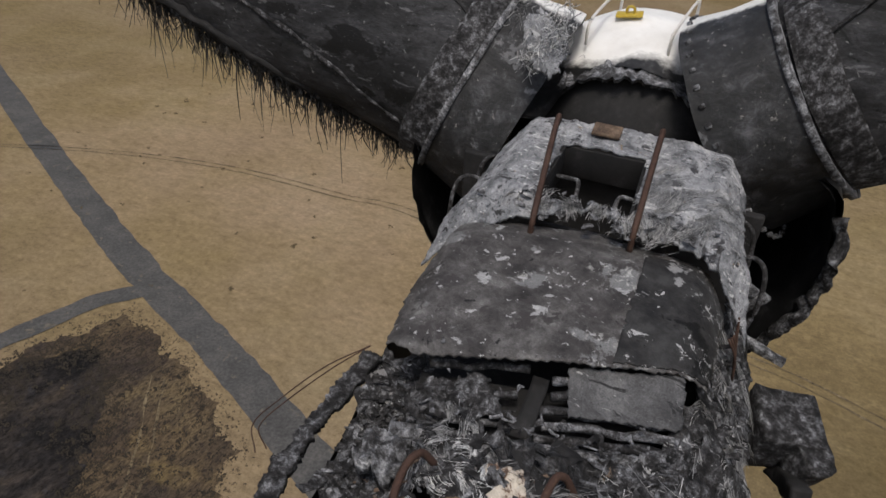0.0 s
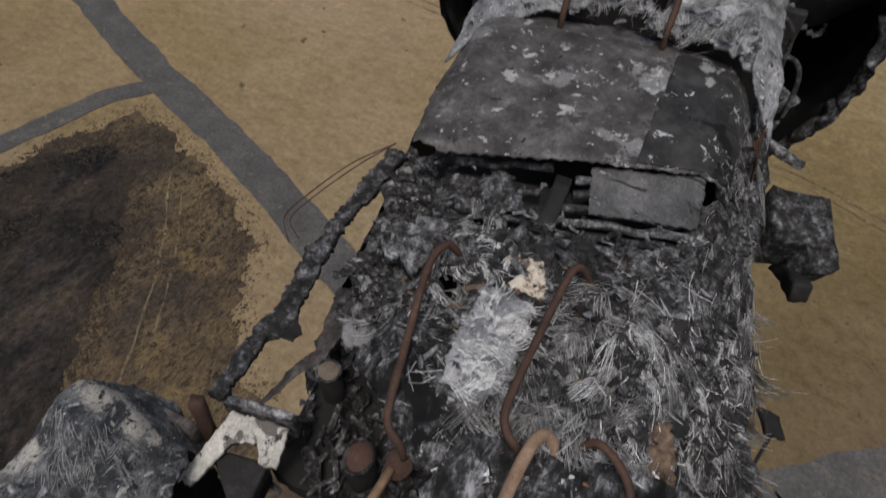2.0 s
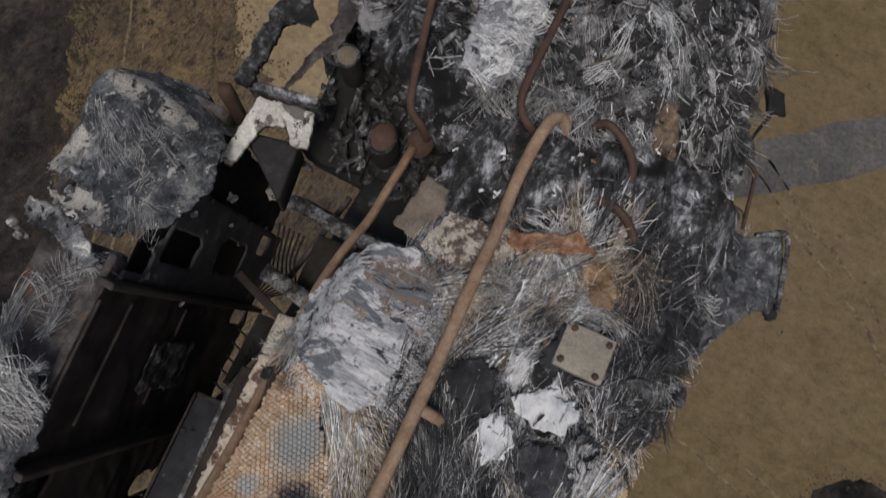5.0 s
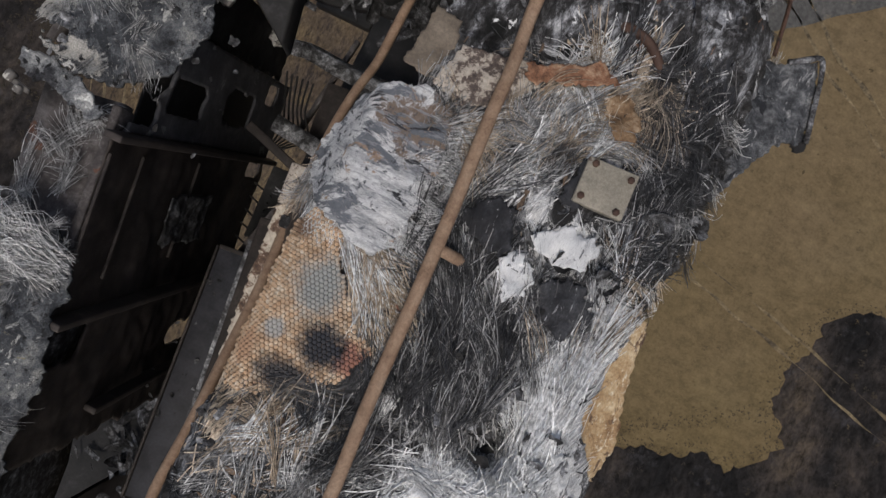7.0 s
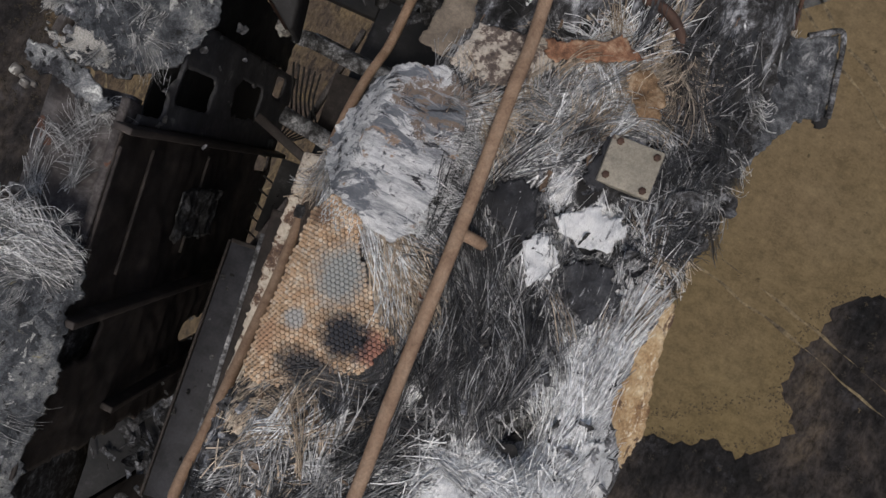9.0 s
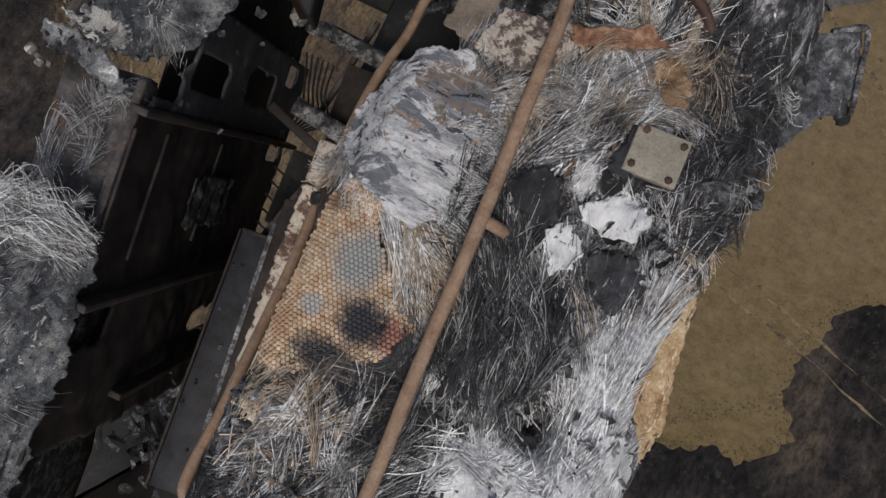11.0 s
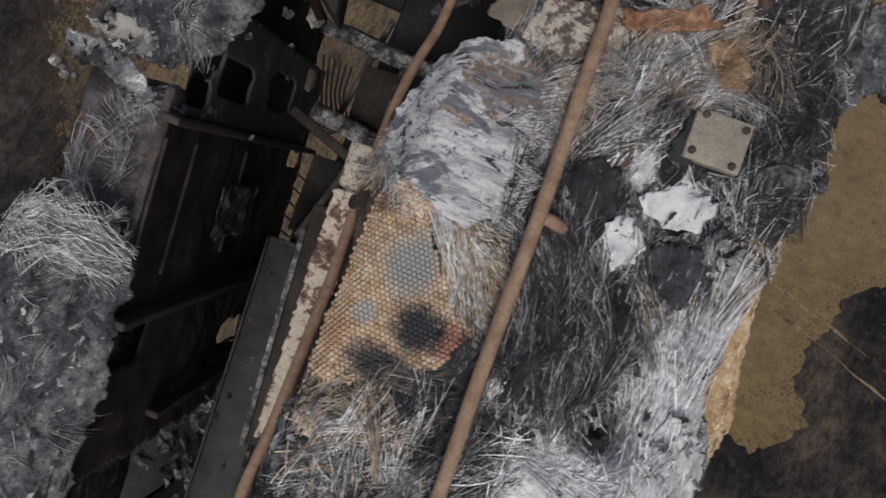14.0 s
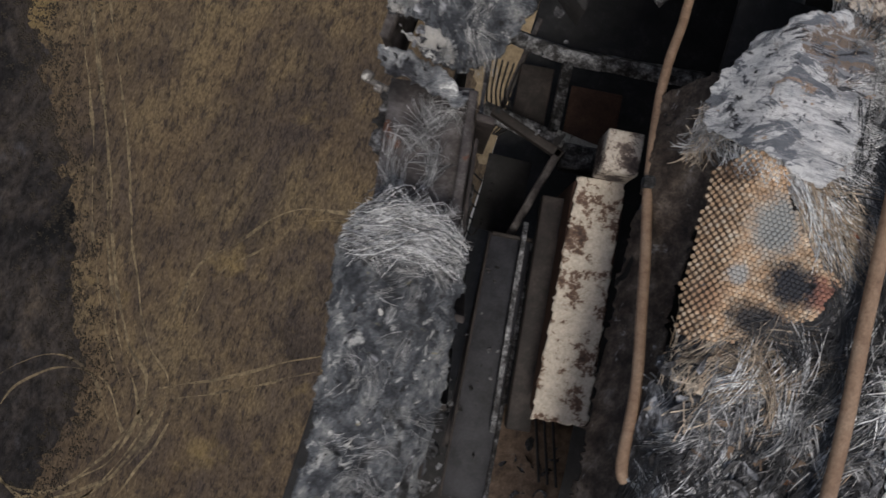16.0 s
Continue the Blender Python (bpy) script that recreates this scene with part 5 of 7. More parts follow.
for pts in ([(-1.12, 4.98, 0.02), (-0.98, 4.98, 0.02), (-0.93, 4.97, 0.0), (-0.92, 4.8, -0.1), (-0.93, 4.62, -0.16)], [(-0.47, 4.9, 0.0), (-0.58, 4.9, 0.0), (-0.6, 4.8, -0.1)]):
    part("handle", tube(pts, 0.018, 8, 4), M_ASH, frame_ob)
pl = solo("cover_plate", box((0.24, 0.17, 0.03), (-0.84, 5.5, 0.235), (6, 0, 0), 0.008), M_BROWNPLATE, "small weathered brown cover plate on the hood", "plate")
for x, ya in ((-1.72, 5.15), (-1.82, 4.75), (0.36, 5.0), (0.46, 4.55)):
    s = 1 if x > -0.7 else -1
    z = -0.25
    h = thing("hood_rail", "bent steel hoop handle on the hood flank", "handle", "side hoops", at=(x, ya, z))
    part("tube", tube([(x - 0.14 * s, ya + 0.12, z + 0.1), (x + 0.02 * s, ya + 0.16, z + 0.12), (x + 0.12 * s, ya + 0.1, z + 0.05), (x + 0.14 * s, ya, z - 0.2), (x + 0.1 * s, ya - 0.05, z - 0.45)], 0.02, 8, 5), M_ASHDARK, h)

# ---- louvre at the rear edge of the front roof ----
louvre = thing("louvre", "buckled charred louvre under the roof edge", "louvre", at=(-0.6, 2.7, -0.3))
for (xa, xb, ya, slope) in ((-1.32, -0.74, 2.60, 0.30), (-0.60, 0.16, 2.74, 0.24)):
    for k in range(5):
        if xa < -1 and k in (1, 3):
            continue
        y0 = ya - 0.085 * k + 0.20 + 0.02 * wob(k, xa, 5, 9)
        z0 = -0.08 - 0.035 * k
        pts = [(xa + 0.06 * wob(k, 2, 3, 6), y0 - slope * 0.1, z0)]
        pts += [(xa + (xb - xa) * u, y0 + slope * (xb - xa) * u + 0.025 * wob(k + u * 4, xa, 2.3, 7), z0 - 0.02 + 0.03 * wob(k, xa + u * 3, 3, 5)) for u in (0.2, 0.4, 0.6, 0.8)]
        pts += [(xb - 0.08 * abs(wob(k, 5, 3, 8)), y0 + slope * (xb - xa), z0 - 0.03)]
        part("slat", tube(pts, 0.026, 8, 5, 1.0, 0.7), M_ASHDARK if (k + int(xa * 10)) % 3 else M_ASH, louvre)
part("torn_sheet", sheet([(-1.34, 2.42), (-1.30, 2.68), (-1.02, 2.80), (-0.86, 2.74), (-0.80, 2.60), (-0.98, 2.48)], lambda x, y: -0.10 - 0.35 * (2.78 - y), 0.013, 0.05, 9, 0.008, 36.0, 0.035, 9), M_ASHDARK, louvre, "torn ash-dusted sheet over the slats")
part("torn_sheet", sheet([(-0.62, 2.48), (-0.52, 2.60), (-0.1, 2.68), (0.2, 2.80), (0.22, 2.70), (-0.1, 2.56)], lambda x, y: -0.22 - 0.3 * (2.7 - y), 0.013, 0.04, 11, 0.008, 37.0, 0.03, 9), M_ASH, louvre, "torn ash-grey strip along the slats")
M_SHEET = surface("buckled_grey_sheet", [(0.36, (0.04, 0.04, 0.042)), (0.5, (0.08, 0.08, 0.083)), (0.64, (0.15, 0.15, 0.153))], 5, 90, 0.7, 0.01, fine_mix=0.5, bands=[(8, 0.59, (0.4, 2, 1), (0.018, 0.018, 0.019)), (12, 0.61, (0.5, 2, 1), (0.33, 0.33, 0.33))])
part("panel", sheet([(-0.46, 2.74), (-0.54, 3.02), (0.14, 3.2), (0.17, 2.88)], lambda x, y: -0.04 - 0.4 * (3.08 + 0.2 * x - y), 0.015, 0.015, 14, 0.01, 34.0, 0.012, 8), M_SHEET, louvre, "buckled grey sheet over the slats")
part("backing", box((1.6, 0.7, 0.05), (-0.56, 2.65, -0.36), (10, 0, 10), 0.01), M_CHAR, louvre)
part("divider", box((0.11, 0.42, 0.06), (-0.67, 2.72, -0.16), (12, 0, -2), cuts=4, rough=0.02), M_CHAR, louvre)
part("lower_rail", tube([(-1.40, 2.36, -0.27), (-0.9, 2.46, -0.26), (-0.3, 2.60, -0.27), (0.2, 2.76, -0.32)], 0.045, 10, 8, 1.0, 0.5), M_ASH, louvre)
part("end_rubble", sheet([(0.04, 2.50), (0.44, 2.56), (0.46, 3.2), (0.14, 3.14)], lambda x, y: -0.20 - 0.5 * max(0.0, x - 0.2), 0.018, 0.04, 9, 0.015, 38.0, 0.06, 8), M_RUBBLE, louvre, "charred rubble packed against the slats")
grille = thing("round_grille", "ribbed dark round vent grille at the roof side", "vent", at=(0.42, 4.1, -0.4))
for k in range(11):
    a0 = radians(-75 + 15 * k)
    part("rib", tube([(0.36 + 0.15 * math.cos(a0) * 0.5, 4.05 + 0.2 * math.sin(a0), -0.22), (0.46, 4.05 + 0.2 * math.sin(a0) * 1.02, -0.36), (0.50, 4.05 + 0.2 * math.sin(a0), -0.58)], 0.009, 6, 4), M_DARKRUST, grille)

# ---- square mounting plate ----
plate = thing("mounting_plate", "square weathered steel plate with four bolts", "plate", at=(0.27, 0.235, 0.0))
part("slab", box((0.235, 0.215, 0.05), (0.265, 0.235, 0.035), (0, 0, 3), 0.006), M_PLATE, plate)
for dx in (-1, 1):
    for dy in (-1, 1):
        part("bolt", cyl(0.017, 0.014, (0.265 + dx * 0.085, 0.235 + dy * 0.078, 0.058), sides=6, edge=0.003), M_DARKRUST, plate)

level = True
# ---- left cover strip, all that is left of the roof on that side ----
def z_left(x, y):
    c = (x + 2.2) / 0.38
    z = -0.34 - 0.16 * min(abs(c), 1.25) ** 2.5
    return z + 0.04 * wob(x, y, 3.0, 41) + 0.014 * wob(x, y, 8.0, 42)


def on_left(x, y):
    """The strip's surface, with a sheer drop beyond its edges."""
    lean = -0.22 * (y + 1.2)
    return z_left(x, y) if -2.52 < x - lean < -1.93 else -3.0


strip = thing("cover_strip", "ash-covered strip of roof cover with white fibre wraps", "roof cover", at=(-2.2, -1.2, -1.2))
part("wrapped_end", sheet([(-2.56, -1.35), (-2.48, -1.12), (-2.06, -1.02), (-1.90, -1.2), (-1.86, -1.45), (-1.83, -1.65), (-1.80, -1.85), (-1.80, -2.0), (-1.77, -2.3), (-1.75, -2.6), (-1.75, -3.3), (-2.30, -3.3), (-2.36, -2.4), (-2.43, -1.85), (-2.50, -1.57)], z_left, 0.015, 0.03, 12, 0.02, 9.0, 0.014, 9), M_COVER, strip, "pale ash-covered end")
part("steel_channel", box((0.44, 0.85, 0.10), (-2.28, -0.80, -0.62), (0, 0, 9), cuts=4, rough=0.012), M_GREYRUST, strip, "rust-stained steel channel")
part("channel_flange", box((0.05, 0.8, 0.16), (-2.06, -0.76, -0.58), (0, 0, 9), 0.01), M_GREYRUST, strip)
part("side_skirt", box((0.06, 2.6, 1.2), (-1.93, -2.4, -1.05), (0, 6, 8), cuts=6, rough=0.05), M_ASHDARK, strip)


def z_lbox(x, y):
    fall = smooth01((x + 2.62) / 0.62)
    z = -0.36 - 0.34 * fall * fall - 0.30 * smooth01((y - 0.45) / 0.3) ** 1.5 - 0.12 * smooth01((-2.62 - x) / 0.2)
    fold = 0.05 * math.sin(9.0 * (y - 0.12 + 0.25 * (x + 2.3))) * (1 - fall)
    return z + fold + 0.05 * wob(x, y, 3.0, 51) + 0.02 * wob(x, y, 9, 52)


cover = thing("machine_cover", "bulging ash-white laminate cover with a torn skirt", "machine cover", at=(-2.3, 0.1, -1.0))
part("shell", sheet([(-2.80, 0.70), (-2.72, 0.76), (-2.55, 0.72), (-2.34, 0.76), (-2.15, 0.72), (-2.02, 0.45), (-1.93, 0.22), (-2.0, 0.04), (-2.08, -0.14), (-2.2, -0.27), (-2.34, -0.33), (-2.52, -0.27), (-2.66, -0.14), (-2.74, 0.08), (-2.72, 0.42)], z_lbox, 0.015, 0.03, 11, 0.02, 10.0, 0.012, 10,
                    [[(-2.60, -0.16), (-2.48, -0.13), (-2.46, -0.21), (-2.56, -0.22)]]), M_COVER, cover, "ash-white laminate shell")
for size, at, rot in (((0.62, 0.05, 0.5), (-2.45, 0.66, -0.92), (0, 0, 3)), ((0.05, 0.8, 0.5), (-2.66, 0.2, -0.85), (0, -3, 0))):
    part("skirt", box(size, at, rot, cuts=6, rough=0.015), M_GREYRUST, cover)
clip = solo("bracket", join(box((0.055, 0.06, 0.05), (-2.66, -0.475, -0.45), (0, 0, -12), 0.018), box((0.10, 0.03, 0.03), (-2.59, -0.50, -0.46), (0, 0, -10), 0.01)), M_SOOTWHITE, "white bracket arm sticking out of the burnt cover", "bracket")
solo("bracket", box((0.045, 0.045, 0.04), (-2.585, -0.52, -0.44), (0, 0, -8), 0.012), M_SOOTWHITE, "small white square bracket with a bolt hole", "bracket")

# ---- machinery in the open left half ----
machine = thing("main_frame", "soot-black steel machine frame inside the open nacelle", "machine frame", at=(-1.9, 0.0, -3.5))
LEAN = 0.15  # the frame is pitched with the nacelle, so that posts run forward as they go down


def upright(geo, out=0.0):
    """Stands a plan (along, height, proud) up on the inner side of the left wall."""
    v = []
    for a1, z, c in geo[0]:
        y = a1 - LEAN * z
        v.append((-2.1 - 0.155 * (y + 0.3) + c + out, y, z))
    return v, geo[1]


def wall_box(a0, a1, z0, z1, t, out=0.0, edge=0.008):
    return upright(box((abs(a1 - a0), abs(z1 - z0), t), ((a0 + a1) / 2, (z0 + z1) / 2, 0), edge=edge), out)


def rect(a0, a1, z0, z1):
    return [(a0, z0), (a1, z0), (a1, z1), (a0, z1)]


part("slotted_plate", upright(sheet([(-0.57, -3.02), (0.10, -3.02), (0.10, -0.88), (-0.28, -0.86), (-0.40, -0.62), (-0.57, -0.56)], lambda x, y: 0.03, 0.025, 0.012, 9, 0.02, 3.0, 0.006, 3,
     [rect(-0.36, -0.13, -2.27, -1.76), rect(-0.39, -0.20, -1.38, -0.92), rect(-0.49, -0.36, -0.82, -0.60), rect(-0.12, 0.02, -2.75, -2.5)])), M_WALLPLATE, machine, "black wall plate with cut slots")
part("slot_backing", wall_box(-0.6, 0.5, -3.0, -0.95, 0.02, -0.16), M_CHAR, machine)
part("wall_plate", upright(sheet([(-0.57, -0.5), (-0.57, -3.1), (-1.9, -3.1), (-2.15, -2.75), (-2.58, -2.45), (-2.5, -1.4), (-2.44, -0.5)], lambda x, y: 0.0, 0.025, 0.03, 6, 0.02, 4.0, 0.02, 4,
     [rect(-1.87, -1.68, -0.92, -0.53), rect(-0.75, -0.63, -3.0, -2.7), rect(-2.1, -1.95, -2.6, -2.2)])), M_INSIDE, machine, "soot-brown inner side wall")
part("end_plate", upright(sheet([(0.10, -0.88), (0.10, -2.95), (0.45, -2.9), (0.60, -0.95)], lambda x, y: -0.05, 0.025, 0.03, 8, 0.02, 5.0, 0.02, 5)), M_CHAR, machine)
for a0, a1, z0, z1, t in ((-0.60, -0.56, -3.15, -0.40, 0.10), (-1.60, -1.56, -3.1, -0.45, 0.09), (-2.27, -2.23, -2.7, -1.2, 0.08)):
    part("wall_post", wall_box(a0, a1, z0, z1, t, 0.05), M_INSIDE, machine)
for z, a0, a1 in ((-0.50, -0.68, -1.5), (-0.86, -0.68, -1.4), (-1.66, -0.68, -1.35)):
    part("stringer", wall_box(a0, a1, z - 0.01, z + 0.01, 0.02, 0.02), M_INSIDE, machine)
part("mottled_panel", upright(sheet(rect(-1.25, -0.90, -2.05, -1.38), lambda x, y: 0.04, 0.02, 0.03, 9, 0.012, 6.0, 0.02, 8)), M_ASHDARK, machine, "ash-mottled inner panel")
part("corner_post", tube([(-2.12, 0.74, -0.45), (-2.16, 0.76, -1.2), (-2.22, 0.79, -2.45)], 0.05, 4, 5, 0.9, 0.3), M_DARKRUST, machine, "rust-brown corner post")
part("corner_tip", sheet([(-2.42, 0.74), (-2.34, 0.98), (-2.28, 0.90), (-2.16, 0.78), (-2.2, 0.68)], lambda x, y: -2.35, 0.02, 0.02, 12, 0.05, 14.0), M_SOOTWHITE, machine, "pale torn corner piece")
part("cross_beam", tube([(-2.22, 0.80, -2.6), (-2.06, 0.87, -2.82), (-1.6, 0.86, -2.86), (-1.0, 0.92, -2.86), (-0.4, 1.0, -2.86)], 0.085, 4, 6, 1.0, 0.15), M_ASH, machine, "ash-grey cross beam")
part("short_beam", box((0.09, 0.62, 0.1), (-1.53, 0.50, -2.88), (0, 0, 5), 0.01), M_ASHDARK, machine)
part("pale_beam", box((0.72, 0.15, 0.05), (-1.78, 0.16, -2.9), (0, 0, -7), cuts=4, rough=0.015), M_ASH, machine, "pale ash-dusted cross plate")
part("pale_beam", box((0.56, 0.13, 0.12), (-1.19, 0.12, -2.88), (0, 0, -4), cuts=3, rough=0.012), M_SOOTWHITE, machine, "sooty white cross plate")
part("brace", box((0.62, 0.07, 0.08), (-1.74, -0.09, -2.1), (0, 0, -17), 0.01), M_INSIDE, machine)
part("brace", box((0.06, 0.78, 0.08), (-1.56, -0.52, -2.1), (0, 0, -13), 0.01), M_GREYRUST, machine)
part("well_cover", box((0.38, 0.66, 0.03), (-1.76, -0.46, -2.9), (0, 0, 4), 0.01), M_CHAR, machine)
part("deck_plate", box((0.34, 1.7, 0.05), (-1.52, -1.75, -2.75), (0, 0, 5), 0.01), M_INSIDE, machine)
part("box_panel", box((0.34, 0.20, 0.2), (-1.25, -0.08, -2.45), (0, 0, 6), 0.02), M_ASHDARK, machine)
part("bay_panel", box((0.46, 0.5, 0.04), (-1.2, 0.46, -3.05), (0, 0, 6), 0.01), M_DARKRUST, machine)
part("bay_panel", box((0.30, 0.56, 0.04), (-1.76, 0.5, -3.1), (0, 0, 6), 0.01), M_INSIDE, machine)
part("bay_rail", box((0.05, 1.0, 0.06), (-1.95, 0.75, -3.2), (0, 0, -6), 0.01), M_GREYRUST, machine)
lid_thing = thing("dark_lid", "long blue-black steel lid with dusty specks", "steel lid", at=(-1.58, -1.82, -2.0))
part("plate", box((0.32, 1.9, 0.04), (-1.52, -1.82, -2.0), (0, 0, 6.5), 0.012), M_GRAPHITE, lid_thing)
part("rim", box((0.03, 1.9, 0.05), (-1.36, -1.80, -1.97), (0, 0, 6.5), 0.006), M_ASHDARK, lid_thing, "ash-dusted rim")
part("rim", box((0.02, 1.9, 0.05), (-1.675, -1.84, -1.97), (0, 0, 6.5), 0.006), M_INSIDE, lid_thing)
part("rim", box((0.30, 0.03, 0.05), (-1.62, -0.88, -1.97), (0, 0, 6.5), 0.006), M_INSIDE, lid_thing)
solo("edge_strip", box((0.035, 1.5, 0.05), (-1.46, -1.5, -1.9), (0, 0, 8), cuts=4, rough=0.008), M_ASH, "thin grey ash-covered edge strip", "steel strip")
solo("dark_beam", box((0.17, 1.6, 0.14), (-1.33, -1.35, -1.75), (0, 0, 8), 0.012), M_INSIDE, "sooty steel beam beside the cream cabinet", "beam")
cab = thing("cabinet", "steel cabinet with peeling scorched cream paint", "cabinet", at=(-1.12, -1.2, -2.6))
part("lid", sheet([(-1.38, -0.44), (-1.07, -0.38), (-0.86, -1.95), (-1.22, -2.0)], lambda x, y: -1.36, 0.015, 0.012, 18, 0.02, 11.0, 0.004, 14), M_CREAM, cab, "lid with peeling cream paint")
part("body", box((0.34, 1.52, 1.2), (-1.12, -1.2, -1.99), (0, 0, 7.5), 0.02), M_DARKRUST, cab)
part("cap", box((0.22, 0.26, 0.3), (-1.2, -0.30, -1.18), (0, 0, 6), 0.015), M_PAINT, cab, "smaller cream-flaked end box")
inner = thing("inner_panel", "soot-brown inner wall panel under the roof edge", "panel", at=(-0.85, -1.0, -2.0))
part("panel", sheet([(-1.16, 0.0), (-0.92, 0.1), (-0.86, -0.5), (-0.84, -1.1), (-0.78, -2.6), (-1.0, -2.6), (-1.06, -1.0)], lambda x, y: -0.34 - 0.34 * smooth01((-0.35 - y) / 0.7) + 1.9 * (x + 0.94 - 0.05 * (y + 0.5)), 0.015, 0.02, 10, 0.02, 12.0, 0.05, 7), M_SOOTBROWN, inner)
part("strip", tube([(-1.0, 0.0, -0.85), (-1.02, -0.9, -0.9), (-0.93, -1.9, -0.85)], 0.028, 4, 8, 1.0, 0.3), M_ASHDARK, inner)
solo("floor_board", box((0.66, 0.75, 0.03), (-1.0, -2.45, -2.5), (0, 0, 5), cuts=3, rough=0.01), M_BROWNPLATE, "scorched brown floor board with three dark bars", "floor board")
for k in range(3):
    solo("bar", box((0.02, 0.5, 0.03), (-0.92 + 0.07 * k, -2.35, -2.45), (0, 0, 20), 0.005), M_CHAR, "thin dark steel bar on a floor board", "bar", "floor bars")
level = False
part("bay_lining", box((0.80, 1.5, 0.05), (-1.42, 1.75, -1.42), (0, 4, 0), cuts=6, rough=0.05), M_CHAR, nacelle, "soot-black lining of the open bay")
brk = thing("white_bracket", "white sheet-metal bracket, sooty below", "bracket", at=(-1.85, 0.95, -1.2))
part("face", sheet([(-2.08, 0.70), (-2.0, 1.05), (-1.63, 1.08), (-1.58, 0.90), (-1.70, 0.88), (-1.76, 0.96), (-1.90, 0.92), (-1.98, 0.68)], lambda x, y: -0.80, 0.012, 0.005, 20, 0.04, 13.0), M_SOOTWHITE, brk)
part("back_plate", box((0.45, 0.04, 0.3), (-1.85, 1.1, -0.9), (0, 0, 6), 0.01), M_ASH, brk)
part("black_box", box((0.34, 0.3, 0.25), (-1.82, 0.76, -1.0), (0, 0, 6), 0.02), M_CHAR, brk)
for x, y, z, r in ((-1.62, 1.5, -0.9, 0.075), (-1.2, 1.11, -0.9, 0.085)):
    c = thing("vent_cap", "sooty cylindrical cap with a grid on top", "cap", "cylindrical caps", at=(x, y, z - 0.3))
    part("body", cyl(r, 0.34, (x, y, z - 0.34)), M_CHAR, c)
    part("grid", cyl(r * 0.92, 0.02, (x, y, z)), M_MESH if r < 0.08 else M_DARKRUST, c, "ash-grey grid" if r < 0.08 else "rusted lid")
    part("ring", tube([(x + r * math.cos(a1), y + r * math.sin(a1), z + 0.012) for a1 in [6.2832 * q / 16 for q in range(17)]], 0.012, 6, 1), M_ASHDARK, c)
beam = thing("burnt_edge_beam", "twisted charred edge beam of the left roof rim", "edge beam", at=(-1.9, 1.7, -0.6))
part("beam", sheet([(-1.78, 3.05), (-1.87, 2.4), (-1.89, 2.0), (-1.85, 1.6), (-1.93, 1.25), (-1.95, 1.0), (-2.05, 1.0), (-2.04, 1.3), (-1.98, 1.6), (-2.02, 2.0), (-2.0, 2.4), (-1.92, 3.05)], lambda x, y: -0.5, 0.012, 0.03, 9, 0.06, 19.0, 0.035, 8), M_ASHDARK, beam)
part("rag", sheet([(-1.98, 1.45), (-1.78, 1.42), (-1.74, 1.5), (-1.86, 1.62), (-1.96, 1.6)], lambda x, y: -0.5, 0.015, 0.02, 16, 0.01, 15.0, 0.04), M_CHAR, beam)
part("sheet", sheet([(-1.90, 2.12), (-1.72, 2.10), (-1.60, 1.95), (-1.66, 1.66), (-1.70, 1.50), (-1.84, 1.30), (-1.98, 1.05), (-1.92, 1.32), (-1.80, 1.60), (-1.84, 1.85)], lambda x, y: -0.92 + 0.5 * (x + 1.8), 0.015, 0.02, 12, 0.01, 35.0, 0.03, 6), M_GREYRUST, beam, "bent dark grey sheet")
wire = thing("loose_wire", "thin loops of loose burnt wire", "wire", at=(-2.1, 2.5, -0.8))
for d in (0.0, 0.05):
    part("loop", tube([(-1.9, 3.1, -0.5), (-2.15 - d, 2.95, -0.7), (-2.4 - d, 2.7, -0.9), (-2.45 - d, 2.45, -0.9), (-2.2 - d, 2.2 - d, -0.7)], 0.005, 5, 8), M_DARKRUST, wire)
level = True
cabl = thing("cables", "black cables hanging between machinery plates", "cables", at=(-1.6, 0.3, -1.8))
for k in range(6):
    part("cable", tube([(-2.2 + 0.05 * k, 0.62, -2.75), (-2.16 + 0.04 * k, 0.40, -2.95), (-2.10 + 0.05 * k, 0.2, -3.0), (-2.05 + 0.02 * k, 0.0, -2.8)], 0.009, 6, 6), M_CHAR, cabl)
for k in range(9):
    y0 = -0.35 - 0.12 * k
    part("cable", tube([(-2.02 - 0.13 * (y0 + 0.6), y0, -2.9), (-1.93 - 0.11 * (y0 + 0.6), y0 - 0.03, -3.0), (-1.86, y0 + 0.10 * wob(k, 1, 1.7, 3), -2.85)], 0.009, 5, 5), M_CHAR, cabl)

level = False
# ---- things hanging off the right flank ----
hb = thing("hanging_box", "charred box hanging by torn rags off the flank", "box", at=(0.95, 3.9, -1.3))
part("body", box((0.46, 0.42, 0.42), (0.93, 3.98, -1.05), (10, 8, 16), cuts=7, rough=0.03), M_ASHDARK, hb)
part("rag", box((0.22, 0.34, 0.3), (1.12, 3.82, -1.08), (20, 10, 30), cuts=5, rough=0.05), M_ASHDARK, hb)
part("rag", box((0.12, 0.36, 0.12), (1.08, 3.66, -1.2), (-20, 0, 14), cuts=6, rough=0.07), M_CHAR, hb)
part("arm", box((0.5, 0.12, 0.12), (0.62, 3.85, -1.1), (0, 10, -6), 0.02), M_CHAR, hb)
level = True
rod = thing("lamp_rod", "thin bent steel rod with a small plate on top", "rod", at=(1.04, 1.78, -1.4))
part("rod", tube([(0.83, 2.23, -1.2), (0.89, 2.24, -1.2), (0.96, 2.19, -1.2), (0.99, 2.08, -1.2), (1.04, 1.78, -1.22)], 0.014, 8, 5), M_DARKRUST, rod)
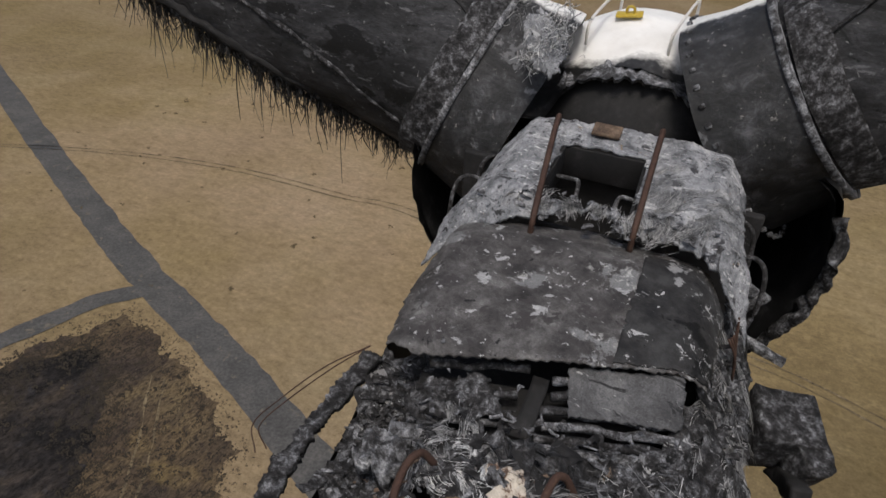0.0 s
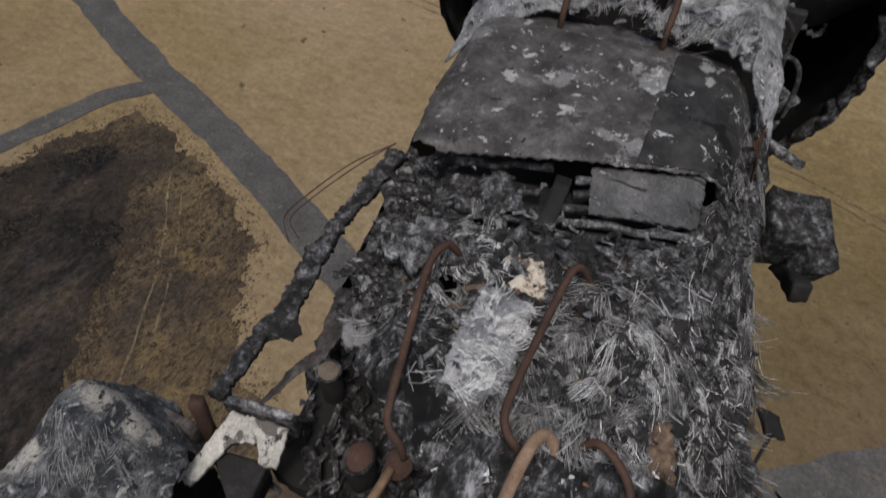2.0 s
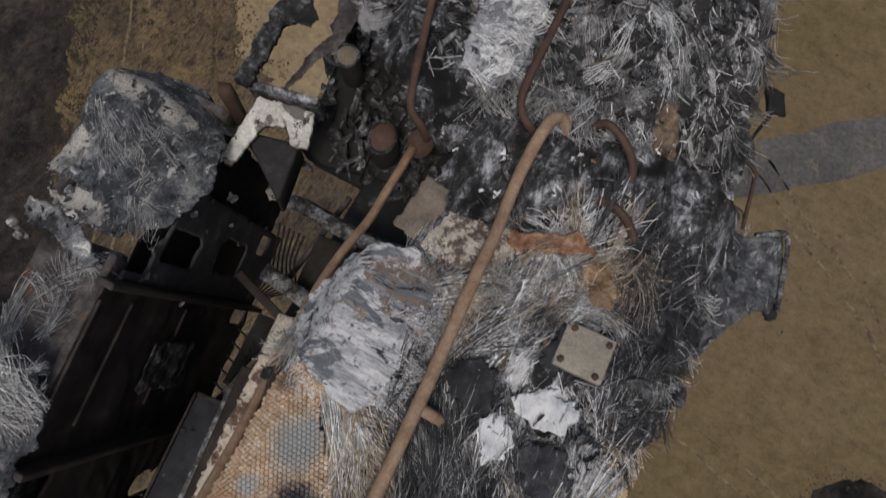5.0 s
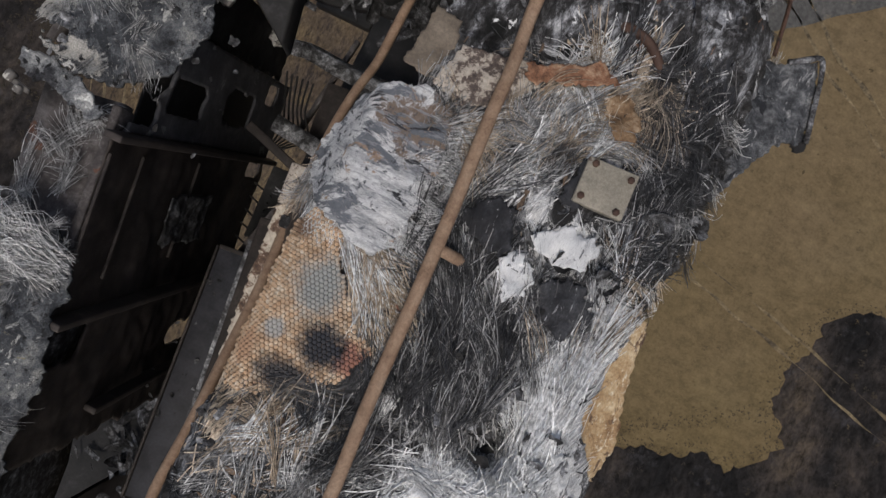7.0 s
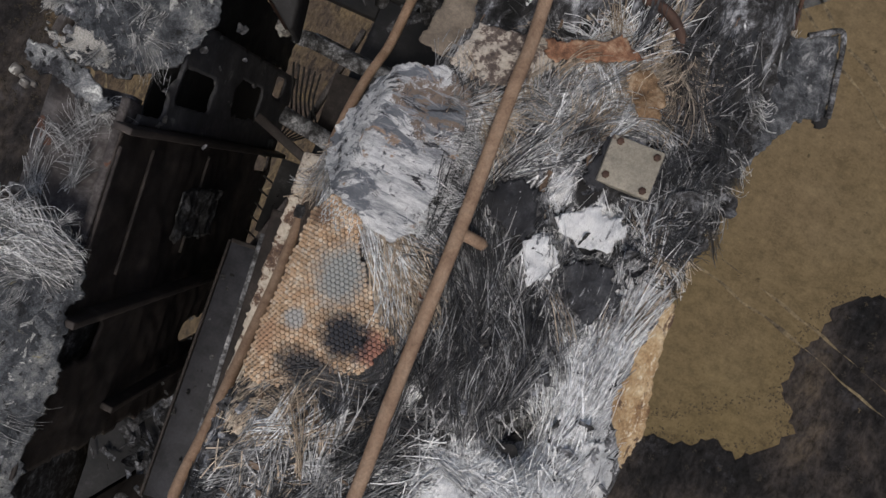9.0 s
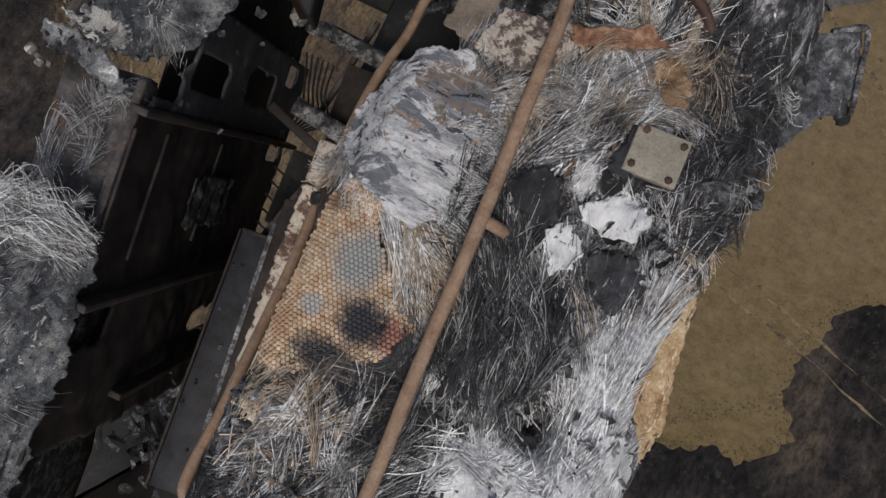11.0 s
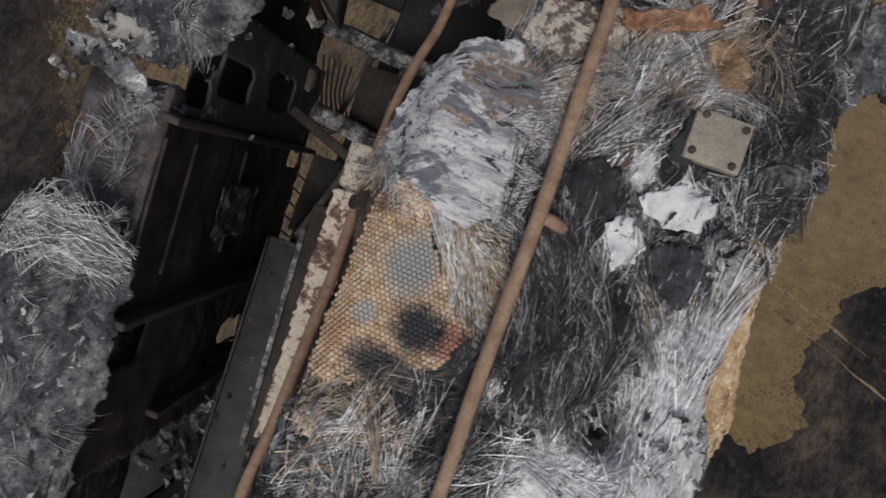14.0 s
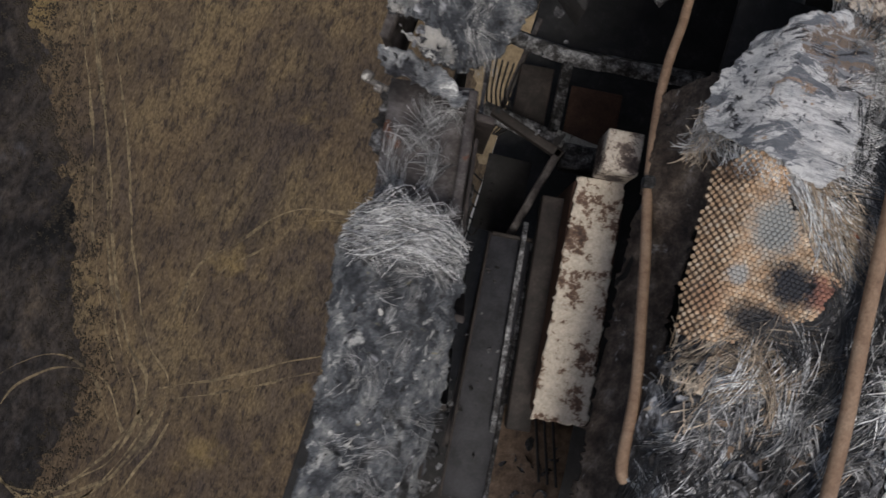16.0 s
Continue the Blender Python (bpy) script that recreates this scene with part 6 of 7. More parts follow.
part("plate", box((0.06, 0.16, 0.02), (0.82, 2.25, -1.18), (0, 0, -14), 0.004), M_DARKRUST, rod)
part("bracket", box((0.18, 0.2, 0.03), (0.9, 2.76, -1.2), (0, 20, 24), cuts=3, rough=0.03), M_CHAR, rod)
# torn skin hanging below the cover
part("torn_skirt", sheet([(-2.62, -0.42), (-2.3, -0.46), (-2.26, -0.62), (-2.34, -0.80), (-2.48, -0.86), (-2.60, -0.80)], lambda x, y: -0.66, 0.018, 0.04, 10, 0.02, 51.0, 0.06, 8), M_ASHDARK, cover, "charred skin hanging below the cover")
part("torn_lip", sheet([(-2.66, -0.30), (-2.45, -0.30), (-2.24, -0.36), (-2.12, -0.44), (-2.16, -0.52), (-2.36, -0.46), (-2.62, -0.42)], lambda x, y: -0.42, 0.014, 0.03, 14, 0.02, 52.0, 0.04, 10), M_FELT, cover, "cracked pale lip of the cover")
M_FLAP = surface("ash_dusted_cloth", [(0.36, (0.025, 0.026, 0.03)), (0.46, (0.07, 0.073, 0.08)), (0.54, (0.15, 0.155, 0.165)), (0.64, (0.34, 0.345, 0.35))], 9, 150, 0.95, 0.02, fine_mix=0.6, weave=(70, True), bands=[(5, 0.57, (1, 1, 1), (0.03, 0.032, 0.038)), (12, 0.60, (1.6, 0.7, 1), (0.40, 0.40, 0.40))])
flapx = thing("torn_flap", "torn laminate flap dusted with grey ash", "laminate flap", at=(1.4, 1.7, -2.5))
part("flap", sheet([(0.7, 1.5), (0.92, 1.68), (1.12, 1.74), (1.30, 1.87), (1.38, 1.7), (1.45, 1.36), (1.28, 1.24), (1.16, 1.0), (1.06, 0.76), (0.7, 0.7)], lambda x, y: -1.15 - 0.2 * (x - 1.0), 0.02, 0.02, 12, 0.03, 16.0, 0.03, 7), M_FLAP, flapx)
part("hem", tube([(1.12, 1.75, -1.16), (1.22, 1.82, -1.18), (1.31, 1.88, -1.20), (1.37, 1.74, -1.21), (1.41, 1.55, -1.22), (1.45, 1.36, -1.23)], 0.018, 6, 5, 1.0, 0.6), M_ASH, flapx, "frayed pale hem")
part("rag", sheet([(1.34, 1.40), (1.46, 1.42), (1.48, 1.30), (1.40, 1.27)], lambda x, y: -1.24, 0.012, 0.02, 18, 0.015, 17.0, 0.02, 9), M_CHAR, flapx, "charred corner rag")
level = False
rr = thing("side_tube", "thin dark rod along the flank", "rod", at=(1.15, 2.3, -1.6))
part("rod", tube([(1.36, 2.85, -1.9), (1.25, 2.5, -1.9), (1.1, 2.0, -1.9), (1.0, 1.6, -1.9)], 0.014, 6, 5), M_CHAR, rr)

# ---- torn skins lying on the rear roof ----
def lay(name, poly, lift, material, label, category, seed, jag=0.025, lump=0.015, step=0.013, height=None, thick=0.006):
    hh = height or z_deck
    return solo(name, sheet(poly, lambda x, y: hh(x, y) + lift, step, jag, 16, thick, seed, lump, 11), material, label, category)


lay("glass_cloth", [(-1.02, -0.25), (-1.03, -0.08), (-0.99, 0.04), (-0.91, 0.17), (-0.77, 0.27), (-0.61, 0.30), (-0.47, 0.25), (-0.43, 0.05), (-0.42, -0.2), (-0.44, -0.40), (-0.54, -0.5), (-0.67, -0.47), (-0.88, -0.38)], 0.035, M_CLOTH,
    "white glass-fibre cloth bared by fire on the roof", "glass cloth", 21.0)
lay("glass_cloth", [(0.04, -0.10), (0.24, 0.04), (0.38, -0.02), (0.36, -0.11), (0.27, -0.17), (0.16, -0.17)], 0.035, M_CLEAN, "bright white pointed scrap of glass cloth", "glass cloth", 22.0, 0.04)
lay("glass_cloth", [(-0.02, -0.24), (0.08, -0.17), (0.15, -0.24), (0.15, -0.36), (0.05, -0.42)], 0.035, M_CLEAN, "small white scrap of glass cloth", "glass cloth", 23.0, 0.045)
M_SMEAR = surface("soot_smear", [(0.36, (0.010, 0.010, 0.012)), (0.48, (0.022, 0.022, 0.025)), (0.58, (0.045, 0.046, 0.051)), (0.68, (0.10, 0.102, 0.11))], 7, 120, 0.8, 0.02, (1, 0.7, 1), fine_mix=0.5, bands=[(20, 0.62, (2, 0.6, 1), (0.30, 0.30, 0.31))])
lay("sooty_skin", [(-0.28, -0.10), (-0.16, 0.0), (-0.02, -0.01), (0.03, -0.12), (-0.03, -0.25), (-0.2, -0.23)], 0.026, M_SMEAR, "soot-blackened patch of roof skin", "laminate skin", 53.0, 0.06, 0.012)
lay("sooty_skin", [(0.17, -0.25), (0.28, -0.19), (0.45, -0.2), (0.49, -0.36), (0.36, -0.46), (0.22, -0.40)], 0.026, M_SMEAR, "soot-blackened patch of roof skin", "laminate skin", 54.0, 0.06, 0.012)
lay("sooty_skin", [(0.09, 0.14), (0.13, 0.32), (0.2, 0.36), (0.15, 0.22), (0.2, 0.1), (0.12, 0.06)], 0.026, M_SMEAR, "soot-blackened skin beside a steel plate", "laminate skin", 55.0, 0.03, 0.008)
lay("painted_panel", [(-0.64, 0.33), (-0.58, 0.60), (-0.27, 0.66), (-0.18, 0.55), (-0.35, 0.34), (-0.46, 0.28)], 0.03, M_PAINT, "painted roof panel with blistered flaking paint", "panel", 24.0, 0.005, 0.003)
lay("grid_panel", [(-0.80, 0.36), (-0.76, 0.78), (-0.62, 0.74), (-0.60, 0.60), (-0.66, 0.34)], 0.02, M_MESH, "brown fine-grid panel standing at the roof edge", "panel", 25.0, 0.006, 0.003)
lay("core_strip", [(-0.30, 0.62), (-0.05, 0.74), (0.04, 0.80), (0.16, 0.72), (-0.06, 0.60), (-0.24, 0.53)], 0.065, surface("orange_core", [(0.4, (0.10, 0.05, 0.03)), (0.5, (0.24, 0.12, 0.07)), (0.62, (0.42, 0.30, 0.2))], 9, 70, 0.9, 0.01),
    "strip of orange-brown foam core under fibres", "core strip", 26.0)
lay("core_strip", [(0.08, 0.66), (0.20, 0.70), (0.30, 0.60), (0.32, 0.46), (0.2, 0.45)], 0.04, surface("brown_core", [(0.4, (0.09, 0.055, 0.03)), (0.5, (0.2, 0.125, 0.07)), (0.62, (0.36, 0.27, 0.18))], 9, 70, 0.9, 0.01),
    "patch of brown foam core under fibres", "core strip", 27.0)
lay("glass_cloth", [(0.02, -1.42), (0.02, -1.25), (0.18, -1.14), (0.42, -1.12), (0.50, -0.95), (0.66, -0.85), (0.80, -1.0), (0.84, -1.5), (0.8, -2.0), (0.1, -2.0)], 0.02, M_CLEAN, "bright white sheet of bared glass cloth", "glass cloth", 32.0, 0.03, 0.03)
lay("glass_cloth", [(-0.86, 1.75), (-0.80, 1.98), (-0.52, 1.95), (-0.50, 1.45), (-0.62, 1.30), (-0.84, 1.35)], 0.10, M_HOOD, "ruffled white cloth between the two hoops", "glass cloth", 28.0, 0.04, 0.05, height=lambda x, y: -0.12)
lay("fabric_flap", [(0.22, 1.9), (0.35, 1.6), (0.42, 1.25), (0.32, 1.1), (0.2, 1.25), (0.2, 1.6)], 0.0, M_BROWNPLATE, "curled brown-grey flap of laminate", "laminate flap", 29.0, 0.03, 0.08, height=lambda x, y: -0.2)
lay("debris_block", [(-1.5, 2.35), (-1.22, 2.3), (-1.25, 2.05), (-1.52, 2.1)], 0.1, M_ASH, "ash-white crumbled block of debris", "debris", 30.0, 0.04, 0.06, height=lambda x, y: -0.35, thick=0.15)
lay("scorched_scrap", [(-0.78, 2.2), (-0.55, 2.25), (-0.48, 2.0), (-0.72, 1.98)], 0.08, M_CREAM, "scorched cream scrap lying in ash", "debris", 31.0, 0.04, 0.03, height=lambda x, y: -0.12)

# ---- honeycomb core ----
core = thing("honeycomb_core", "bared tan honeycomb core of the roof, sooty in spots", "honeycomb core", at=(-0.68, -0.85, 0.0))
HONEY = [(-0.93, -0.50), (-0.84, -0.38), (-0.70, -0.44), (-0.60, -0.60), (-0.47, -0.78), (-0.33, -0.86), (-0.40, -1.04), (-0.55, -1.12), (-0.70, -1.24), (-0.90, -1.28), (-0.92, -1.0)]
part("bed", sheet(HONEY, lambda x, y: z_deck(x, y) + 0.016, 0.015, 0.02, 16, 0.008, 33.0), M_BROWNPLATE, core)
R = 0.0128
hexv = [(R * s * math.cos(radians(60 * k + 30)), R * s * math.sin(radians(60 * k + 30)), z) for s, z in ((0.985, 0.0), (0.84, 0.007), (0.45, 0.009)) for k in range(6)]
hexf = [(i * 6 + k, i * 6 + (k + 1) % 6, (i + 1) * 6 + (k + 1) % 6, (i + 1) * 6 + k) for i in range(2) for k in range(6)] + [tuple(12 + k for k in range(6))]
M_CELL, nt, bs = node_mat("honeycomb_cell_tan")
oi = nt.nodes.new("ShaderNodeObjectInfo")
posn = nt.nodes.new("ShaderNodeNewGeometry").outputs["Position"]
tone = ramp(nt, noise_node(nt, 26, 8, 0.8, vec=posn), [(0.36, (0.20, 0.13, 0.08)), (0.45, (0.42, 0.27, 0.16)), (0.52, (0.50, 0.37, 0.25)), (0.60, (0.60, 0.53, 0.43)), (0.7, (0.62, 0.60, 0.56))])
random_tone = ramp(nt, oi.outputs["Random"], [(0.0, (0.34, 0.21, 0.12)), (0.4, (0.44, 0.31, 0.20)), (0.7, (0.50, 0.38, 0.26)), (1.0, (0.54, 0.46, 0.36))])
geo_n = nt.nodes.new("ShaderNodeNewGeometry")
tone = mix(nt, 0.25, tone, random_tone)
tone = mix(nt, 0.65, tone, ramp(nt, noise_node(nt, 12, 10, 0.8, vec=geo_n.outputs["Position"]), [(0.36, 0.2), (0.56, 1.0)]), "MULTIPLY")
for x, y, rx, ry, c in ((-0.66, -0.70, 0.12, 0.14, (0.235, 0.24, 0.23)), (-0.76, -0.95, 0.05, 0.05, (0.29, 0.285, 0.27)), (-0.86, -0.50, 0.07, 0.05, (0.13, 0.08, 0.05)), (-0.85, -1.08, 0.05, 0.09, (0.34, 0.21, 0.13)),
                        (-0.40, -0.93, 0.10, 0.08, (0.26, 0.12, 0.085)), (-0.62, -1.12, 0.16, 0.08, (0.035, 0.032, 0.032)), (-0.53, -0.93, 0.12, 0.11, (0.02, 0.021, 0.026))):
    dm = nt.nodes.new("ShaderNodeVectorMath")
    dm.operation = "SUBTRACT"
    nt.links.new(geo_n.outputs["Position"], dm.inputs[0])
    dm.inputs[1].default_value = (x, y, 0)
    sc = nt.nodes.new("ShaderNodeVectorMath")
    sc.operation = "MULTIPLY"
    nt.links.new(dm.outputs[0], sc.inputs[0])
    sc.inputs[1].default_value = (1 / rx, 1 / ry, 0)
    ln = nt.nodes.new("ShaderNodeVectorMath")
    ln.operation = "LENGTH"
    nt.links.new(sc.outputs[0], ln.inputs[0])
    ad = nt.nodes.new("ShaderNodeMath")
    ad.operation, ad.inputs[1].default_value = "MULTIPLY_ADD", 2.6
    nt.links.new(noise_node(nt, 30, 10, 0.85, vec=geo_n.outputs["Position"]), ad.inputs[0])
    nt.links.new(ln.outputs["Value"], ad.inputs[2])
    mr = nt.nodes.new("ShaderNodeMapRange")
    mr.inputs["From Min"].default_value, mr.inputs["From Max"].default_value = 2.5, 1.9
    nt.links.new(ad.outputs[0], mr.inputs["Value"])
    tone = mix(nt, mr.outputs[0], tone, c)
nt.links.new(tone, bs.inputs["Base Color"])
bs.inputs["Roughness"].default_value = 0.9
cell_mesh = make("cell", hexv, hexf, M_CELL, False)
spots_h = []
for i in range(-55, 56):
    for j in range(-66, 67):
        x, y = -0.66 + R * 1.732 * (i + 0.5 * (j % 2)), -0.85 + R * 1.5 * j
        xx, yy = x + 0.02 * wob(x, y, 20, 3), y + 0.02 * wob(x, y, 20, 4)
        if bool(inside(np.array([xx]), np.array([yy]), HONEY)[0]):
            spots_h.append((x, y))
spots_h.sort(key=lambda p: (p[0] + 0.66) ** 2 + (p[1] + 0.8) ** 2)
for x, y in spots_h[:300]:
    c = new("cell", cell_mesh)
    c.location = (x, y, z_deck(x, y) + 0.017)
    c.rotation_euler = (0.1 * wob(x, y, 9, 1), 0.1 * wob(x, y, 9, 2), 0)
    under(c, core)
rest = [([(vx + x, vy + y, vz + z_deck(x, y) + 0.017) for vx, vy, vz in hexv], hexf) for x, y in spots_h[300:]]
if rest:
    tagged(part("core_rest", join(*rest), M_CELL, core, "", False), kind="stuff")

# ---- loose glass fibre ----
D = z_deck
MIDF = z_mid
# bundles of the rear roof: each is shared out to strands of several tones
SHARE = {"white": [], "grey": [], "dark": [], "cream": []}


def bundle(x, y, sx, sy, head, spread, length, lift, curl, rad=0.0026, droop=0.0, **tones):
    for tone, num in tones.items():
        thick = {"white": 1.3, "cream": 1.3, "grey": 1.2, "dark": 1.1}[tone]
        SHARE[tone].append((x, y, sx, sy, head, spread, length, num, D, lift, curl, rad * thick, droop))


bundle(0.03, -0.55, 0.17, 0.30, 108, 11, 0.42, 0.07, 0.7, dark=1300, grey=650, white=140)
bundle(0.16, -0.80, 0.14, 0.18, 106, 14, 0.36, 0.06, 0.8, dark=800, grey=340, white=40)
bundle(-0.15, -0.50, 0.12, 0.22, 104, 14, 0.38, 0.05, 0.6, dark=500, grey=420, white=60)
bundle(-0.02, -1.0, 0.16, 0.14, 100, 22, 0.30, 0.06, 0.9, dark=600, grey=300, white=60)
bundle(0.48, -0.45, 0.07, 0.28, 96, 9, 0.45, 0.05, 0.5, white=700, cream=120, grey=260)
bundle(0.39, -0.55, 0.07, 0.22, 104, 12, 0.35, 0.05, 0.6, white=160, cream=120, grey=260, dark=120)
bundle(0.50, -0.88, 0.07, 0.22, 94, 9, 0.42, 0.05, 0.5, white=900, grey=120)
bundle(0.48, -1.2, 0.16, 0.16, 76, 22, 0.36, 0.06, 0.9, white=700)
bundle(0.2, -1.32, 0.26, 0.12, 20, 35, 0.30, 0.06, 1.1, white=900, grey=120)
bundle(0.45, -1.45, 0.34, 0.2, 60, 40, 0.30, 0.06, 1.0, white=600, grey=100)
bundle(-0.06, 0.36, 0.10, 0.24, 62, 8, 0.42, 0.07, 0.8, grey=420, white=420, cream=260)
bundle(-0.12, 0.40, 0.14, 0.14, 150, 60, 0.34, 0.09, 4.5, 0.0028, cream=110, white=50, grey=60)
bundle(-0.18, 0.15, 0.09, 0.22, 66, 12, 0.42, 0.06, 0.9, grey=700, white=160, dark=160)
bundle(-0.26, -0.10, 0.08, 0.2, 72, 16, 0.40, 0.06, 0.8, grey=420, dark=420, white=60)
bundle(0.10, 0.45, 0.12, 0.18, 60, 30, 0.3, 0.09, 2.6, 0.003, grey=260, white=160, cream=80)
bundle(0.15, 0.72, 0.14, 0.10, 20, 45, 0.28, 0.08, 3.0, cream=260, dark=160)
bundle(0.30, 0.75, 0.10, 0.12, -70, 35, 0.28, 0.08, 2.6, cream=260, dark=200)
bundle(0.60, 0.50, 0.13, 0.35, 60, 45, 0.18, 0.05, 1.0, dark=1300, grey=260, white=40)
bundle(0.52, 0.15, 0.10, 0.2, 70, 30, 0.2, 0.05, 0.8, dark=500, grey=120)
bundle(0.46, -0.02, 0.12, 0.08, -20, 25, 0.24, 0.05, 0.7, cream=120, dark=200, white=70)
bundle(0.42, -0.20, 0.10, 0.12, 95, 25, 0.24, 0.05, 0.7, dark=260, white=100)
bundle(0.22, -0.15, 0.06, 0.1, 70, 20, 0.20, 0.03, 0.4, dark=70, white=120)
bundle(-0.72, -0.05, 0.2, 0.12, 8, 8, 0.20, 0.03, 0.3, 0.0022, -0.03, white=420, grey=120)
bundle(-0.72, -0.2, 0.2, 0.1, 10, 10, 0.16, 0.02, 0.3, 0.002, -0.03, grey=200, white=160, dark=50)
bundle(-0.55, -0.28, 0.10, 0.14, 4, 12, 0.16, 0.03, 0.4, 0.0022, -0.03, white=260, grey=120)
bundle(-0.80, -0.36, 0.10, 0.04, -75, 12, 0.14, 0.02, 0.3, 0.0022, -0.02, white=260)
bundle(-0.60, -0.46, 0.12, 0.05, -50, 12, 0.28, 0.03, 0.3, 0.003, -0.02, white=160, cream=200)
bundle(-0.44, -0.62, 0.09, 0.10, -52, 14, 0.30, 0.04, 0.4, 0.003, 0.0, cream=300, white=80, dark=50)
bundle(-0.50, 0.10, 0.10, 0.12, 25, 40, 0.22, 0.05, 1.0, 0.0026, -0.03, grey=320, cream=200, white=100)
bundle(-0.60, 0.20, 0.16, 0.05, 10, 30, 0.18, 0.04, 0.7, 0.0024, -0.03, grey=260, dark=80)
bundle(-0.99, -0.2, 0.03, 0.14, -95, 25, 0.16, 0.04, 0.8, 0.0026, 0.0, cream=120, grey=160)
bundle(-0.40, -0.30, 0.06, 0.16, 100, 20, 0.28, 0.05, 0.7, dark=300, grey=220)
bundle(-0.55, -1.15, 0.2, 0.07, 12, 30, 0.24, 0.05, 0.9, 0.003, 0.0, dark=520, cream=60)
bundle(-0.3, -1.1, 0.1, 0.1, 60, 35, 0.28, 0.05, 1.0, dark=420, grey=70)
bundle(-0.70, -1.45, 0.18, 0.12, 60, 25, 0.28, 0.06, 1.1, 0.003, 0.0, cream=360, grey=260, white=100, dark=100)
bundle(-0.35, -1.5, 0.22, 0.18, 75, 28, 0.32, 0.06, 1.1, 0.0028, 0.0, grey=420, white=160, dark=320, cream=100)
bundle(-0.5, -1.85, 0.4, 0.25, 70, 30, 0.32, 0.06, 1.1, 0.0028, 0.0, grey=420, dark=420, white=100)
FIB = {
    "white": (S_WHITE, "bright white glass-fibre strands bared by fire", [
        (0.1, 1.75, 0.35, 0.35, -55, 30, 0.26, 360, MIDF, 0.12, 0.9, 0.003, 0.0), (0.5, 2.1, 0.15, 0.5, -65, 25, 0.24, 150, MIDF, 0.1, 0.9, 0.003, 0.05), (-0.95, 2.0, 0.2, 0.3, 0, 90, 0.16, 250, MIDF, 0.1, 1.2, 0.003, 0.0), (-0.68, 1.62, 0.14, 0.3, 10, 35, 0.14, 500, lambda x, y: -0.02, 0.06, 1.2, 0.0036, 0.0), (-0.1, 1.2, 0.2, 0.16, -90, 50, 0.15, 140, MIDF, 0.02, 2.4, 0.0026, 0.03),
        ]),
    "cream": (S_CREAM, "stiff cream-coloured strands of split laminate", []),
    "grey": (S_GREY, "grey glass-fibre strands matted with ash", [
        (0.0, 1.1, 0.35, 0.2, -70, 50, 0.16, 420, MIDF, 0.02, 2.2, 0.003, 0.03), (-0.2, 1.8, 0.5, 0.5, -60, 50, 0.26, 2400, MIDF, 0.08, 0.9, 0.003, 0.0),
        (0.45, 1.9, 0.3, 0.6, -60, 26, 0.34, 2200, MIDF, 0.08, 1.2, 0.003, 0.05), (0.5, 3.2, 0.2, 0.9, -70, 60, 0.16, 900, lambda x, y: -0.18 - 1.5 * max(0.0, x - 0.25), 0.05, 1.0, 0.0028, 0.05), (0.65, 2.6, 0.15, 0.5, -70, 40, 0.26, 500, MIDF, 0.06, 1.2, 0.003, 0.08),
        (-1.2, 2.1, 0.3, 0.4, 0, 90, 0.16, 600, MIDF, 0.07, 1.3, 0.0028, 0.0), (-0.75, 4.32, 0.6, 0.06, 90, 70, 0.09, 700, z_hood, 0.04, 0.8, 0.0032, 0.0),
        (-0.1, 4.6, 0.35, 0.4, 60, 25, 0.3, 300, z_hood, 0.02, 0.5, 0.0026, 0.0), (-2.2, -1.25, 0.2, 0.12, 0, 35, 0.2, 70, on_left, 0.06, 1.6, 0.003, 0.0), (-2.12, -1.8, 0.20, 0.8, 60, 80, 0.10, 700, on_left, 0.02, 1.2, 0.002, 0.0),
        (-2.36, 0.08, 0.22, 0.3, -60, 40, 0.10, 500, z_lbox, 0.02, 0.6, 0.0022, 0.0), (-2.35, -0.75, 0.15, 0.3, 70, 40, 0.2, 300, lambda x, y: -0.56, 0.06, 1.3, 0.0026, 0.0),
        (1.3, 1.6, 0.3, 0.3, 60, 50, 0.2, 250, lambda x, y: -2.4, 0.03, 1.0, 0.003, 0.0)]),
    "dark": (S_DARK, "dark sooty fibre strands and charred threads", [
        (-0.2, 1.9, 0.7, 0.5, -60, 60, 0.16, 2600, MIDF, 0.06, 1.3, 0.003, 0.0), (0.6, 2.0, 0.25, 0.7, -60, 50, 0.2, 1800, MIDF, 0.06, 1.2, 0.003, 0.08),
        (-1.35, 2.2, 0.3, 0.4, 0, 90, 0.16, 500, MIDF, 0.05, 1.3, 0.003, 0.05), (-2.12, -1.9, 0.22, 0.8, 60, 80, 0.10, 500, on_left, 0.02, 1.2, 0.002, 0.0),
        ]),
}


def wraps(num, seed):
    """Strands slung across the left strip like a loose collar."""
    rng = np.random.default_rng(seed)
    geos = []
    for _ in range(num):
        s, h = rng.normal() * 0.055, abs(rng.normal()) * 0.025
        x0, x1 = -2.52 + rng.uniform(-0.02, 0.12), -1.94 + rng.uniform(-0.14, 0.06)
        pts = []
        for i in range(6):
            u = i / 5
            x = x0 + (x1 - x0) * u
            y = -1.26 + s + (0.06 + 0.05 * rng.normal()) * math.sin(math.pi * u) + 0.03 * rng.normal() + 0.03 * u
            pts.append((x, y, z_left(x, y) + 0.02 + h + 0.05 * math.sin(math.pi * u)))
        geos.append(tube(pts, 0.0016 * rng.uniform(0.6, 1.6), 3, 2, 0.7, 0, False))
    return join(*geos)


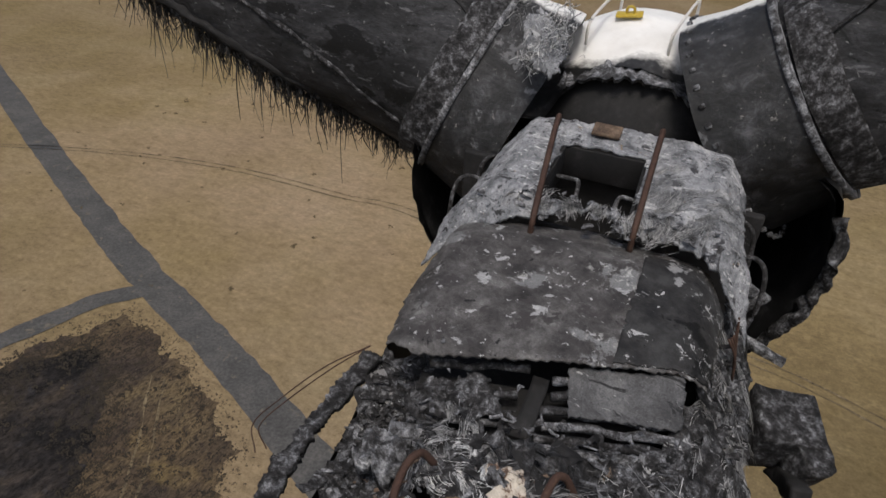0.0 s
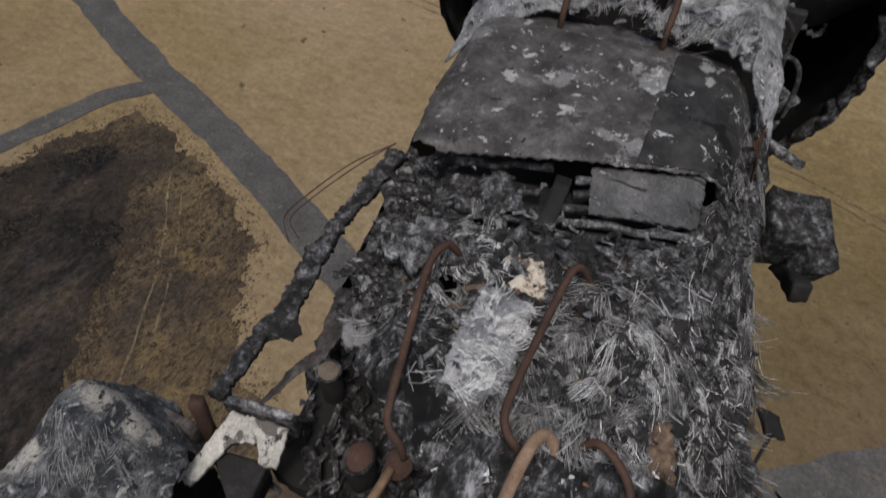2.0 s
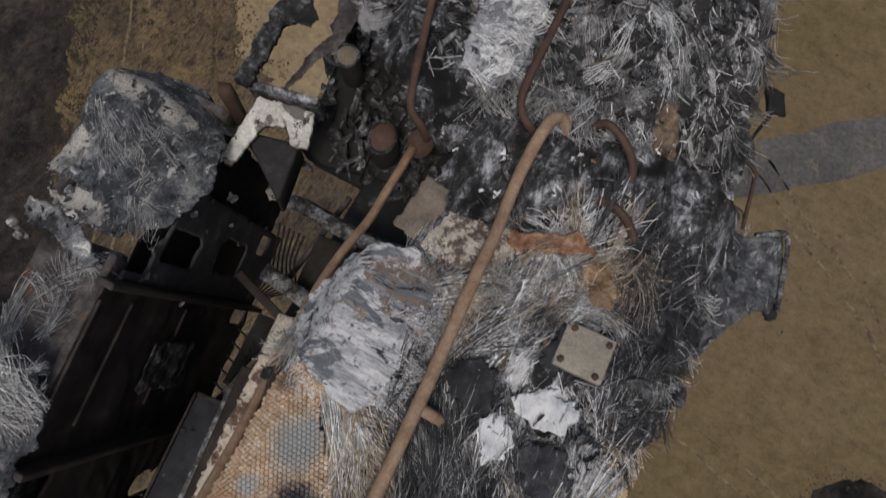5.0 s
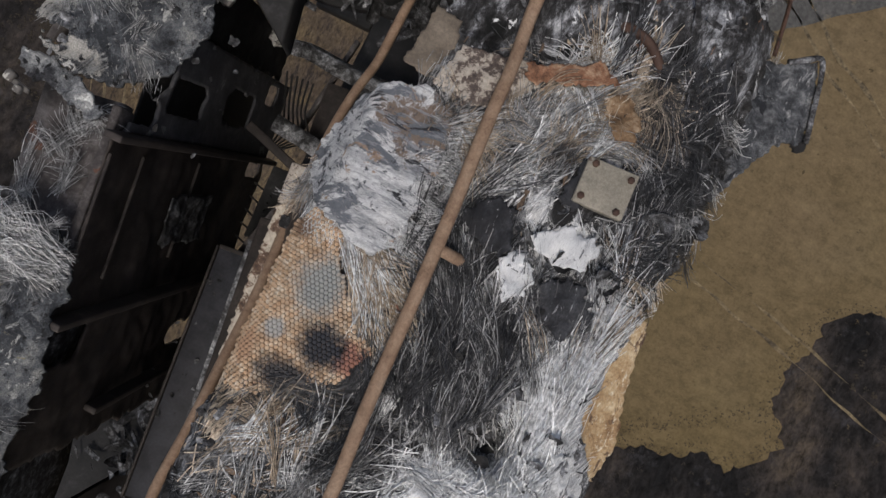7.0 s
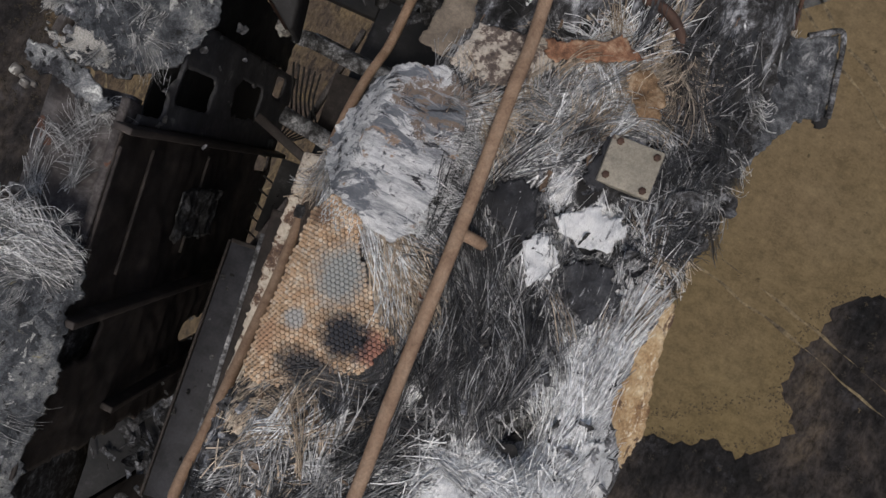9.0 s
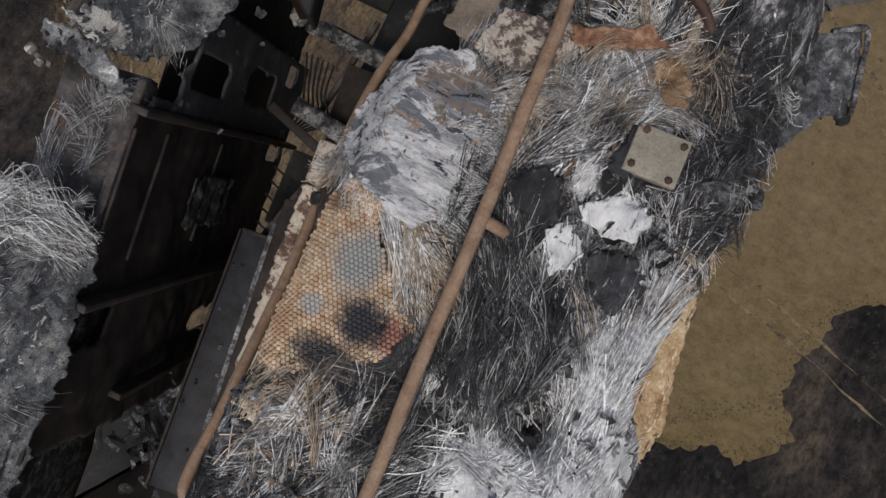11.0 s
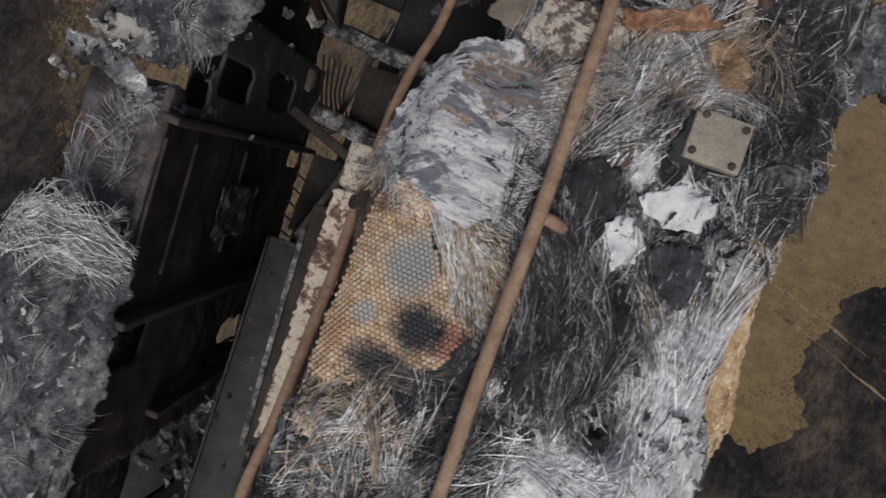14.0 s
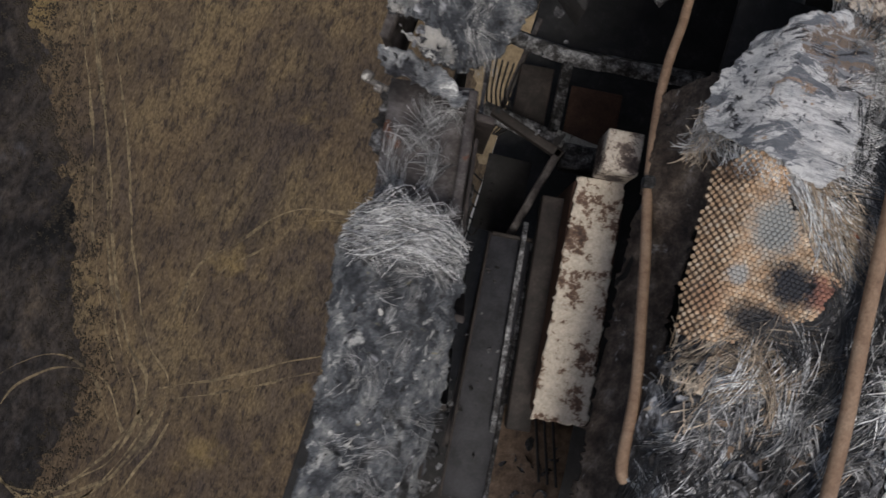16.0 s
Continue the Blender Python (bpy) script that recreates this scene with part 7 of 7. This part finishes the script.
solo("glass_fibre", wraps(150, 9), S_WHITE, "white fibre strands slung like a collar over the cover strip", "glass fibre", kind="stuff")
solo("glass_fibre", wraps(170, 10), S_GREY, "grey fibre strands slung like a collar over the cover strip", "glass fibre", kind="stuff")
for k, (nm, (mt, lab, spec)) in enumerate(FIB.items()):
    solo("glass_fibre", strands(SHARE[nm] + spec, 40 + k), mt, lab, "glass fibre", kind="stuff")
FLAKES = [
    (M_ASHDARK, "curled flakes of charred laminate", [(-0.2, 1.9, 0.75, 0.5, 260, 0.015, 0.06, MIDF, 14), (0.55, 2.0, 0.25, 0.7, 130, 0.015, 0.06, MIDF, 14), (-1.35, 2.2, 0.3, 0.45, 120, 0.015, 0.06, MIDF, 18),
        (0.0, -0.3, 0.6, 0.9, 60, 0.02, 0.06, D, 12), (-0.3, -1.8, 0.6, 0.5, 60, 0.02, 0.07, D, 14), (0.7, 0.5, 0.2, 0.5, 50, 0.02, 0.07, D, 18), (-2.15, -1.8, 0.25, 0.9, 14, 0.01, 0.03, on_left, 8), (-2.1, 0.0, 0.4, 0.45, 14, 0.012, 0.03, z_lbox, 8)]),
    (M_ASH, "curled flakes of ash-white laminate", [(-0.3, 1.8, 0.6, 0.5, 150, 0.012, 0.05, MIDF, 14), (0.5, 1.8, 0.25, 0.6, 70, 0.012, 0.045, MIDF, 14), (-1.4, 2.2, 0.25, 0.35, 80, 0.015, 0.055, MIDF, 18), (0.1, 0.2, 0.6, 0.7, 40, 0.015, 0.05, D, 14),
        (0.3, -1.1, 0.4, 0.5, 50, 0.02, 0.07, D, 14), (-0.6, -1.6, 0.25, 0.25, 30, 0.02, 0.07, D, 14), (-2.15, -1.8, 0.25, 0.8, 25, 0.01, 0.03, on_left, 8), (-2.3, 0.05, 0.3, 0.4, 20, 0.01, 0.035, z_lbox, 8), (-0.6, 2.75, 0.8, 0.12, 12, 0.01, 0.03, z_roof, 12), (-0.7, 4.35, 0.9, 0.12, 50, 0.02, 0.06, z_hood, 16)]),
    (M_CHAR, "black burnt crusts and holes in the skin", [(0.1, 1.9, 0.8, 0.6, 50, 0.04, 0.10, MIDF, 6), (0.05, -0.6, 0.3, 0.6, 24, 0.03, 0.08, D, 6), (0.45, 0.3, 0.2, 0.5, 16, 0.02, 0.05, D, 8)]),
]
FLAKES[0][2].extend([(-1.35, 1.6, 0.5, 0.6, 160, 0.02, 0.09, lambda x, y: -1.3, 35), (-1.3, -2.6, 0.6, 0.6, 90, 0.02, 0.08, lambda x, y: -2.5, 20), (-1.6, -1.8, 0.2, 0.8, 30, 0.008, 0.025, lambda x, y: -1.97, 6)])
FLAKES[1][2].extend([(-1.3, -2.6, 0.6, 0.6, 40, 0.015, 0.06, lambda x, y: -2.5, 20), (-1.35, 1.6, 0.5, 0.6, 40, 0.01, 0.05, lambda x, y: -1.3, 35)])
SHARDS = [
    (M_ASHDARK, "charred splinters of laminate", [(-0.6, 2.55, 0.75, 0.14, 40, 0.05, 0.2, lambda x, y: -0.18), (0.45, 3.2, 0.12, 0.7, 70, 0.05, 0.2, lambda x, y: -0.2 - 1.5 * max(0.0, x - 0.25)), (-1.6, 2.6, 0.15, 0.6, 80, 0.05, 0.22, MIDF), (-2.3, -2.8, 0.4, 0.6, 60, 0.05, 0.25, lambda x, y: -3.5), (-0.3, 1.9, 0.85, 0.5, 150, 0.05, 0.22, MIDF), (0.5, 2.2, 0.3, 0.6, 60, 0.05, 0.2, MIDF), (-1.4, 2.3, 0.25, 0.5, 70, 0.05, 0.22, MIDF), (0.0, 0.9, 0.6, 0.3, 40, 0.04, 0.15, D), (-1.4, 1.4, 0.4, 0.5, 60, 0.06, 0.25, lambda x, y: -1.25), (-0.3, -1.6, 0.6, 0.4, 40, 0.03, 0.12, D)]),
    (M_ASH, "ash-white splinters of laminate", [(-0.6, 2.55, 0.75, 0.14, 22, 0.04, 0.16, lambda x, y: -0.17), (-1.6, 2.6, 0.15, 0.6, 30, 0.04, 0.18, MIDF), (-0.5, 1.9, 0.7, 0.5, 80, 0.04, 0.18, MIDF), (-1.35, 2.3, 0.25, 0.4, 40, 0.04, 0.16, MIDF), (0.4, 2.0, 0.35, 0.6, 40, 0.04, 0.16, MIDF), (0.4, -1.2, 0.4, 0.4, 40, 0.03, 0.12, D), (0.1, 0.3, 0.5, 0.5, 30, 0.03, 0.1, D)]),
    (M_BROWNPLATE, "scorched brown splinters of core", [(-0.7, 1.9, 0.5, 0.4, 25, 0.04, 0.15, MIDF), (-1.35, 2.3, 0.2, 0.3, 12, 0.04, 0.14, MIDF), (-0.3, 0.4, 0.4, 0.4, 20, 0.03, 0.1, D), (-0.5, -1.5, 0.3, 0.3, 25, 0.03, 0.1, D)]),
]
RIBBONS = [
    (S_GREY, "flat grey ribbons of split laminate", [(0.05, -0.65, 0.22, 0.42, 260, 0.08, 0.28, D, 106, 16), (-0.08, 0.35, 0.16, 0.35, 160, 0.08, 0.26, D, 66, 18), (-0.4, -1.5, 0.4, 0.3, 90, 0.08, 0.26, D, 70, 35), (0.5, 0.5, 0.2, 0.5, 120, 0.06, 0.2, D, 62, 40), (0.3, 1.9, 0.5, 0.6, 260, 0.08, 0.28, MIDF, -60, 35), (-0.6, 1.8, 0.4, 0.5, 160, 0.06, 0.2, MIDF, 10, 60), (-2.15, -1.9, 0.2, 0.8, 30, 0.05, 0.12, on_left, 60, 60)]),
    (S_WHITE, "flat white ribbons of split glass laminate", [(0.48, -0.7, 0.10, 0.5, 200, 0.08, 0.28, D, 96, 13), (0.25, -1.3, 0.35, 0.16, 160, 0.08, 0.22, D, 40, 50), (-0.06, 0.35, 0.14, 0.32, 60, 0.08, 0.24, D, 66, 18), (0.3, 1.8, 0.4, 0.5, 60, 0.06, 0.2, MIDF, -60, 35)]),
    (S_DARK, "flat sooty ribbons of split laminate", [(0.05, -0.65, 0.22, 0.42, 200, 0.08, 0.3, D, 106, 20), (0.30, -0.30, 0.14, 0.12, 30, 0.06, 0.2, D, 70, 40), (-0.5, -1.14, 0.22, 0.08, 80, 0.06, 0.2, D, 20, 35), (-0.3, -1.6, 0.4, 0.3, 120, 0.08, 0.24, D, 70, 40), (0.5, 1.9, 0.35, 0.6, 160, 0.08, 0.26, MIDF, -60, 40)]),
    (S_CREAM, "stiff cream ribbons of split laminate", [(-0.46, -0.58, 0.10, 0.14, 60, 0.10, 0.3, D, -52, 12), (0.15, 0.62, 0.18, 0.14, 60, 0.06, 0.22, D, 30, 50), (-0.65, -1.5, 0.2, 0.15, 60, 0.06, 0.2, D, 60, 40)]),
]
for k, (mt, lab, ar) in enumerate(RIBBONS):
    solo("laminate_ribbons", shards(ar, 120 + k), mt, lab, "debris", kind="stuff", smooth=False)
for k, (mt, lab, ar) in enumerate(SHARDS):
    solo("laminate_splinters", shards(ar, 90 + k), mt, lab, "debris", kind="stuff", smooth=False)
for k, (mt, lab, ar) in enumerate(FLAKES):
    solo("laminate_flakes", scraps(ar, 70 + k), mt, lab, "debris", kind="stuff")


# ---- burnt fringe under the blade and collar fibres ----
def fringe(seed):
    rng = np.random.default_rng(seed)
    geos = []
    for n in range(2200):
        q = rng.uniform(0.5, 26)
        if noise.noise(Vector((q * 1.1, 3.0, 0))) < -0.15 and rng.random() < 0.8:
            continue
        i = int(q)
        p = EDGE[i].lerp(EDGE[i + 1], q - i) + Vector((rng.normal() * 0.03, rng.normal() * 0.06, rng.uniform(-0.06, 0.05)))
        L = (abs(rng.normal()) * 0.18 + 0.04) * (0.4 + 2.2 * max(0, noise.noise(Vector((q * 2.9, 0, 5))) + 0.25))
        a1 = Vector((rng.normal() * 0.03, rng.normal() * 0.03, -L * 0.5))
        a2 = Vector((rng.normal() * 0.05 + 0.02, rng.normal() * 0.05, -L))
        geos.append(tube([tuple(p), tuple(p + a1), tuple(p + a2)], 0.007 * rng.uniform(0.5, 1.7), 3, 2, 0.3, 0, False))
    return join(*geos)


solo("burnt_fringe", fringe(3), S_BLACK, "black burnt fibres hanging from the blade edge", "glass fibre", kind="stuff")
